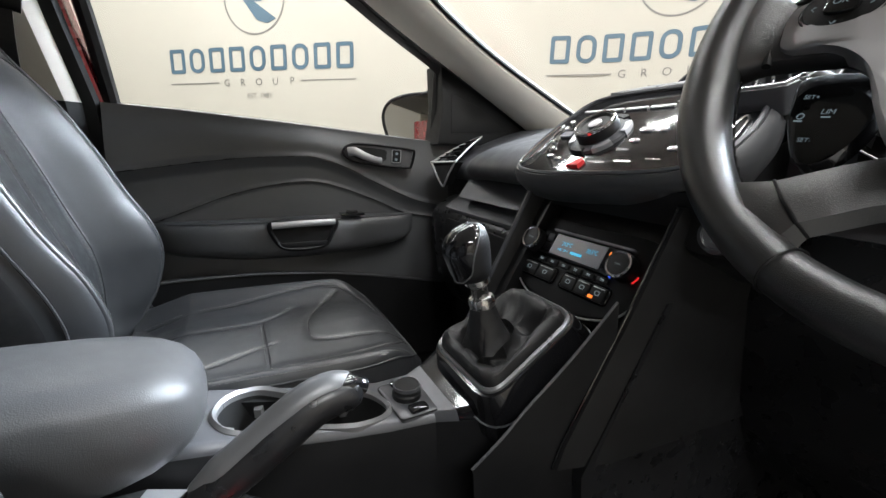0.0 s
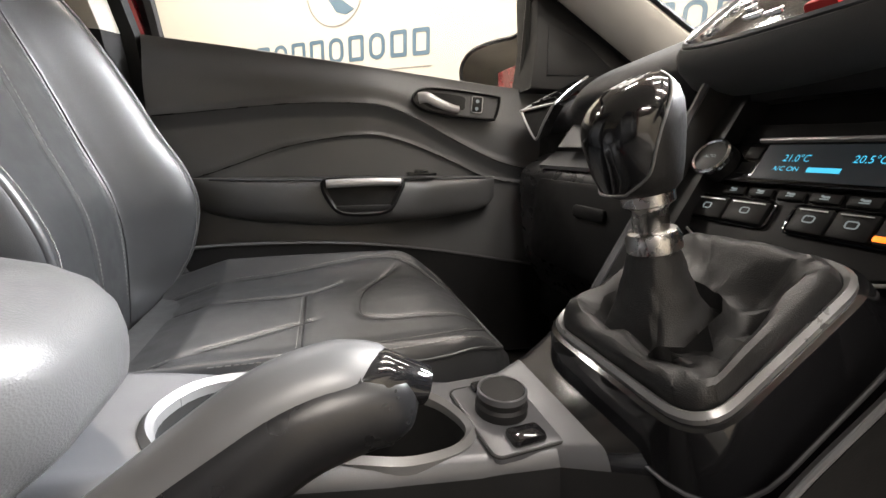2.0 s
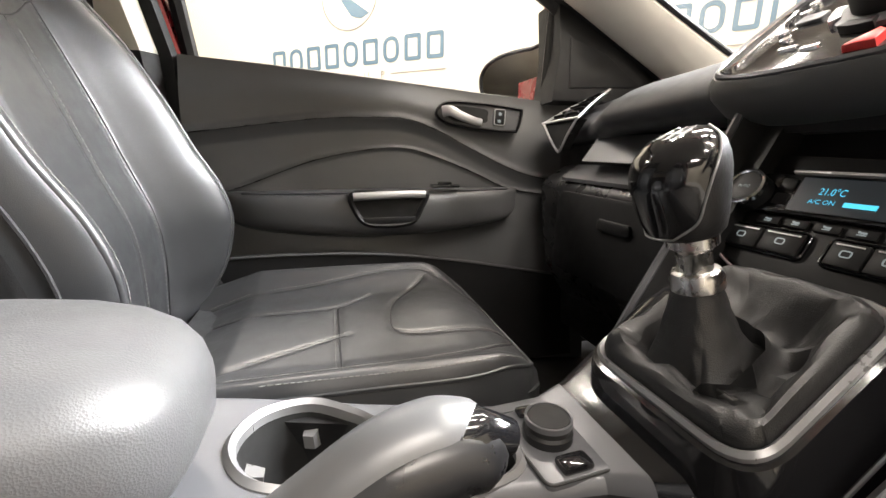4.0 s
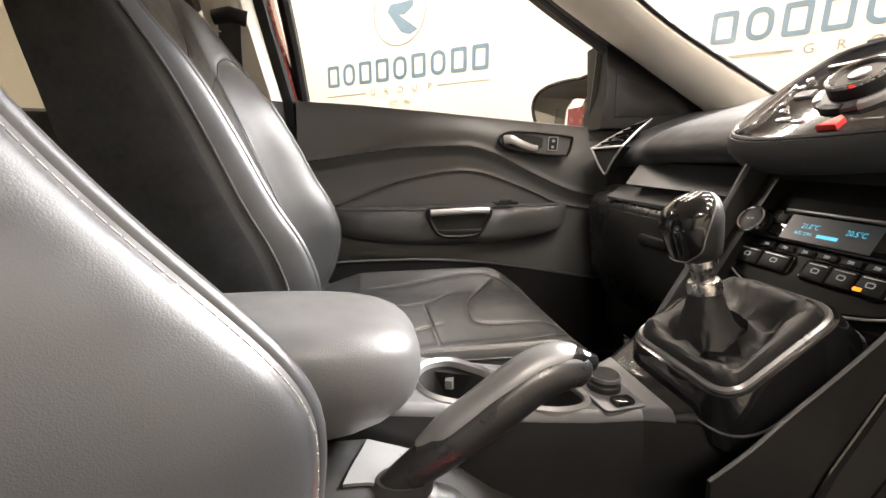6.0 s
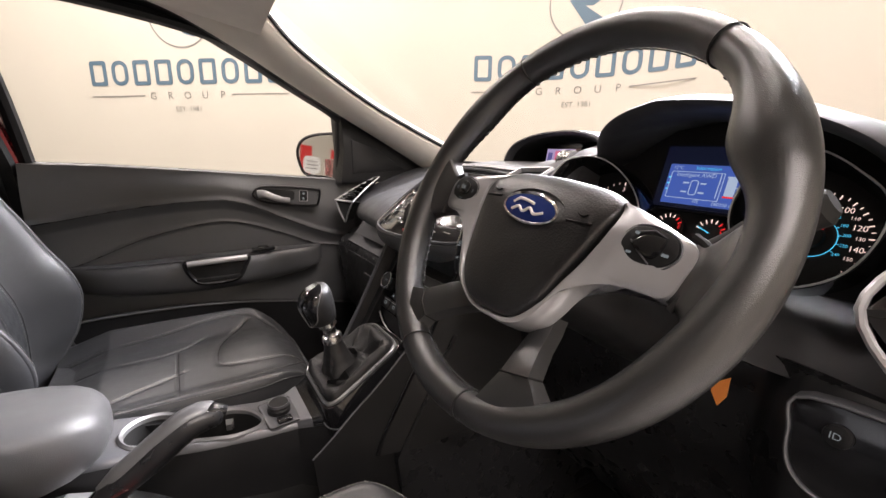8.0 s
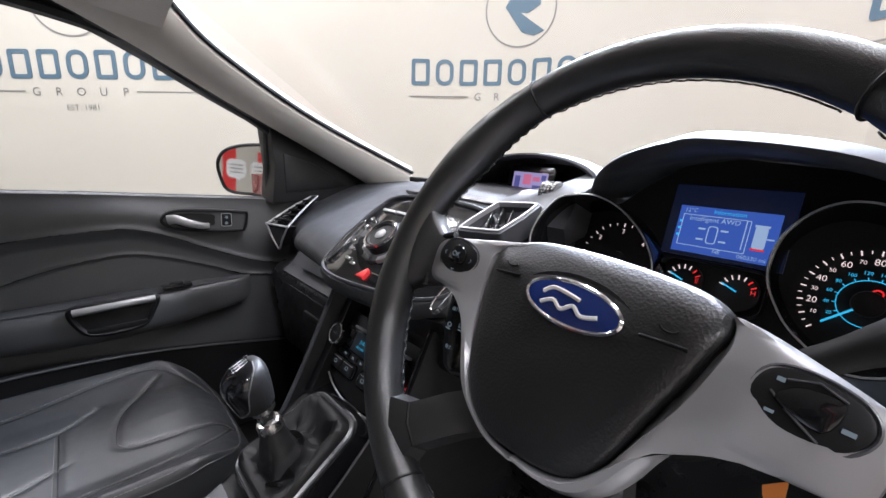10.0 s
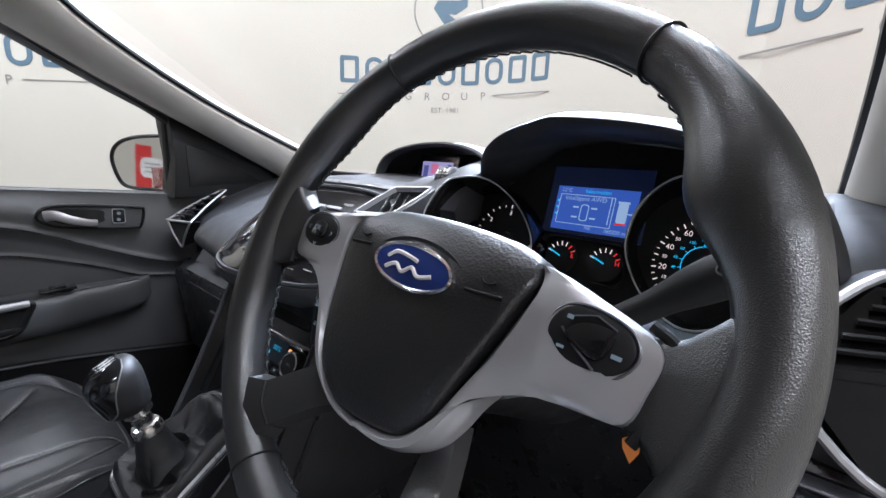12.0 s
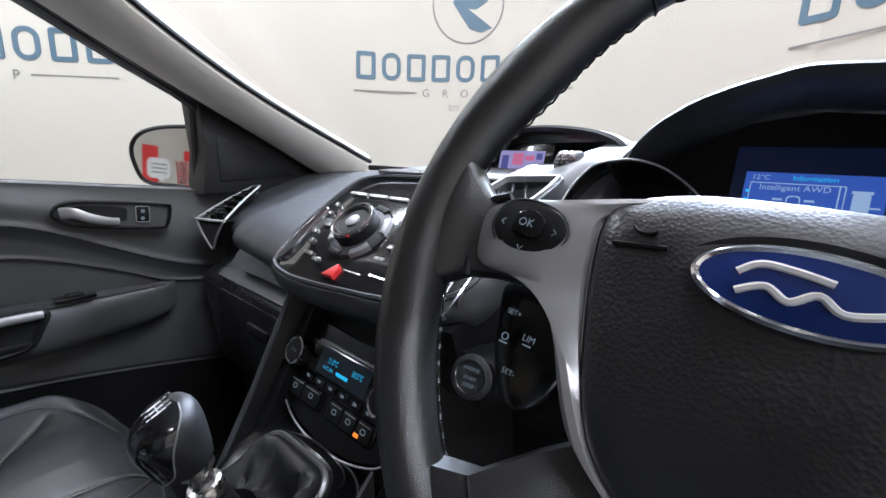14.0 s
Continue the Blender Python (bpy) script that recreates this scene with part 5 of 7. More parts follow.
def build_climate():
    c = thing("climate_panel", (0.17, 0.015, 0.82), "black climate control panel with a lit blue display", "climate control")
    f = HVAC
    o = outline2([(-0.112, 0.050), (-0.113, 0.0), (-0.108, -0.040), (-0.07, -0.062), (0.0, -0.074), (0.07, -0.064), (0.110, -0.040), (0.115, 0.0), (0.112, 0.050), (0.0, 0.052)], 5)
    part("panel", plate(f, o, -0.03, 0.0, 0.002), HARD, c, "matt black panel")
    part("lower_edge", tube([f.p(a, b, 0.001) for a, b in curve_ab([(-0.112, -0.030), (-0.09, -0.056), (-0.04, -0.074), (0.03, -0.076), (0.09, -0.060), (0.113, -0.035)])], 0.0014, 6), SILVER, c, "thin silver line")
    part("upper_bar", plate(f, rounded(0.185, 0.040, 0.014, 5, -0.002, 0.012), -0.004, 0.007, 0.003), GLOSS, c, "gloss black control bar")
    part("bar_top", box(f, -0.062, 0.085, 0.0315, 0.0350, -0.002, 0.009, 0.0015), SILVER, c, "silver strip over the display")
    scr = part("display", box(f, -0.050, 0.047, -0.004, 0.028, 0.004, 0.0078), SCREEN_CLIMATE, c, "dark blue lit display")
    part("display_print", joined(text(f, "21.0°C", 0.0062, -0.022, 0.015, 0.0084, wide=0.8), text(f, "20.5°C", 0.0062, 0.026, 0.015, 0.0084, wide=0.8), text(f, "A/C ON", 0.0040, -0.026, 0.0055, 0.0084), box(f, -0.010, 0.012, 0.0035, 0.0075, 0.0078, 0.0084)), LIT_CYAN, scr, "lit cyan figures", smooth=False)
    for s, a in ((-1, -0.087), (1, 0.083)):
        g = Frame3(f.p(a, 0.008, 0.004), f.u, f.v)
        k = part("temperature_knob", lathe(g, [(0.0185, 0), (0.018, 0.014), (0.0165, 0.017), (0.013, 0.018), (0.001, 0.017)], 36), HARD, c, "round black temperature knob")
        part("knob_ring", ring(g, circle(0.0182, 36), circle(0.0145, 36), 0.014, 0.0185, 0.001), CHROME, k, "bright knob ring")
        part("knob_print", text(g, "AUTO" if s < 0 else "MAX", 0.0030, 0, 0, 0.0182), LIT, k, smooth=False)
        for hot in (0, 1):
            t0 = radians(200 + 30 * 0) if not hot else radians(320)
            arc = [g.p(0.0225 * math.cos(t), 0.0225 * math.sin(t), 0.001) for t in steps(t0, t0 + radians(28), 6)]
            part("heat_mark", tube(arc, 0.0012, 6), LIT_RED if hot else LIT_BLUE, k)
    for a in (-0.060, -0.056):
        part("bar_key", box(f, -0.066, -0.053, 0.000 if a < -0.058 else 0.014, 0.011 if a < -0.058 else 0.026, 0.006, 0.0085, 0.001), HARD, c)
    part("seat_lamp", box(f, 0.053, 0.060, 0.017, 0.023, 0.006, 0.0085, 0.001), LIT_ORANGE, c, "lit orange seat symbol")
    for i in range(6):
        a = -0.062 + 0.024 * i
        part("mode_key", box(f, a - 0.010, a + 0.010, -0.0185, -0.0105, 0.0, 0.0035, 0.0012), HARD, c, "small black mode key")
        part("mode_mark", joined(box(f, a - 0.003, a + 0.003, -0.0160, -0.0152, 0.003, 0.0040), box(f, a - 0.001, a + 0.003, -0.0146, -0.0130, 0.003, 0.0040), plate(f, circle(0.0010, 8, a - 0.002, -0.0132), 0.003, 0.0040)), LIT, c)
    for a0, a1, n in ((-0.094, -0.022, 2), (-0.004, 0.076, 3)):
        w = (a1 - a0) / n
        part("key_bay", ring(f, rounded(a1 - a0 + 0.006, 0.026, 0.006, 4, (a0 + a1) / 2, -0.034), rounded(a1 - a0 + 0.002, 0.022, 0.004, 4, (a0 + a1) / 2, -0.034), -0.002, 0.003, 0.001), GLOSS, c)
        for i in range(n):
            part("function_key", box(f, a0 + w * i + 0.0008, a0 + w * (i + 1) - 0.0008, -0.0445, -0.0235, 0.0, 0.0055, 0.002), HARD, c, "black function key")
            part("key_line", box(f, a0 + w * i + 0.004, a0 + w * (i + 1) - 0.004, -0.0268, -0.0258, 0.0052, 0.0062), SILVER, c)
            part("key_mark", ring(f, rounded(0.008, 0.006, 0.002, 3, a0 + w * (i + 0.5), -0.0335), rounded(0.0062, 0.0042, 0.001, 3, a0 + w * (i + 0.5), -0.0335), 0.005, 0.006), LIT, c)
    part("parking_lamp", joined(box(f, 0.0505, 0.0585, -0.0425, -0.0385, 0.005, 0.0066, 0.001)), LIT_ORANGE, c, "lit orange parking aid lamp")


def curve_ab(points, n=6):
    return [(p.x, p.y) for p in curve([(a, b, 0) for a, b in points], n)]


def plate_z(x):
    return interp(x, [(-0.62, 0.762), (-0.40, 0.760), (-0.29, 0.748), (-0.20, 0.733), (-0.10, 0.720), (-0.055, 0.720), (-0.03, 0.732), (0.02, 0.760), (0.075, 0.792), (0.11, 0.806), (0.16, 0.812)])


def build_console():
    c = thing("centre_console", (-0.1, 0.02, 0.42), "satin grey and black centre console between the seats", "centre console")

    def right(x):
        return interp(x, [(-0.62, -0.014), (-0.33, -0.014), (-0.25, -0.016), (-0.16, -0.0185), (-0.09, -0.0185), (-0.055, -0.022), (-0.030, -0.048), (-0.005, -0.072), (0.03, -0.080), (0.16, -0.092)])

    def left(x):
        return interp(x, [(-0.62, 0.100), (-0.35, 0.100), (-0.20, 0.088), (-0.10, 0.080), (-0.03, 0.086), (0.0, 0.095), (0.06, 0.112), (0.16, 0.135)])

    def top(u, v):
        y = lerp(right(u), left(u), v)
        edge = min(v, 1 - v)
        return V(u, y, plate_z(u) - 0.010 * max(0, 1 - edge / 0.08) ** 2)
    us, vs = steps(-0.62, 0.15, 154), steps(0, 1, 48)
    # the deck leaves a real opening for the cups
    bm = bmesh.new()
    grid = [[bm.verts.new(top(u, v)) for v in vs] for u in us]
    for i in range(len(us) - 1):
        for j in range(len(vs) - 1):
            m = top((us[i] + us[i + 1]) / 2, (vs[j] + vs[j + 1]) / 2)
            if not in_cups(m.x, m.y, -0.001) and not (-0.008 < m.x < 0.095 and -0.050 < m.y < 0.042):
                bm.faces.new((grid[i][j], grid[i + 1][j], grid[i + 1][j + 1], grid[i][j + 1]))
    bmesh.ops.delete(bm, geom=[v for v in bm.verts if not v.link_faces], context="VERTS")
    bmesh.ops.recalc_face_normals(bm, faces=bm.faces)
    geo = bmesh.ops.extrude_face_region(bm, geom=bm.faces[:])
    bmesh.ops.translate(bm, verts=[g for g in geo["geom"] if isinstance(g, bmesh.types.BMVert)], vec=(0, 0, 0.0))
    for f in bm.faces:
        f.normal_update()
    bmesh.ops.translate(bm, verts=[g for g in geo["geom"] if isinstance(g, bmesh.types.BMVert)], vec=(0, 0, -0.006))
    # the deck's unlit front is given a black material in place of shade
    for fc in bm.faces:
        if fc.calc_center_median().x > -0.036:
            fc.material_index = 1
    deck = part("deck", bm, SATIN, c, "satin grey console deck, shade round the gear lever put in as black")
    deck.data.materials.append(GLOSS)
    for s in (0, 1):
        def wall(u, v):
            p = top(u, s)
            return V(u, p.y - (0.006 if s == 0 else -0.006) * math.sin(math.pi * min(v * 3, 1)), lerp(p.z, 0.41, v))
        part("side", sheet(wall, steps(-0.62, 0.15, 30), [0, 0.03, 0.08, 0.2, 0.5, 1], (0, 0.02 if s == 0 else -0.02, 0)), HARD, c, "black console side")
    # tray for the handbrake on the driver's side
    def tray(u, v):
        y = lerp(-0.020, -0.135, v)
        return V(u, y, interp(u, [(-0.62, 0.735), (-0.34, 0.728), (-0.27, 0.700), (-0.20, 0.640), (-0.10, 0.610), (0.0, 0.605)]) - 0.004 * math.cos(v * 6) + (0.012 if v > 0.9 else 0))
    # darker than the sides' plastic: the tray's shade is in its colour
    part("handbrake_tray", sheet(tray, steps(-0.62, 0.0, 20), steps(0, 1, 10), (0, 0, -0.01)), DEEP, c, "near-black tray beside the handbrake, shade put into its colour")
    part("tray_panel", sheet(lambda u, v: tray(u - 0.018 * v, 0.05 + 0.52 * v) + V(0, 0, 0.004), steps(-0.340, -0.280, 6), steps(0, 1, 4), (0, 0, -0.003)), SATIN_LIGHT, c, "satin grey tray panel")
    part("tray_side", sheet(lambda u, v: V(u, -0.138 - 0.004 * math.sin(3 * v), lerp(tray(u, 1).z, 0.41, v)), steps(-0.62, 0.0, 12), steps(0, 1, 5), (0, 0.015, 0)), HARD, c, "black tray side")
    part("tray_lip", tube([tray(u, 1) + V(0, -0.002, 0.002) for u in steps(-0.62, 0.0, 14)], 0.005, 8), HARD, c)
    # flanks of the centre stack, running down to the console
    for s in (1, -1):
        y = 0.132 if s > 0 else -0.122
        prof = [V(stack_x(z), 0, z) for z in steps(0.69, 0.975, 10)]
        rings = []
        for p in prof:
            rings.append([V(p.x - 0.004, y - s * 0.004, p.z), V(p.x - 0.002, y + s * 0.004, p.z), V(p.x + 0.06, y + s * 0.02, p.z), V(p.x + 0.30, y + s * 0.03, p.z), V(p.x + 0.30, y - s * 0.015, p.z), V(p.x + 0.02, y - s * 0.016, p.z)])
        part("stack_flank", loft(rings), HARD, c, "black flank of the centre stack")
        part("flank_edge", tube([V(p.x - 0.005, y, p.z) for p in prof], 0.0045 if s > 0 else 0.0016, 6), SATIN if s > 0 else GLOSS, c, "thin edge of the stack")
    rail = curve([V(-0.055, -0.108, 0.712), V(-0.025, -0.113, 0.742), V(0.005, -0.114, 0.771), V(0.035, -0.115, 0.797), V(0.068, -0.117, 0.829), V(0.11, -0.120, 0.875)], 6)
    part("driver_rail", tube(rail, 0.0016, 8), SATIN, c, "thin satin rail along the driver's side")
    part("driver_fin", loft([[p + V(0, -0.002, 0), p + V(0.004, 0.006, -0.004), V(p.x + 0.03, p.y + 0.012, 0.42), V(p.x + 0.03, p.y - 0.012, 0.42)] for p in rail]), HARD, c, "black fin below the rail")
    back = [[V(stack_x(z) + 0.052, y, z) for y in (-0.118, 0.128)] + [V(stack_x(z) + 0.08, y, z) for y in (0.128, -0.118)] for z in (0.78, 0.85, 0.93, 0.99)]
    part("stack_backing", loft(back), HARD, c, "matt black back of the centre stack")
    part("knee_bolster", loft([[V(0.10, -0.14, 0.42), V(0.60, -0.16, 0.42), V(0.60, -0.10, 0.42), V(0.10, -0.10, 0.42)], [V(0.07, -0.137, 0.68), V(0.6, -0.155, 0.68), V(0.60, -0.10, 0.68), V(0.07, -0.10, 0.68)], [V(0.17, -0.137, 0.87), V(0.6, -0.155, 0.9), V(0.6, -0.1, 0.9), V(0.17, -0.10, 0.87)]]), SATIN_DARK, c, "black driver-side console flank")
    part("foot_left", loft([[V(0.08, 0.14, 0.42), V(0.60, 0.16, 0.42), V(0.60, 0.10, 0.42), V(0.08, 0.10, 0.42)], [V(0.055, 0.135, 0.70), V(0.6, 0.155, 0.70), V(0.60, 0.10, 0.70), V(0.055, 0.10, 0.70)], [V(0.20, 0.135, 0.96), V(0.6, 0.155, 0.96), V(0.6, 0.1, 0.96), V(0.20, 0.10, 0.96)]]), HARD, c, "black passenger-side console flank")




def cup_outline(d=0.0):
    pts = [(-0.290 - d, 0.034), (-0.276 - 0.7 * d, 0.068 + 0.7 * d), (-0.243, 0.083 + d), (-0.212, 0.070 + d), (-0.195, 0.058 + d), (-0.172, 0.061 + d), (-0.148, 0.065 + d), (-0.116 + 0.7 * d, 0.050 + 0.7 * d), (-0.101 + d, 0.018), (-0.114 + 0.7 * d, -0.003 - 0.7 * d), (-0.146, -0.0125 - d), (-0.175, -0.009 - d), (-0.195, -0.005 - d), (-0.214, -0.004 - d), (-0.243, -0.006 - d), (-0.276 - 0.7 * d, 0.004 - 0.7 * d)]
    return outline2(pts, 5)


def in_cups(x, y, grow=0.0):
    o = cup_outline(grow)
    inside = False
    for i in range(len(o)):
        (x0, y0), (x1, y1) = o[i - 1], o[i]
        if (y0 > y) != (y1 > y) and x < (x1 - x0) * (y - y0) / (y1 - y0) + x0:
            inside = not inside
    return inside


def build_cup_holder():
    c = thing("cup_holder", (-0.195, 0.02, 0.65), "double cup holder with a satin silver rim in the console", "cup holder")

    def lay(o, dz):
        return [V(a, b, plate_z(a) + dz) for a, b in o]
    o, i_ = cup_outline(0.0036), cup_outline(-0.0036)
    m = cup_outline(0.0)
    rings = [lay(o, -0.006), lay(o, 0.001), lay(m, 0.0045), lay(i_, 0.001), lay(i_, -0.012), lay(o, -0.012)]
    rings.append(rings[0])
    bm = loft(rings, caps=False)
    bmesh.ops.remove_doubles(bm, verts=bm.verts, dist=1e-7)
    part("rim", bm, SATIN_LIGHT, c, "satin silver rim")
    # well and floor are near-black, so the depth's shade is in the colour
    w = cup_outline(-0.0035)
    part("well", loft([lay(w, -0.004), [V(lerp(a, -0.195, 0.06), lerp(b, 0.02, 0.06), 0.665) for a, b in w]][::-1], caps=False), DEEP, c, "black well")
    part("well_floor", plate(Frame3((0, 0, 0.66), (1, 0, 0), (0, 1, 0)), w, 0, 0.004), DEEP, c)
    for x, y, a in ((-0.243, 0.078, 250), (-0.205, 0.062, 300), (-0.148, 0.060, 260), (-0.282, 0.030, 0), (-0.243, -0.001, 80), (-0.148, -0.008, 90)):
        f = Frame3((x, y, plate_z(x) - 0.020), (math.cos(radians(a)), math.sin(radians(a)), 0), (-math.sin(radians(a)), math.cos(radians(a)), 0))
        part("grip_tab", loft([[f.p(0, -0.006, 0.006), f.p(0, 0.006, 0.006), f.p(0, 0.006, -0.012), f.p(0, -0.006, -0.012)], [f.p(0.011, -0.004, 0.002), f.p(0.011, 0.004, 0.002), f.p(0.009, 0.004, -0.010), f.p(0.009, -0.004, -0.010)]]), SATIN_LIGHT, c, "grey rubber grip tab")


def build_drive_switch():
    s = thing("rotary_switch", (-0.072, 0.018, 0.72), "black rotary switch with a silver-ringed knob on the console", "switch")
    f = Frame3((-0.074, 0.022, 0.7205), (1, 0.08, 0.0), (-0.08, 1, 0.0))
    part("plate", plate(f, rounded(0.052, 0.076, 0.006), -0.004, 0.0022, 0.001), SATIN, s, "satin grey switch plate")
    part("plate_gap", tube([f.p(a, b, 0.0012) for a, b in rounded(0.0535, 0.0775, 0.0065)], 0.0009, 6, closed=True), DEEP, s)
    k = part("knob", lathe(Frame3(f.p(0, 0.004, 0.002), f.u, f.v), [(0.0185, 0), (0.0185, 0.006), (0.0165, 0.008), (0.0165, 0.014), (0.0150, 0.0165), (0.001, 0.017)], 36), HARD, s, "black knob")
    part("knob_ring", ring(Frame3(f.p(0, 0.004, 0.002), f.u, f.v), circle(0.0175, 36), circle(0.0158, 36), 0.0125, 0.0168, 0.0005), SATIN, k, "thin satin ring")
    part("key_front", box(f, -0.012, 0.012, -0.036, -0.021, 0.001, 0.008, 0.003), GLOSS, s, "gloss black key")
    part("key_rear", box(f, -0.010, 0.010, 0.027, 0.038, 0.001, 0.007, 0.003), GLOSS, s, "gloss black key")


GEAR = Frame3((0.040, -0.014, 0.799), (0.888, 0, 0.459), (0, 1, 0))


def gear_outline(d=0.0):
    """The frame round the gaiter: wider towards the seats, with round corners."""
    pts = [(0.078 + d, 0.067 + d), (-0.067 - d, 0.074 + d), (-0.067 - d, -0.067 - d), (0.078 + d, -0.048 - d)]
    out, r = [], 0.027 + d
    for i, (x, y) in enumerate(pts):
        p, a, b = V(x, y), V(*pts[i - 1]), V(*pts[(i + 1) % 4])
        q0, q1 = p + (a - p).normalized() * r, p + (b - p).normalized() * r
        for k in range(8):
            t = k / 7
            c = q0 * (1 - t) ** 2 + p * 2 * t * (1 - t) + q1 * t * t
            out.append((c.x, c.y))
    return out


def build_gear_lever():
    g = thing("gear_lever", (0.02, -0.01, 0.76), "six-speed gear lever with a black knob and leather gaiter", "gear lever")
    f = GEAR
    part("plinth", loft([[f.p(a, b, c) for a, b in gear_outline(d)] for d, c in ((0.024, -0.052), (0.018, -0.03), (0.010, -0.008), (0.007, -0.001), (0.0, 0.0), (-0.004, -0.004), (-0.004, -0.03))], caps=False), GLOSS, g, "gloss black plinth")
    part("silver_line", tube([f.p(a, b, -0.034) for a, b in gear_outline(0.0195)], 0.0012, 6, closed=True), SATIN, g)
    part("silver_frame", ring(f, gear_outline(0.003), gear_outline(-0.0025), -0.002, 0.003, 0.0025), SATIN_LIGHT, g, "satin silver frame")
    # gaiter: folds rising to the collar
    top = V(0.0135, 0.002, 0.852)
    axis = V(-0.135, 0.02, 0.48).normalized()
    rings = []
    o = [(p.x, p.y) for p in curve([(x, y, 0) for x, y in gear_outline(-0.003)], 4, closed=True)]
    # soft leather: a loose roll inside the frame, a shallow hollow, then a tent of folds up to the collar
    prof = [(1.0, 0.001, 0), (0.985, 0.007, 0), (0.94, 0.0125, 0), (0.88, 0.0145, 0), (0.81, 0.0125, 0), (0.74, 0.007, 0), (0.68, 0.001, 0.03), (0.61, -0.005, 0.10), (0.54, -0.008, 0.25), (0.47, -0.008, 0.45), (0.41, -0.004, 0.70), (0.36, 0.004, 0.9)]
    foot = f.o + f.u * -0.020 + f.v * 0.012 - f.n * 0.004

    def crease(ang, s):
        return math.sin(5 * ang + 7 * s) * math.sin(3 * ang - 4 * s + 1.3) + 0.5 * abs(math.sin(7 * ang + 11 * s + 0.7)) - 0.4 * abs(math.sin(4.5 * ang - 6 * s))
    for s, c, mix in prof:
        row = []
        for a, b in o:
            ang = math.atan2(b, a)
            fold = 0.0085 * smooth((1 - s) / 0.35) * crease(ang, s)
            wave = (0.0020 * math.sin(9 * ang + 2 + 5 * s) + 0.0014 * math.sin(23 * ang - 9 * s)) * math.sin(math.pi * min(1, (1 - s) / 0.3))
            q = foot + 0.040 * (math.cos(ang) * f.u + math.sin(ang) * f.v) + f.n * (c + 0.010 + 0.5 * fold)
            row.append(f.p(a * s, b * s, c + fold + wave).lerp(q, mix))
        rings.append(row)
    end = top - axis * 0.010
    for t in steps(0, 1, 16):
        r = lerp(0.037, 0.0150, t ** 0.5)
        row = []
        for a, b in o:
            ang = math.atan2(b, a)
            k = r * (1 + (1 - t) ** 0.7 * (0.13 * crease(ang, 0.3 - 0.2 * t) + 0.04 * math.sin(8 * ang - 6 * t)) + 0.02 * math.sin(14 * ang + 20 * t) * math.sin(math.pi * t))
            row.append(foot.lerp(end, t) + k * (math.cos(ang) * f.u.lerp(V(1, 0, 0.15), t) + math.sin(ang) * f.v))
        rings.append(row)
    part("gaiter", loft(rings, caps=False), GAITER, g, "creased black leather gaiter")
    fk = Frame3(top - axis * 0.014, V(0, 1, 0).cross(axis), V(0, 1, 0))
    fk = Frame3(fk.o, fk.u, axis.cross(fk.u))
    part("collar", lathe(fk, [(0.0138, 0.0), (0.0168, 0.003), (0.0168, 0.011), (0.0148, 0.015), (0.0108, 0.016), (0.0108, 0.029), (0.0128, 0.032), (0.0158, 0.034), (0.0158, 0.048), (0.014, 0.050)], 36), STEEL, g, "turned satin metal collar")
    # knob: height, half width, shift to the rear; the top is tipped back
    rows = [(0.042, 0.0190, -0.003), (0.046, 0.0230, -0.004), (0.056, 0.0255, -0.0045), (0.070, 0.0275, -0.0045), (0.081, 0.0288, -0.0045), (0.089, 0.0285, -0.0045), (0.096, 0.0268, -0.0045), (0.102, 0.0228, -0.004), (0.1055, 0.0165, -0.003), (0.1072, 0.0085, -0.002), (0.1075, 0.0005, -0.002)]

    def skin(k, t, out=0.0):
        c, r, dx = rows[k]
        a, b = dx + (r + out) * math.cos(t), (r + out) * math.sin(t)
        return fk.p(a, b, c + out * (k > 7) + 0.20 * a * smooth((c - 0.060) / 0.040))
    knob = part("knob", loft([[skin(k, 2 * math.pi * i / 40) for i in range(40)] for k in range(len(rows))]), GAITER, g, "black leather gear knob")
    # gloss cap on the rear and the top, edged by a silver line
    edge = [(1, 150), (2, 118), (3, 108), (4, 101), (5, 92), (6, 80), (7, 62), (8, 40), (9, 0)]
    cap = [[skin(k, lerp(radians(d), 2 * math.pi - radians(d), i / 32), 0.0008) for i in range(33)] for k, d in edge]
    part("knob_cap", loft(cap, closed=False, caps=False), GLOSS, knob, "gloss black cap with the shift pattern")
    side = curve([skin(k, radians(d), 0.0009) for k, d in edge[:-1]], 5)
    over = curve([skin(k, -radians(d), 0.0009) for k, d in edge[:-1]], 5)
    part("knob_trim", tube(side[::-1] + [skin(1, radians(d), 0.0009) for d in range(155, 206, 5)] + over, 0.0008, 6), SATIN_LIGHT, knob, "thin silver line")
    ft = Frame3(skin(10, 0, 0.0016) - fk.u * 0.004 - fk.n * 0.0018, -fk.v, fk.u + 0.20 * fk.n)
    part("shift_pattern", joined(*[box(ft, x - 0.0005, x + 0.0005, -0.006, 0.006, -0.0006, 0.0004) for x in (-0.007, 0.0, 0.007)], box(ft, -0.007, 0.007, -0.0005, 0.0005, -0.0006, 0.0004), *[text(ft, str(i + 1), 0.0038, -0.007 + 0.007 * (i // 2), 0.0085 if i % 2 == 0 else -0.0085, 0.0003) for i in range(6)]), WHITE, knob, smooth=False)


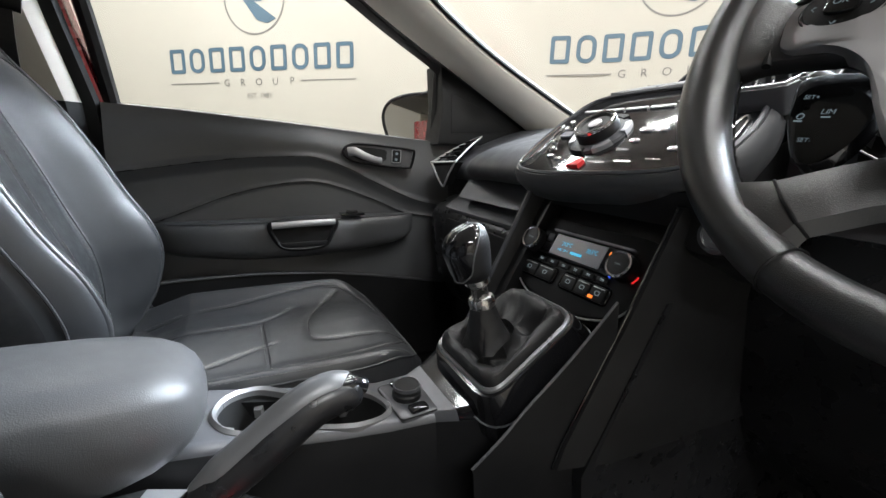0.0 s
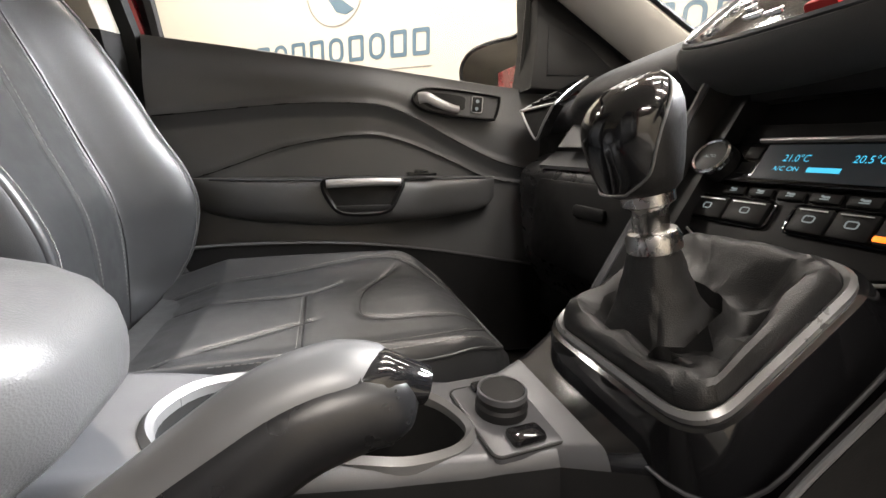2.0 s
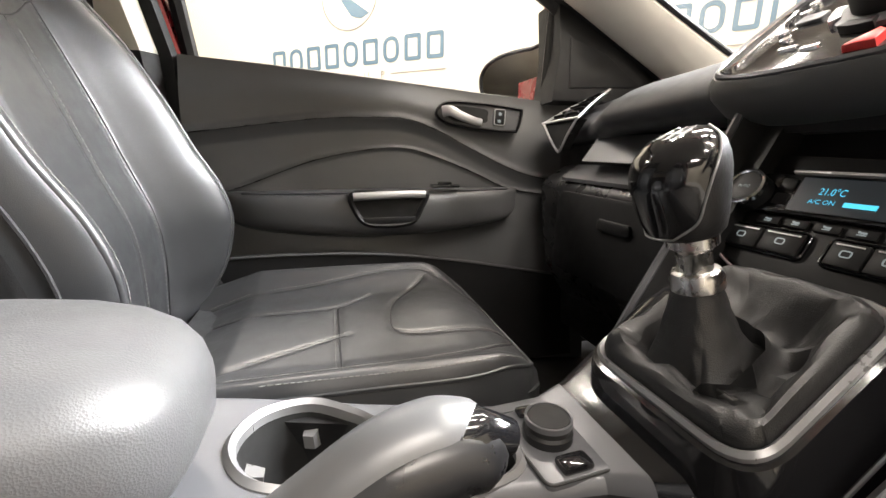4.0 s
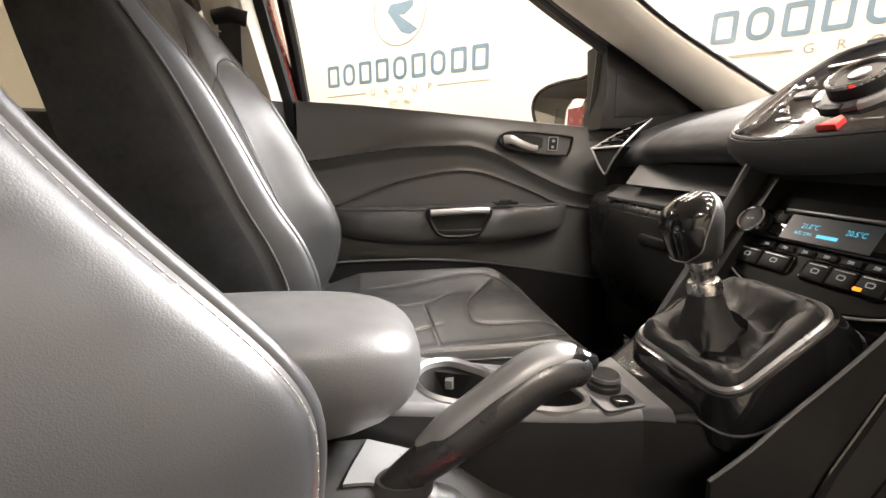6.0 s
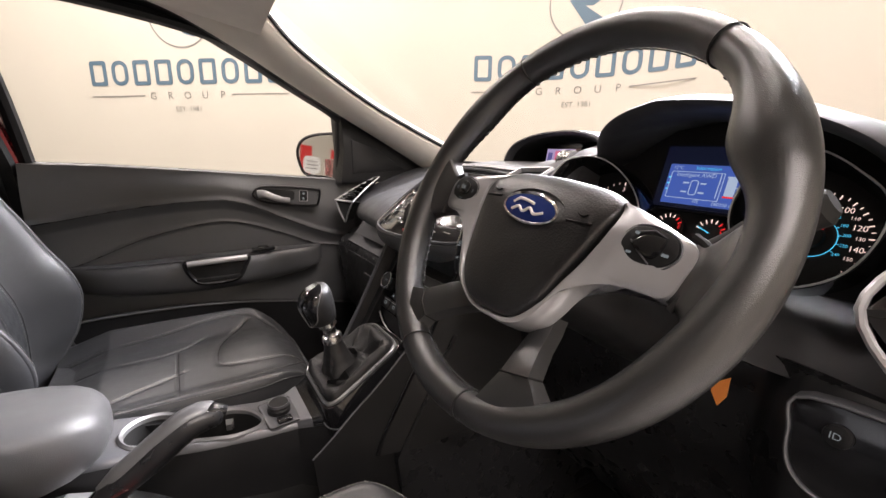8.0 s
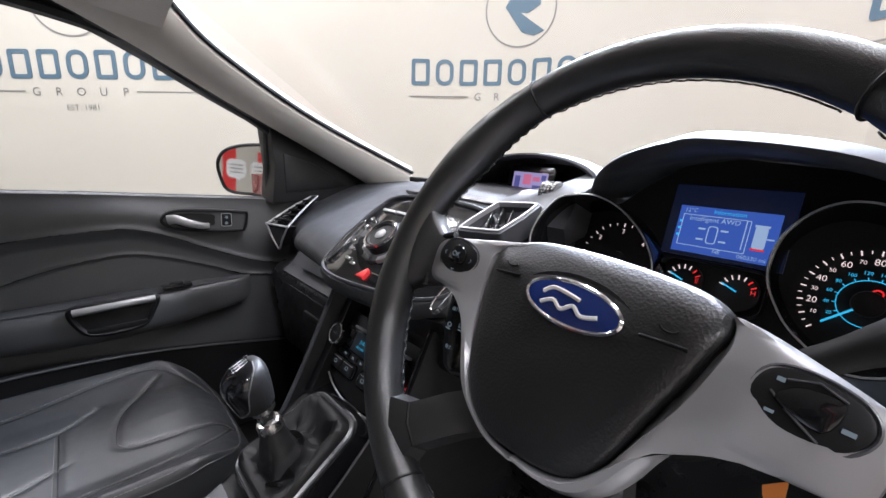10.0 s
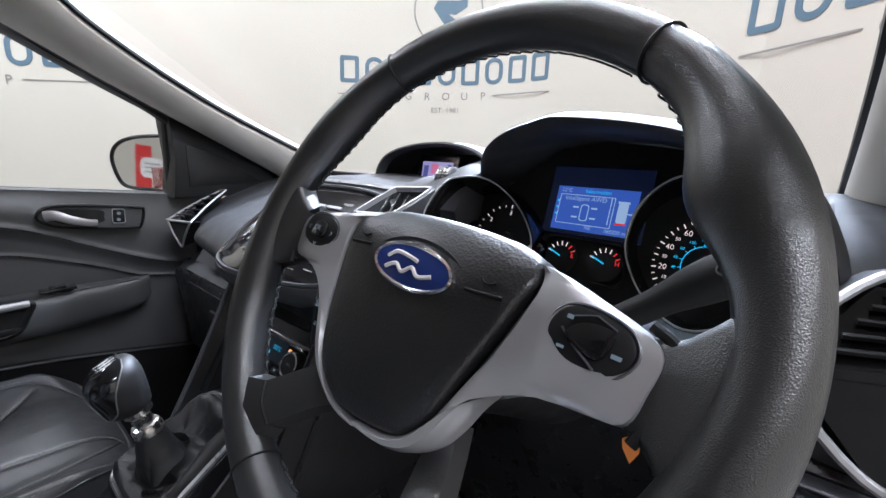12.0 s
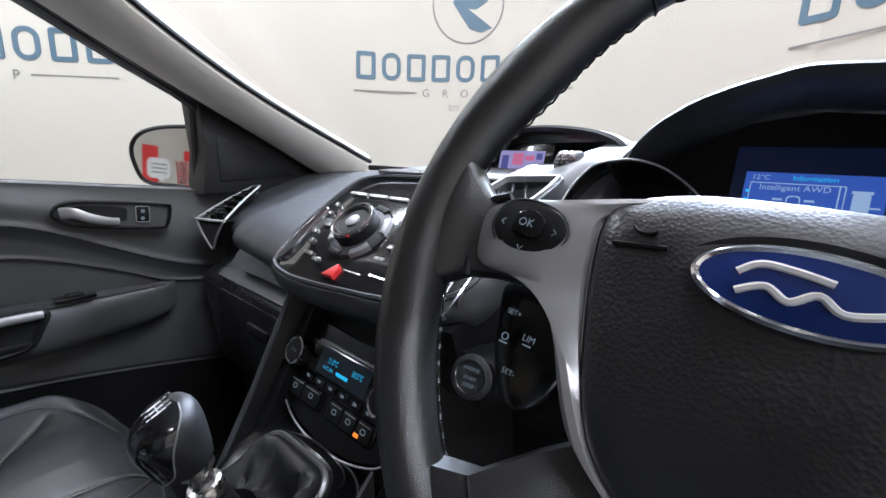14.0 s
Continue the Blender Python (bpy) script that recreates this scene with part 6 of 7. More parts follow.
def build_handbrake():
    h = thing("handbrake", (-0.30, -0.085, 0.70), "grey and black handbrake lever with a black button", "handbrake")
    y = -0.084
    spine = [V(-0.345, y, 0.705), V(-0.30, y, 0.742), V(-0.262, y, 0.768), V(-0.225, y, 0.795), V(-0.200, y, 0.811), V(-0.178, y, 0.816), V(-0.163, y, 0.813)]
    c = curve(spine, 6)
    def rad(t):
        return interp(t, [(0, 0.012), (0.25, 0.0165), (0.45, 0.0178), (0.75, 0.0165), (0.92, 0.0145), (1, 0.009)])
    part("grip", tube(c, rad, 18, flat=0.95, up=(0, 1, 0)), SATIN_DARK, h, "black grip")
    part("upper_shell", tube([p + V(-0.003, 0.004, 0.0060) for p in c[7:35]], lambda t: interp(t, [(0, 0.010), (0.12, 0.0160), (0.5, 0.0168), (0.8, 0.0158), (0.95, 0.0125), (1, 0.007)]), 18, flat=0.95, up=(0, 1, 0)), BRAKE_GREY, h, "satin grey upper shell")
    b = part("button", tube([V(-0.187, y, 0.822), V(-0.172, y, 0.8245), V(-0.158, y, 0.8195)], lambda t: 0.0100 if t < 0.9 else 0.007, 14, flat=1.0, up=(0, 1, 0)), GLOSS, h, "black release button")
    part("button_ribs", joined(*[tube([V(-0.187 + 0.006 * k, y + 0.0095 * math.cos(t), 0.8225 + 0.0100 * math.sin(t)) for t in steps(0.3, 2.8, 8)], 0.0010, 6) for k in range(3)]), HARD, b)
    part("boot", loft([[V(-0.335 + r * 0.9 * math.cos(t) + dx, y + r * 0.55 * math.sin(t), z) for t in [2 * math.pi * i / 24 for i in range(24)]] for k, (r, z, dx) in enumerate(((0.052, 0.690, 0.03), (0.048, 0.705, 0.03), (0.030, 0.722, 0.02), (0.026, 0.735, 0.025)))]), LEATHER_RIM, h, "black leather boot")


def build_armrest():
    a = thing("armrest", (-0.47, 0.015, 0.75), "grey leather padded armrest on the console", "armrest")

    def body(rows):
        out = []
        for x, y0, y1, z0, z1 in rows:
            cy, cz, w, h = (y0 + y1) / 2, (z0 + z1) / 2, (y1 - y0) / 2, (z1 - z0) / 2
            out.append([V(x, cy + w * math.copysign(abs(math.cos(t)) ** 0.62, math.cos(t)), cz + h * math.copysign(abs(math.sin(t)) ** 0.72, math.sin(t))) for t in [2 * math.pi * i / 40 for i in range(40)]])
        return loft(out)

    def pad(rows, section):
        """Rows of (x, half width, top, bottom); the section gives shares of both, from the keel round the top."""
        out = []
        for x, hw, top, low in rows:
            ring_ = [V(x, -0.001 + hw * a, lerp(low, top, b)) for a, b in section]
            out.append(curve(ring_, 4, closed=True))
        return loft(out)
    ROWS = [(-0.710, 0.073, 0.854, 0.742), (-0.530, 0.073, 0.854, 0.742), (-0.430, 0.073, 0.853, 0.744), (-0.385, 0.0725, 0.851, 0.747), (-0.352, 0.070, 0.848, 0.751), (-0.328, 0.065, 0.843, 0.757), (-0.310, 0.056, 0.836, 0.765), (-0.299, 0.046, 0.827, 0.773), (-0.2925, 0.034, 0.818, 0.781), (-0.2895, 0.020, 0.809, 0.788), (-0.289, 0.006, 0.801, 0.795)]
    part("pad", pad(ROWS, [(-0.66, 0.02), (-0.86, 0.14), (-0.97, 0.36), (-1.0, 0.58), (-0.955, 0.78), (-0.86, 0.89), (-0.70, 0.965), (-0.45, 1.0), (0.0, 1.0), (0.45, 1.0), (0.70, 0.965), (0.86, 0.89), (0.955, 0.78), (1.0, 0.58), (0.97, 0.36), (0.86, 0.14), (0.66, 0.02), (0.0, 0.0)]), LEATHER_GREY, a, "grey grained leather pad with a flat top")
    part("hinge_foot", body([(-0.66, -0.03, 0.05, 0.70, 0.76), (-0.44, -0.03, 0.05, 0.72, 0.76), (-0.345, -0.025, 0.045, 0.735, 0.765)]), HARD, a)


# ---- steering wheel ----
STRAIGHT = Frame3((0.0855, -0.380, 1.1125), (0, -1, 0), (0.4664, 0, 0.8846))
TURN = radians(-5.0)
WHEEL = Frame3(STRAIGHT.o, STRAIGHT.u * math.cos(TURN) + STRAIGHT.v * math.sin(TURN), STRAIGHT.v * math.cos(TURN) - STRAIGHT.u * math.sin(TURN))


def build_wheel():
    w = thing("steering_wheel", (0.08, -0.378, 1.0), "black leather four-spoke steering wheel with silver spokes", "steering wheel")
    f = WHEEL
    R = 0.1785

    def swell(t):
        d = math.degrees(t) % 360
        out = 0.0
        for c, s, k in ((29, 12, 0.0085), (150, 14, 0.004), (-20 % 360, 22, 0.003), (200, 22, 0.003)):
            e = min(abs(d - c), 360 - abs(d - c))
            out += k * math.exp(-(e / s) ** 2)
        return out
    rings = []
    n = 144
    for i in range(n):
        t = 2 * math.pi * i / n
        sw = swell(t)
        rr, ra = 0.0142 + sw, 0.0165 + 0.6 * sw
        er = f.u * math.cos(t) + f.v * math.sin(t)
        ctr = f.o + (R - 0.9 * sw) * er
        dip = 0.0
        for sd in (58, 126, 249, 282):
            e = abs(math.degrees(t) % 360 - sd)
            dip += 0.0010 * math.exp(-(e / 0.9) ** 2)
        rings.append([ctr + (rr - dip) * math.cos(q) * er + (ra - dip) * math.sin(q) * f.n for q in [2 * math.pi * k / 22 for k in range(22)]])
    rings.append(rings[0])
    bm = loft(rings, caps=False)
    bmesh.ops.remove_doubles(bm, verts=bm.verts, dist=1e-6)
    rim = part("rim", bm, LEATHER_RIM, w, "worn black leather rim")
    # laced stitching on the inner side of the rim
    for t0, t1 in ((61, 123), (129, 246), (252, 279), (285, 415)):
        bms = []
        k = int((t1 - t0) / 1.6)
        for i in range(k):
            a0, a1 = radians(lerp(t0, t1, i / k)), radians(lerp(t0, t1, (i + 0.85) / k))
            sw = swell(a0)
            p = []
            for a, s in ((a0, -1), (a1, 1)):
                er = f.u * math.cos(a) + f.v * math.sin(a)
                q = math.pi + s * 0.13 * (1 if i % 2 else -1) - 0.55
                p.append(f.o + (R - 0.9 * sw) * er + (0.0153 + sw) * math.cos(q) * er - (0.0175 + 0.6 * sw) * math.sin(q) * f.n)
            bms.append(tube(p, 0.0007, 5))
        part("stitching", joined(*bms), THREAD_DARK, rim, "dark laced stitching")
    for sd in (58, 126, 249, 282):
        t = radians(sd)
        sw = swell(t)
        er = f.u * math.cos(t) + f.v * math.sin(t)
        part("seam", tube([f.o + (R - 0.9 * sw) * er + (0.0146 + sw) * math.cos(q) * er + (0.0168 + 0.6 * sw) * math.sin(q) * f.n for q in steps(0, 2 * math.pi, 20)], 0.0009, 5), HARD, rim)
    # silver spoke trim, one for each side
    airbag = [(0.0, 0.0405), (0.045, 0.0375), (0.070, 0.0295), (0.080, 0.020), (0.0765, -0.010), (0.0685, -0.041), (0.059, -0.069), (0.045, -0.088), (0.025, -0.098), (0.0, -0.100)]
    right_side = [(0.0, 0.0405), (0.040, 0.039), (0.060, 0.0360), (0.0730, 0.0295), (0.0760, 0.019), (0.0725, 0.006), (0.0665, -0.015), (0.0575, -0.042), (0.048, -0.072), (0.032, -0.091), (0.0, -0.0985)]
    full = right_side + [(-a, b) for a, b in airbag[-2:0:-1]]
    bag = outline2(full[::-1], 5)

    def fold(b):
        # the upper band of the cover leans back
        return 0.010 * (max(0.0, b - 0.004) / 0.033) ** 1.5

    def dome(k, c, d=0.0):
        return [f.p(a * k, -0.03 + (b + 0.03) * k, c - fold(-0.03 + (b + 0.03) * k) + 0.004 * max(0, 1 - (a * k / 0.09) ** 2) * max(0, 1 - ((b + 0.03) * k / 0.085) ** 2)) for a, b in offset(bag, d)]
    part("airbag_cover", loft([dome(1.0, -0.030), dome(1.0, -0.007), dome(0.98, -0.003), dome(0.94, -0.001), dome(0.80, 0.0), dome(0.60, 0.0), dome(0.35, 0.0), dome(0.05, 0.0)]), AIRBAG, w, "grained black airbag cover")
    part("cover_line", tube([p for p in dome(1.0, -0.006, 0.0008) if (p - f.o).dot(f.u) < -0.02 and (p - f.o).dot(f.v) < 0.024], 0.0007, 6), SILVER, w, "thin bright line along the cover")
    for s in (1, -1):
        inner = [(0.053, 0.026), (0.067, 0.022), (0.073, 0.018), (0.077, 0.010), (0.0735, -0.014), (0.0655, -0.047), (0.054, -0.074), (0.041, -0.090), (0.023, -0.0985), (0.0, -0.1005)]
        outer = [(0.062, 0.031), (0.084, 0.026), (0.104, 0.021), (0.130, 0.0145), (0.1465, 0.006), (0.1455, -0.012), (0.140, -0.031), (0.112, -0.0285), (0.092, -0.038), (0.078, -0.057), (0.065, -0.080), (0.051, -0.097), (0.027, -0.107), (0.0, -0.109)]
        if s > 0:
            inner = [(0.0735, 0.0275), (0.0755, 0.0220), (0.0750, 0.0155), (0.0725, 0.007), (0.0665, -0.015), (0.0575, -0.042), (0.048, -0.072), (0.0405, -0.084), (0.0305, -0.092), (0.016, -0.097), (0.0, -0.0985)]
            outer = [(0.0785, 0.0285), (0.092, 0.0262), (0.110, 0.021), (0.130, 0.0145), (0.1465, 0.006), (0.1455, -0.012), (0.1395, -0.029), (0.110, -0.0285), (0.084, -0.0335), (0.0695, -0.0525), (0.0608, -0.0735), (0.0490, -0.0915), (0.028, -0.1010), (0.0, -0.1030)]
        else:
            outer = outer[:6] + [(0.138, -0.025), (0.112, -0.0245), (0.094, -0.031), (0.082, -0.046), (0.0715, -0.066), (0.058, -0.084), (0.026, -0.1015), (0.0, -0.1035)]
        path = curve([(a, b, 0) for a, b in outer], 4)
        path_in = curve([(a, b, 0) for a, b in inner], 4)

        def at(pp, k):
            x = k * (len(pp) - 1)
            i = min(int(x), len(pp) - 2)
            return pp[i].lerp(pp[i + 1], x - i)
        rings = []
        for k in steps(0, 1, 60):
            o_, i_ = at(path, k), at(path_in, k)
            top = -0.001 + 0.001 * math.sin(math.pi * k)
            q = [i_.lerp(o_, j) for j in (0, 0.08, 0.35, 0.7, 0.94, 1.0)]
            h = [-0.012, top - 0.002, top + 0.001, top + 0.001, top - 0.003, -0.013]
            rings.append([f.p(s * p.x, p.y, c - fold(p.y)) for p, c in zip(q, h)] + [f.p(s * o_.x, o_.y, -0.022), f.p(s * i_.x, i_.y, -0.022)])
        spoke = part("spoke_trim", loft(rings), SILVER, w, "satin silver spoke trim")
        # thumb pad
        cx, cy = s * 0.1130, 0.0
        pad = outline2([(cx - 0.0210, cy - 0.003), (cx - 0.017, cy + 0.0105), (cx - 0.003, cy + 0.0140), (cx + 0.015, cy + 0.0095), (cx + 0.0205, cy - 0.001), (cx + 0.012, cy - 0.0125), (cx - 0.008, cy - 0.0140)], 5)
        part("thumb_pad", plate(f, pad, -0.010, 0.0010, 0.002), HARD, spoke, "black oval switch pad")
        part("pad_edge", tube([f.p(a, b, -0.001) for a, b in offset(pad, 0.0008)], 0.0009, 6, closed=True), SATIN, spoke)
        if s < 0:
            part("ok_key", plate(f, outline2([(cx - 0.007, cy - 0.005), (cx - 0.0075, cy + 0.005), (cx, cy + 0.009), (cx + 0.0085, cy + 0.005), (cx + 0.008, cy - 0.005)], 4), -0.002, 0.0040, 0.002), GLOSS, spoke, "raised OK key")
            part("pad_print", joined(text(f, "OK", 0.0042, cx, cy + 0.001, 0.0043), *[tube([f.p(cx + 0.016 * c - 0.0016 * abs(s_) - 0.002 * c, cy + 0.0125 * s_ - 0.0016 * abs(c) - 0.002 * s_, 0.0013), f.p(cx + 0.016 * c, cy + 0.0125 * s_, 0.0013), f.p(cx + 0.016 * c + 0.0016 * abs(s_) - 0.002 * c, cy + 0.0125 * s_ + 0.0016 * abs(c) - 0.002 * s_, 0.0013)], 0.0003, 4) for c, s_ in ((1, 0), (-1, 0), (0, -1))]), LIT, spoke, smooth=False)
        else:
            part("rocker_key", plate(f, outline2([(cx - 0.012, cy - 0.002), (cx - 0.005, cy + 0.007), (cx + 0.010, cy + 0.007), (cx + 0.006, cy - 0.008)], 4), -0.002, 0.0030, 0.002), GLOSS, spoke, "raised rocker key")
            part("rocker_line", joined(tube([f.p(cx - 0.014, cy + 0.001, 0.0017), f.p(cx - 0.006, cy - 0.005, 0.0017), f.p(cx + 0.006, cy - 0.012, 0.0017)], 0.0006, 5), tube([f.p(cx - 0.010, cy + 0.008, 0.0017), f.p(cx, cy + 0.0115, 0.0017), f.p(cx + 0.010, cy + 0.008, 0.0017)], 0.0006, 5)), SATIN, spoke)
            for a0, a1, b0, b1 in ((-0.0135, -0.010, -0.0085, -0.0070), (0.011, 0.0155, -0.004, -0.002), (-0.0135, -0.0105, 0.006, 0.008)):
                part("pad_print", box(f, cx + a0, cx + a1, cy + b0, cy + b1, 0.0, 0.0017), LIT, spoke)
        part("spoke_gap", tube([f.p(s * a, b, -0.006) for a, b in curve_ab([(0.134, 0.0165), (0.1475, 0.0085), (0.1475, -0.012), (0.1415, -0.034)])], 0.0028, 8), DEEP, spoke, "dark gap at the end of the trim")
        # spoke bridge under the trim, to the rim
        bridge = [[f.p(s * a, b0, c0), f.p(s * a, b1, c0), f.p(s * a, b1, c1), f.p(s * a, b0, c1)] for a, b0, b1, c0, c1 in ((0.06, -0.024, 0.018, -0.028, -0.010), (0.130, -0.028, 0.012, -0.026, -0.008), (0.146, -0.033, 0.014, -0.021, -0.003), (0.158, -0.044, 0.026, -0.015, 0.006), (0.172, -0.060, 0.044, -0.011, 0.011))]
        bm = loft(bridge)
        bmesh.ops.bevel(bm, geom=[e for e in bm.edges], offset=0.004, segments=2, profile=0.5, affect="EDGES")
        part("spoke_root", bm, LEATHER_RIM, w, "black leather spoke root")
        # lower spoke
        track = [(0.038, -0.082, 0.011, -0.034), (0.043, -0.098, 0.0125, -0.026), (0.050, -0.113, 0.0145, -0.012), (0.059, -0.131, 0.0160, 0.002), (0.060, -0.152, 0.034, 0.002), (0.060, -0.166, 0.050, 0.0)] if s > 0 else [(-0.040, -0.080, 0.016, -0.034), (-0.056, -0.091, 0.0175, -0.027), (-0.071, -0.102, 0.0175, -0.018), (-0.091, -0.121, 0.018, -0.004), (-0.106, -0.131, 0.030, 0.0), (-0.119, -0.140, 0.044, 0.0)]
        low = []
        g = STRAIGHT
        for k, (a, b, wd, c) in enumerate(track):
            a2, b2 = track[min(k + 1, 5)][:2]
            a1, b1 = track[max(k - 1, 0)][:2]
            et = (g.u * -(b2 - b1) + g.v * (a2 - a1)).normalized() if k < 4 else (g.u * -b + g.v * a).normalized()
            p = g.p(a, b, c)
            low.append([p - et * wd - g.n * 0.008, p + et * wd - g.n * 0.008, p + et * wd * 0.85 + g.n * 0.007, p + g.n * 0.011, p - et * wd * 0.85 + g.n * 0.007])
        bm = loft(low)
        lower = part("lower_spoke", bm, LEATHER_RIM, w, "black lower spoke")
        part("spoke_seam", tube([p + g.n * 0.0006 for p in low[3][1:]], 0.0010, 6), DEEP, lower)
    # black switch blade below the left pad
    blade = outline2([(-0.129, -0.026), (-0.129, -0.045), (-0.122, -0.066), (-0.106, -0.089), (-0.088, -0.082), (-0.080, -0.050), (-0.092, -0.026)][::-1], 4)
    bl = part("cruise_switch", plate(f, blade, -0.044, -0.031, 0.003), GLOSS, w, "gloss black cruise control switch")
    part("switch_print", joined(text(f, "SET+", 0.0030, -0.118, -0.042, -0.0305), text(f, "LIM", 0.0036, -0.104, -0.0525, -0.0305), text(f, "SET-", 0.0030, -0.108, -0.073, -0.0305), ring(f, circle(0.0022, 14, -0.118, -0.056), circle(0.0017, 14, -0.118, -0.056), -0.032, -0.0304), box(f, -0.1205, -0.1155, -0.0600, -0.0590, -0.032, -0.0304), box(f, -0.1065, -0.1015, -0.0565, -0.0557, -0.032, -0.0304)), LIT, bl, smooth=False)
    # badge: blue oval with a bright edge and a plain swash
    fb = Frame3(f.p(-0.003, 0.000, 0.0045), f.u, f.v)
    badge = part("badge", loft([[fb.p(a, b, c) for a, b in circle(0.033 * k, 48, ry=0.0135 * k)] for k, c in ((1.0, -0.008), (1.0, -0.001), (0.97, 0.001), (0.6, 0.0022), (0.02, 0.0028))]), BADGE, w, "blue oval badge with a bright edge")
    part("badge_edge", ring(fb, circle(0.0345, 48, ry=0.0150), circle(0.0318, 48, ry=0.0123), -0.006, 0.0012, 0.001), CHROME, badge, "bright badge edge")
    part("badge_recess", ring(fb, circle(0.040, 48, ry=0.0195), circle(0.0345, 48, ry=0.015), -0.010, -0.0025, -0.001), HARD, badge)
    swash = [[(-0.020, 0.0015), (-0.014, 0.0060), (-0.004, 0.0058), (0.006, 0.0042)], [(-0.019, -0.0055), (-0.011, -0.0015), (-0.004, -0.0050), (0.003, -0.0005), (0.010, -0.0045), (0.020, -0.0015)]]
    part("badge_swash", joined(*[tube([fb.p(a, b, 0.0027 - 0.9 * (a * a + 3 * b * b)) for a, b in curve_ab(s, 5)], 0.0014, 6) for s in swash]), WHITE, badge, "pale plain strokes")
    for a0, a1, b in ((-0.070, -0.048, 0.0025), (0.040, 0.064, 0.0)):
        part("horn_line", tube([f.p(a, b + 0.0006 * k, 0.0 + 0.004 * max(0, 1 - (a / 0.09) ** 2) * 0.87) for k, a in enumerate(steps(a0, a1, 4))], 0.0011, 6), HARD, w)
        c = (a0 + a1) / 2
        part("horn_mark", tube([f.p(c + 0.005 * math.cos(t), b + 0.010 + 0.003 * math.sin(t), 0.0003 - fold(b + 0.010 + 0.003 * math.sin(t)) + 0.004 * max(0, 1 - (c / 0.09) ** 2) * 0.87) for t in steps(3.4, 6.0, 6)], 0.0007, 5), HARD, w)
    part("cover_print", joined(box(f, -0.020, 0.012, -0.080, -0.077, -0.006, -0.0015), box(f, -0.012, 0.006, -0.074, -0.071, -0.006, -0.0008)), HARD, w)
    # column shroud and stalks
    col = thing("steering_column", (0.25, -0.378, 0.95), "black plastic steering column shroud with stalks", "steering column")
    sh = [[STRAIGHT.p(r * math.cos(t), -0.042 + r * 0.8 * math.sin(t), c) for t in [2 * math.pi * i / 28 for i in range(28)]] for r, c in ((0.046, -0.040), (0.050, -0.05), (0.052, -0.12), (0.060, -0.24))]
    part("shroud", loft(sh), HARD, col, "black column shroud")
    q = STRAIGHT
    for s in (1, -1):
        p = [q.p(0.05, -0.02, -0.105), q.p(0.10, 0.020, -0.102), q.p(0.135, 0.048, -0.096), q.p(0.172, 0.072, -0.086)] if s > 0 else [q.p(-0.04, -0.040, -0.100), q.p(-0.10, -0.012, -0.100), q.p(-0.140, 0.010, -0.094), q.p(-0.160, 0.020, -0.090)]
        # darker than the shroud: shade behind the wheel is put into the stalk's colour
        st = part("stalk", tube(curve(p, 5), lambda t: interp(t, [(0, 0.009), (0.5, 0.010), (0.7, 0.014), (0.95, 0.015), (1, 0.009)]), 14), DEEP, col, "black column stalk, darkened for the shade behind the wheel")
        part("stalk_marks", joined(ring(Frame3(q.p(s * 0.148, 0.056 if s > 0 else 0.014, -0.078), q.u, q.v), circle(0.0036, 14), circle(0.0029, 14), -0.002, 0.0010), ring(Frame3(q.p(s * 0.158, 0.063 if s > 0 else 0.019, -0.075), q.u, q.v), circle(0.0026, 14), circle(0.002, 14), -0.002, 0.0010)), SATIN_LIGHT, st)


# ---- seats ----
EDGE = [(0.60, -0.455), (0.66, -0.445), (0.72, -0.415), (0.80, -0.398), (0.86, -0.412), (0.92, -0.445), (1.0, -0.482), (1.08, -0.525), (1.14, -0.570), (1.22, -0.625), (1.29, -0.665)]
MIDDLE = [(0.60, -0.50), (0.66, -0.495), (0.80, -0.498), (0.90, -0.530), (1.0, -0.563), (1.10, -0.600), (1.20, -0.636), (1.29, -0.668)]
REAR = [(0.58, -0.60), (0.80, -0.635), (1.10, -0.705), (1.29, -0.735)]


def seam_dip(a, b, lines, width=0.0035):
    d = 1e9
    for line in lines:
        for (x0, y0), (x1, y1) in zip(line, line[1:]):
            dx, dy = x1 - x0, y1 - y0
            t = max(0, min(1, ((a - x0) * dx + (b - y0) * dy) / (dx * dx + dy * dy + 1e-12)))
            d = min(d, math.hypot(a - x0 - t * dx, b - y0 - t * dy))
    return math.exp(-(d / width) ** 2)


def stitches(fn, line, gap=0.0058, length=0.0040, r=0.00045):
    """Short threads along a line of (a, b), laid on fn(a, b)."""
    bms, pts = [], [fn(a, b) for a, b in line]
    for p, q in zip(pts, pts[1:]):
        n = max(1, int((q - p).length / gap))
        for i in range(n):
            s, e = p.lerp(q, i / n), p.lerp(q, (i + length / gap) / n)
            bms.append(tube([s, e], r, 4))
    return joined(*bms)


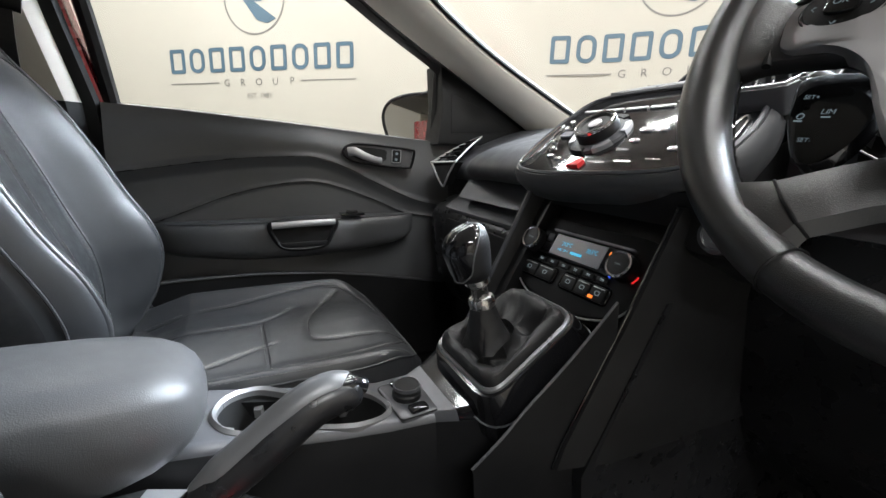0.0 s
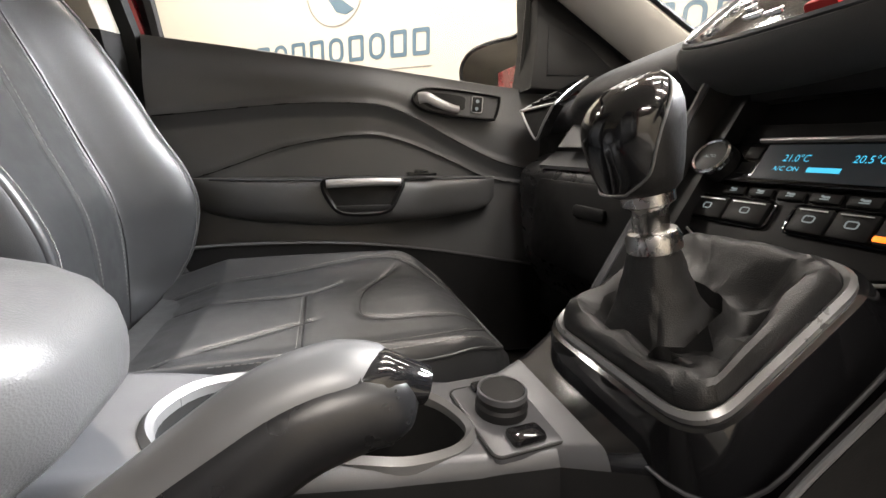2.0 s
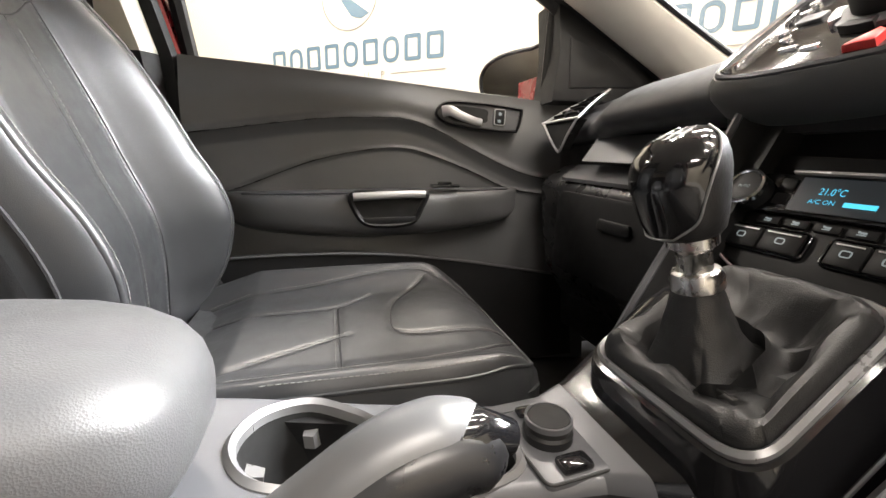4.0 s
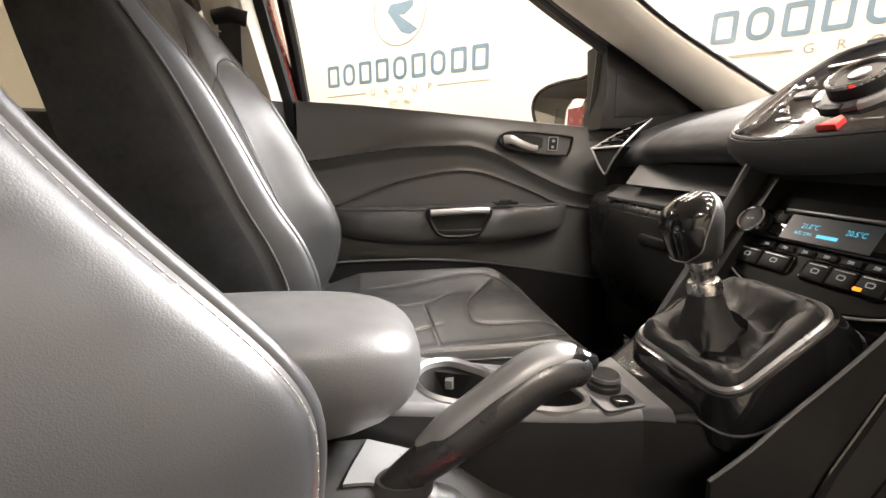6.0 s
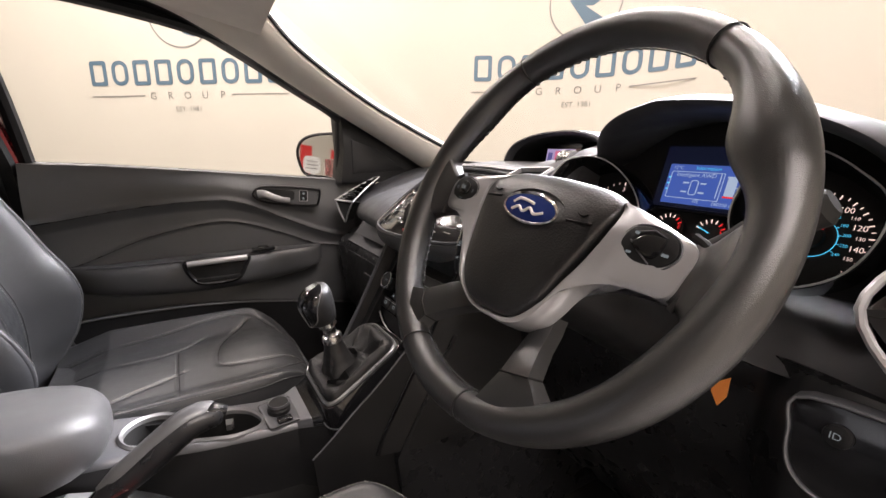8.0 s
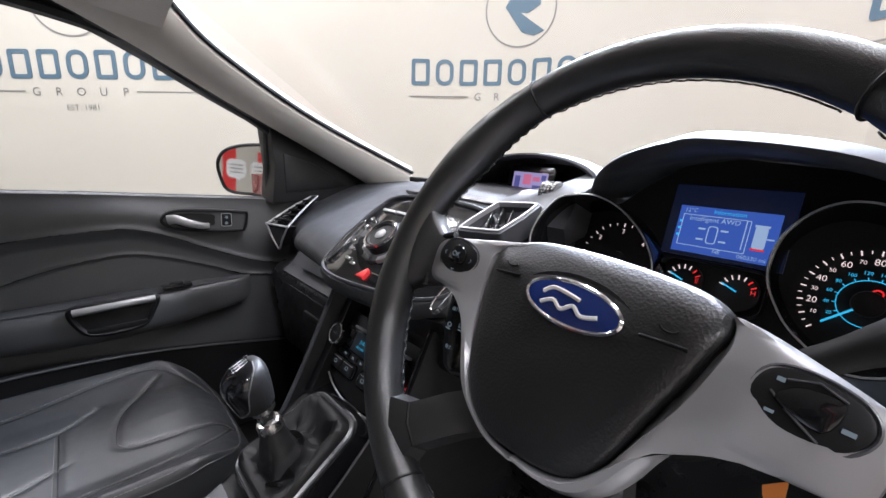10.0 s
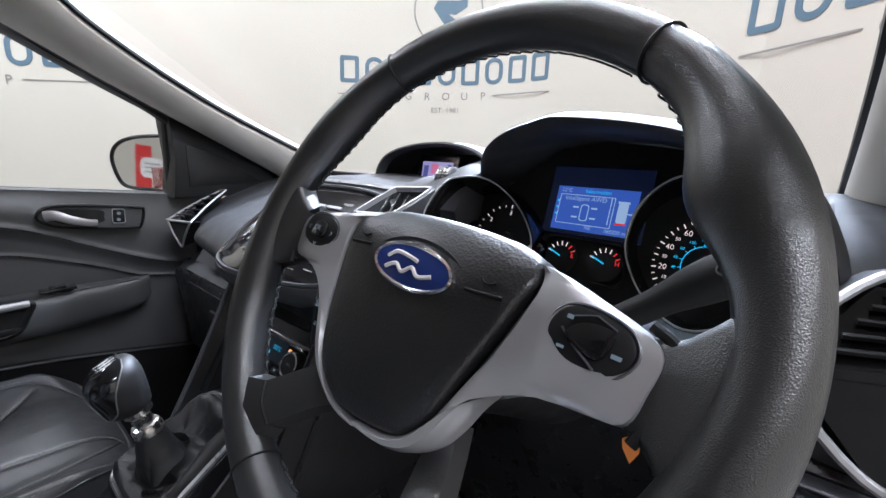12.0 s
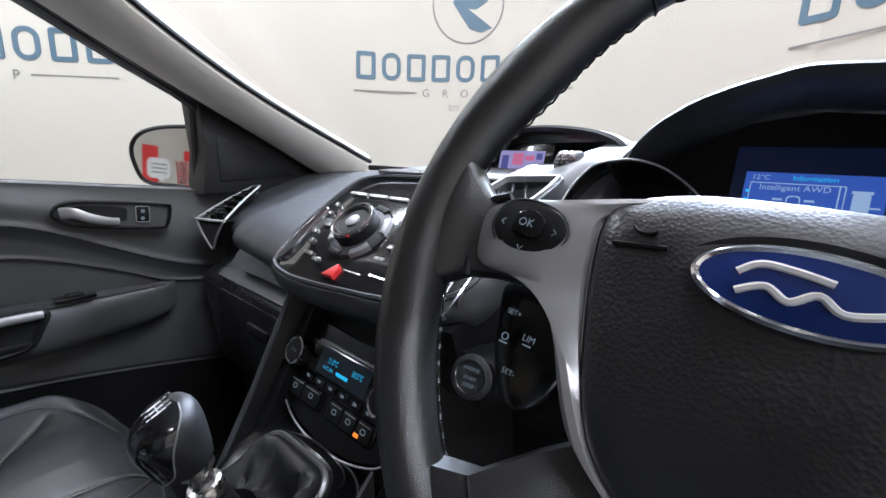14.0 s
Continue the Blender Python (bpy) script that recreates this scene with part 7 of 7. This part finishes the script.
def build_seat(side, dx, label):
    """A leather bucket seat: side +1 for the passenger, -1 for the driver."""
    y0 = 0.405 * side
    seat = thing("car_seat", (-0.25, y0, 0.42), label, "car seat", "front seats")

    def w(b):
        # b runs from the seat's middle, positive away from the console
        return y0 + side * b
    cush_lines = [curve_ab([(-0.44, 0.150), (-0.29, 0.158), (-0.12, 0.190), (-0.03, 0.180), (0.03, 0.12)], 4), curve_ab([(-0.44, -0.140), (-0.30, -0.160), (-0.10, -0.155), (0.0, -0.135), (0.04, -0.10)], 4), [(-0.22, -0.155), (-0.22, 0.07)], curve_ab([(-0.05, 0.165), (-0.12, 0.075), (-0.14, -0.005), (-0.13, -0.055), (-0.06, -0.075), (0.02, -0.08), (0.045, -0.11)], 4), curve_ab([(-0.44, -0.125), (-0.37, -0.120), (-0.21, -0.045)], 4), curve_ab([(-0.44, 0.07), (-0.30, 0.06), (-0.22, 0.07), (-0.16, 0.12)], 4)]

    def ctop(a, b):
        z = (0.661 if side > 0 else 0.684) + 0.006 * math.cos((a + 0.2) * 5)
        e = abs(b) / 0.235
        z += (0.040 * max(0, (e - 0.50) / 0.42) ** 1.6 if e < 0.92 else 0.040) * (1 - smooth((a + 0.05) / 0.10))
        if e > 0.86:
            z -= 0.060 * ((e - 0.86) / 0.14) ** 2.2
        if a > -0.03:
            z -= 0.055 * ((a + 0.03) / 0.095) ** 2.4
        if a < -0.36:
            z -= 0.03 * ((-0.36 - a) / 0.1)
        z += 0.010 * math.exp(-((a + 0.05) / 0.06) ** 2) * (1 - min(1, e))
        return z

    def cush(a, b):
        k = math.sqrt(1 - (max(0.0, a + 0.06) / 0.145) ** 2)
        return V(a + dx, w(b * k), ctop(a, b) - 0.0026 * seam_dip(a, b, cush_lines, 0.0065))
    us = steps(-0.46, 0.062, 110)
    vs = steps(-0.235, 0.235, 110)
    base = part("cushion", sheet(cush, us, vs, (0, 0, -0.07)), LEATHER, seat, "black leather seat cushion with stitched panels")
    skirt = [[V(x + dx, w(b * h), z) for b, z in ((-1, z0), (-1.01, z1), (1.01, z1), (1, z0))] for x, h, z0, z1 in ((-0.46, 0.232, 0.45, 0.645), (-0.1, 0.232, 0.45, 0.652), (-0.03, 0.226, 0.46, 0.650), (0.01, 0.201, 0.48, 0.640), (0.035, 0.172, 0.50, 0.628), (0.052, 0.140, 0.53, 0.610))]
    part("cushion_skirt", loft(skirt), LEATHER, seat, "black leather cushion sides")
    part("piping", tube([cush(a, b) + V(0, 0, 0.001) for a, b in curve_ab([(-0.44, -0.222), (-0.2, -0.224), (-0.04, -0.222), (0.03, -0.200), (0.05, -0.12), (0.053, 0.0), (0.05, 0.12), (0.03, 0.200), (-0.04, 0.222), (-0.2, 0.224), (-0.44, 0.222)], 6)], 0.0024, 6), LEATHER, base)
    off = lambda line, d: [(a, b + d) for a, b in line]
    for k, line in enumerate(cush_lines):
        if k in (2,):
            st = [(a - 0.006, b) for a, b in line]
        else:
            st = off(line, 0.006)
        part("stitching", stitches(lambda a, b: cush(a, b) + V(0, 0, 0.0006), st), THREAD, base, "pale stitching")
        part("seam", tube([cush(a, b) + V(0, 0, 0.0002) for a, b in line], 0.0011, 6), HARD, base)
    part("side_stitching", stitches(lambda a, b: cush(a, b) + V(0, 0, 0.0008), curve_ab([(-0.30, -0.216), (-0.10, -0.217), (0.0, -0.208), (0.036, -0.185)], 6)), THREAD, base, "pale stitching")

    # backrest
    def half(z):
        return glide(z, [(0.60, 0.222), (0.75, 0.238), (0.95, 0.240), (1.05, 0.232), (1.15, 0.226), (1.22, 0.214), (1.27, 0.190), (1.29, 0.172)])

    def shape(e):
        # how much of the bolster stands forward at a share e of the half width
        if e < 0.52:
            return 0.0
        if e < 0.90:
            k = (e - 0.52) / 0.38
            return k * k * (3 - 2 * k)
        return 1.0 - 0.55 * ((e - 0.90) / 0.10) ** 2
    back_lines = [[(0.585 * s * half(z), z) for z in steps(0.62, 1.12, 12)] for s in (-1, 1)] + [curve_ab([(-0.135, 1.12), (-0.07, 1.085), (0.0, 1.078), (0.07, 1.085), (0.135, 1.12)], 4), curve_ab([(-0.075, 1.26), (-0.060, 1.17), (-0.02, 1.125), (0.02, 1.125), (0.060, 1.17), (0.075, 1.26)], 4), [(-0.060, 0.62), (-0.055, 1.08)], [(0.060, 0.62), (0.055, 1.08)]] + [curve_ab([(0.135 * s, 1.12), (0.150 * s, 1.146), (0.172 * s, 1.158), (0.190 * s, 1.150), (0.203 * s, 1.125)], 4) for s in (-1, 1)] + [[(0.885 * s * half(z), z) for z in steps(0.66, 1.24, 14)] for s in (-1, 1)]

    def front(b, z):
        hw = half(z)
        e = min(1.0, abs(b) / hw)
        x = lerp(glide(z, MIDDLE), glide(z, EDGE), shape(e))
        if z > 1.22:
            x -= 0.05 * ((z - 1.22) / 0.075) ** 2
        x -= 0.0028 * seam_dip(b, z, back_lines, 0.006)
        if side < 0:
            x += 0.034 * shape(e) * math.exp(-((z - 0.89) / 0.07) ** 2)
        return V(x + dx, w(b), z)
    zs = steps(0.60, 1.295, 130)
    fs = steps(-1, 1, 110)
    bm = bmesh.new()
    rows = []
    for z in zs:
        hw = half(z)
        ring_ = [bm.verts.new(front(t * hw, z)) for t in fs]
        xe, xr = glide(z, EDGE) + dx - 0.012, glide(z, REAR) + dx
        for t in steps(0, 1, 4)[1:]:
            ring_.append(bm.verts.new(V(lerp(xe, xr + 0.02, t), w(hw * (1.012 - 0.02 * t)), z)))
        for t in steps(1, -1, 8)[1:-1]:
            ring_.append(bm.verts.new(V(xr - 0.012 * (1 - t * t), w(hw * t), z)))
        for t in steps(1, 0, 4)[:-1]:
            ring_.append(bm.verts.new(V(lerp(xe, xr + 0.02, t), w(-hw * (1.012 - 0.02 * t)), z)))
        rows.append(ring_)
    nf = len(fs)
    side_faces = []
    for a, b in zip(rows, rows[1:]):
        m = len(a)
        for i in range(m):
            j = (i + 1) % m
            fc = bm.faces.new((a[i], a[j], b[j], b[i]))
            if i >= nf - 1 and i < m:
                side_faces.append(fc)
    bm.faces.new(rows[0][::-1])
    bm.faces.new(rows[-1])
    for fc in side_faces:
        fc.material_index = 1
    bmesh.ops.recalc_face_normals(bm, faces=bm.faces)
    back = part("backrest", bm, LEATHER, seat, "black leather backrest with side bolsters and a dark cloth rear")
    back.data.materials.append(CLOTH)
    for s in (-1, 1):
        edge = [front(s * half(z) * 0.985, z) + V(0.002, 0, 0) for z in steps(0.64, 1.27, 40)]
        part("bolster_piping", tube(edge, 0.0020, 6), CLOTH, back)
        part("welt", tube([front(s * half(z) * 0.905, z) - V(0.0030, 0, 0) for z in steps(0.64, 1.24, 60)], 0.0048, 10), LEATHER, back)
        part("stitching", stitches(lambda b, z: front(b, z) + V(0.0016, -side * s * 0.0006, 0), [(s * half(z) * 0.866, z) for z in steps(0.66, 1.22, 60)], 0.0050), THREAD, back, "pale stitching")
        part("stitching", stitches(lambda b, z: front(b, z) + V(0.0008, 0, 0.0), [(s * (0.585 * half(z) - 0.006), z) for z in steps(0.66, 1.10, 30)], 0.0065), THREAD, back, "pale stitching")
        part("stitching", stitches(lambda b, z: front(b, z) + V(0.0008, 0, 0.0), [(s * 0.064, z) for z in steps(0.64, 1.07, 30)], 0.0065), THREAD, back, "pale stitching")
    for line in back_lines[:-2]:
        part("seam", tube([front(b, z) + V(0.0002, 0, 0) for b, z in line], 0.0011, 6), HARD, back)
    # headrest on two posts
    hr = part("headrest", loft([[V(-0.705 + dx + 0.052 * k * math.cos(t) - 0.04 * (z - 1.36), w(0.145 * kk * math.copysign(abs(math.sin(t)) ** 0.55, math.sin(t))), z) for t in [2 * math.pi * i / 36 for i in range(36)]] for z, k, kk in ((1.320, 0.55, 0.80), (1.328, 0.82, 0.92), (1.35, 1.0, 1.0), (1.42, 1.05, 1.0), (1.47, 0.9, 0.93), (1.495, 0.6, 0.78), (1.502, 0.2, 0.5))]), LEATHER, seat, "black leather headrest")
    for s in (-1, 1):
        part("post", tube([V(-0.70 + dx, w(0.055 * s), 1.27), V(-0.705 + dx, w(0.055 * s), 1.34)], 0.0065, 10), CHROME, hr, "bright headrest post")
        part("post_sleeve", lathe(Frame3((-0.70 + dx, w(0.055 * s), 1.283), (1, 0, 0), (0, 1, 0)), [(0.014, 0), (0.013, 0.012), (0.008, 0.014)], 16), HARD, hr)
    # recliner cover and frame
    part("hinge_cover", plate(Frame3((-0.47 + dx, w(0.232 if side > 0 else -0.232), 0.60), (1, 0, 0), (0, 0, 1)), outline2([(-0.09, -0.06), (-0.06, 0.06), (0.02, 0.085), (0.05, 0.03), (0.10, -0.02), (0.10, -0.07)], 4), -0.012, 0.012, 0.005), HARD, seat, "black hinge cover")
    for s in (-1, 1):
        part("rail", box(Frame3((-0.2 + dx, w(0.17 * s), 0.43), (1, 0, 0), (0, 1, 0)), -0.26, 0.22, -0.02, 0.02, -0.03, 0.03, 0.005), HARD, seat)


def build_belts():
    b = thing("seat_belt", (-0.60, 0.70, 1.05), "black seat belt hanging from its pillar mount", "seat belt")
    part("slider", plate(Frame3((-0.62, 0.700, 1.31), (1, 0, 0), (0, 0.06, 1)), rounded(0.05, 0.16, 0.01), -0.002, 0.008, 0.004), BEIGE, b, "pale height slider")
    part("mount", tube([V(-0.645, 0.69, 1.262), V(-0.61, 0.682, 1.268), V(-0.578, 0.69, 1.262)], 0.016, 12, flat=0.7, up=(0, 1, 0)), HARD, b, "black belt mount")
    web = [V(-0.612, 0.683, 1.262), V(-0.618, 0.69, 1.20), V(-0.622, 0.70, 1.12), V(-0.625, 0.715, 0.95), V(-0.625, 0.73, 0.60)]
    part("webbing", loft([[p + V(-0.023, 0.002, 0), p + V(0.023, -0.002, 0), p + V(0.023, 0.0, 0), p + V(-0.023, 0.004, 0)] for p in curve(web, 6)]), CLOTH, b, "black belt webbing")
    k = thing("belt_buckle", (-0.29, -0.13, 0.62), "black belt buckle with a red release button", "belt buckle")
    fb = Frame3((-0.292, -0.128, 0.704), (0.96, 0.05, -0.10), (0.30, -0.05, 0.95))
    part("casing", box(fb, -0.028, 0.028, -0.10, 0.028, -0.012, 0.012, 0.005), HARD, k, "black casing")
    part("release_button", box(fb, -0.024, 0.024, 0.012, 0.036, -0.0095, 0.0095, 0.003), RED_PLASTIC, k, "red release button")
    part("strap", box(fb, -0.018, 0.018, -0.26, -0.095, -0.003, 0.003, 0.001), CLOTH, k)


def build_red_board():
    a0 = nearest_s(-7.2, 1.15) + 0.1
    b = thing("red_board", on_wall(a0, 0.7, 0.02), "red notice board with pale speech bubbles", "notice board")
    part("board", wall_shape(rounded(1.05, 1.1, 0.01, 2), a0, 1.55, 0.02), RED_PLASTIC, b, "red board")
    for x in (-0.26, 0.26):
        part("bubble", wall_shape(rounded(0.40, 0.34, 0.10, 5, x, 0.15) , a0, 1.58, 0.024), WHITE, b, "pale speech bubble")
        part("bubble_tail", wall_shape([(x - 0.08, 0.0), (x + 0.06, 0.0), (x - 0.06, -0.08)][::-1], a0, 1.58, 0.0235), WHITE, b)
        for i in range(3):
            part("print_bar", wall_shape([(x - 0.13, 0.23 - 0.07 * i), (x - 0.13, 0.21 - 0.07 * i), (x + 0.13, 0.21 - 0.07 * i), (x + 0.13, 0.23 - 0.07 * i)], a0, 1.58, 0.026), INK_LINE, b)
    part("foot_bar", wall_shape([(-0.4, -0.40), (0.4, -0.40), (0.4, -0.34), (-0.4, -0.34)], a0, 1.58, 0.024), WHITE, b)


build_climate()
build_console()
build_cup_holder()
build_drive_switch()
build_gear_lever()
build_handbrake()
build_armrest()
build_wheel()
build_seat(1, 0.0, "black leather passenger seat with pale stitching")
build_seat(-1, 0.030, "black leather driver's seat with pale stitching")
build_belts()
build_red_board()
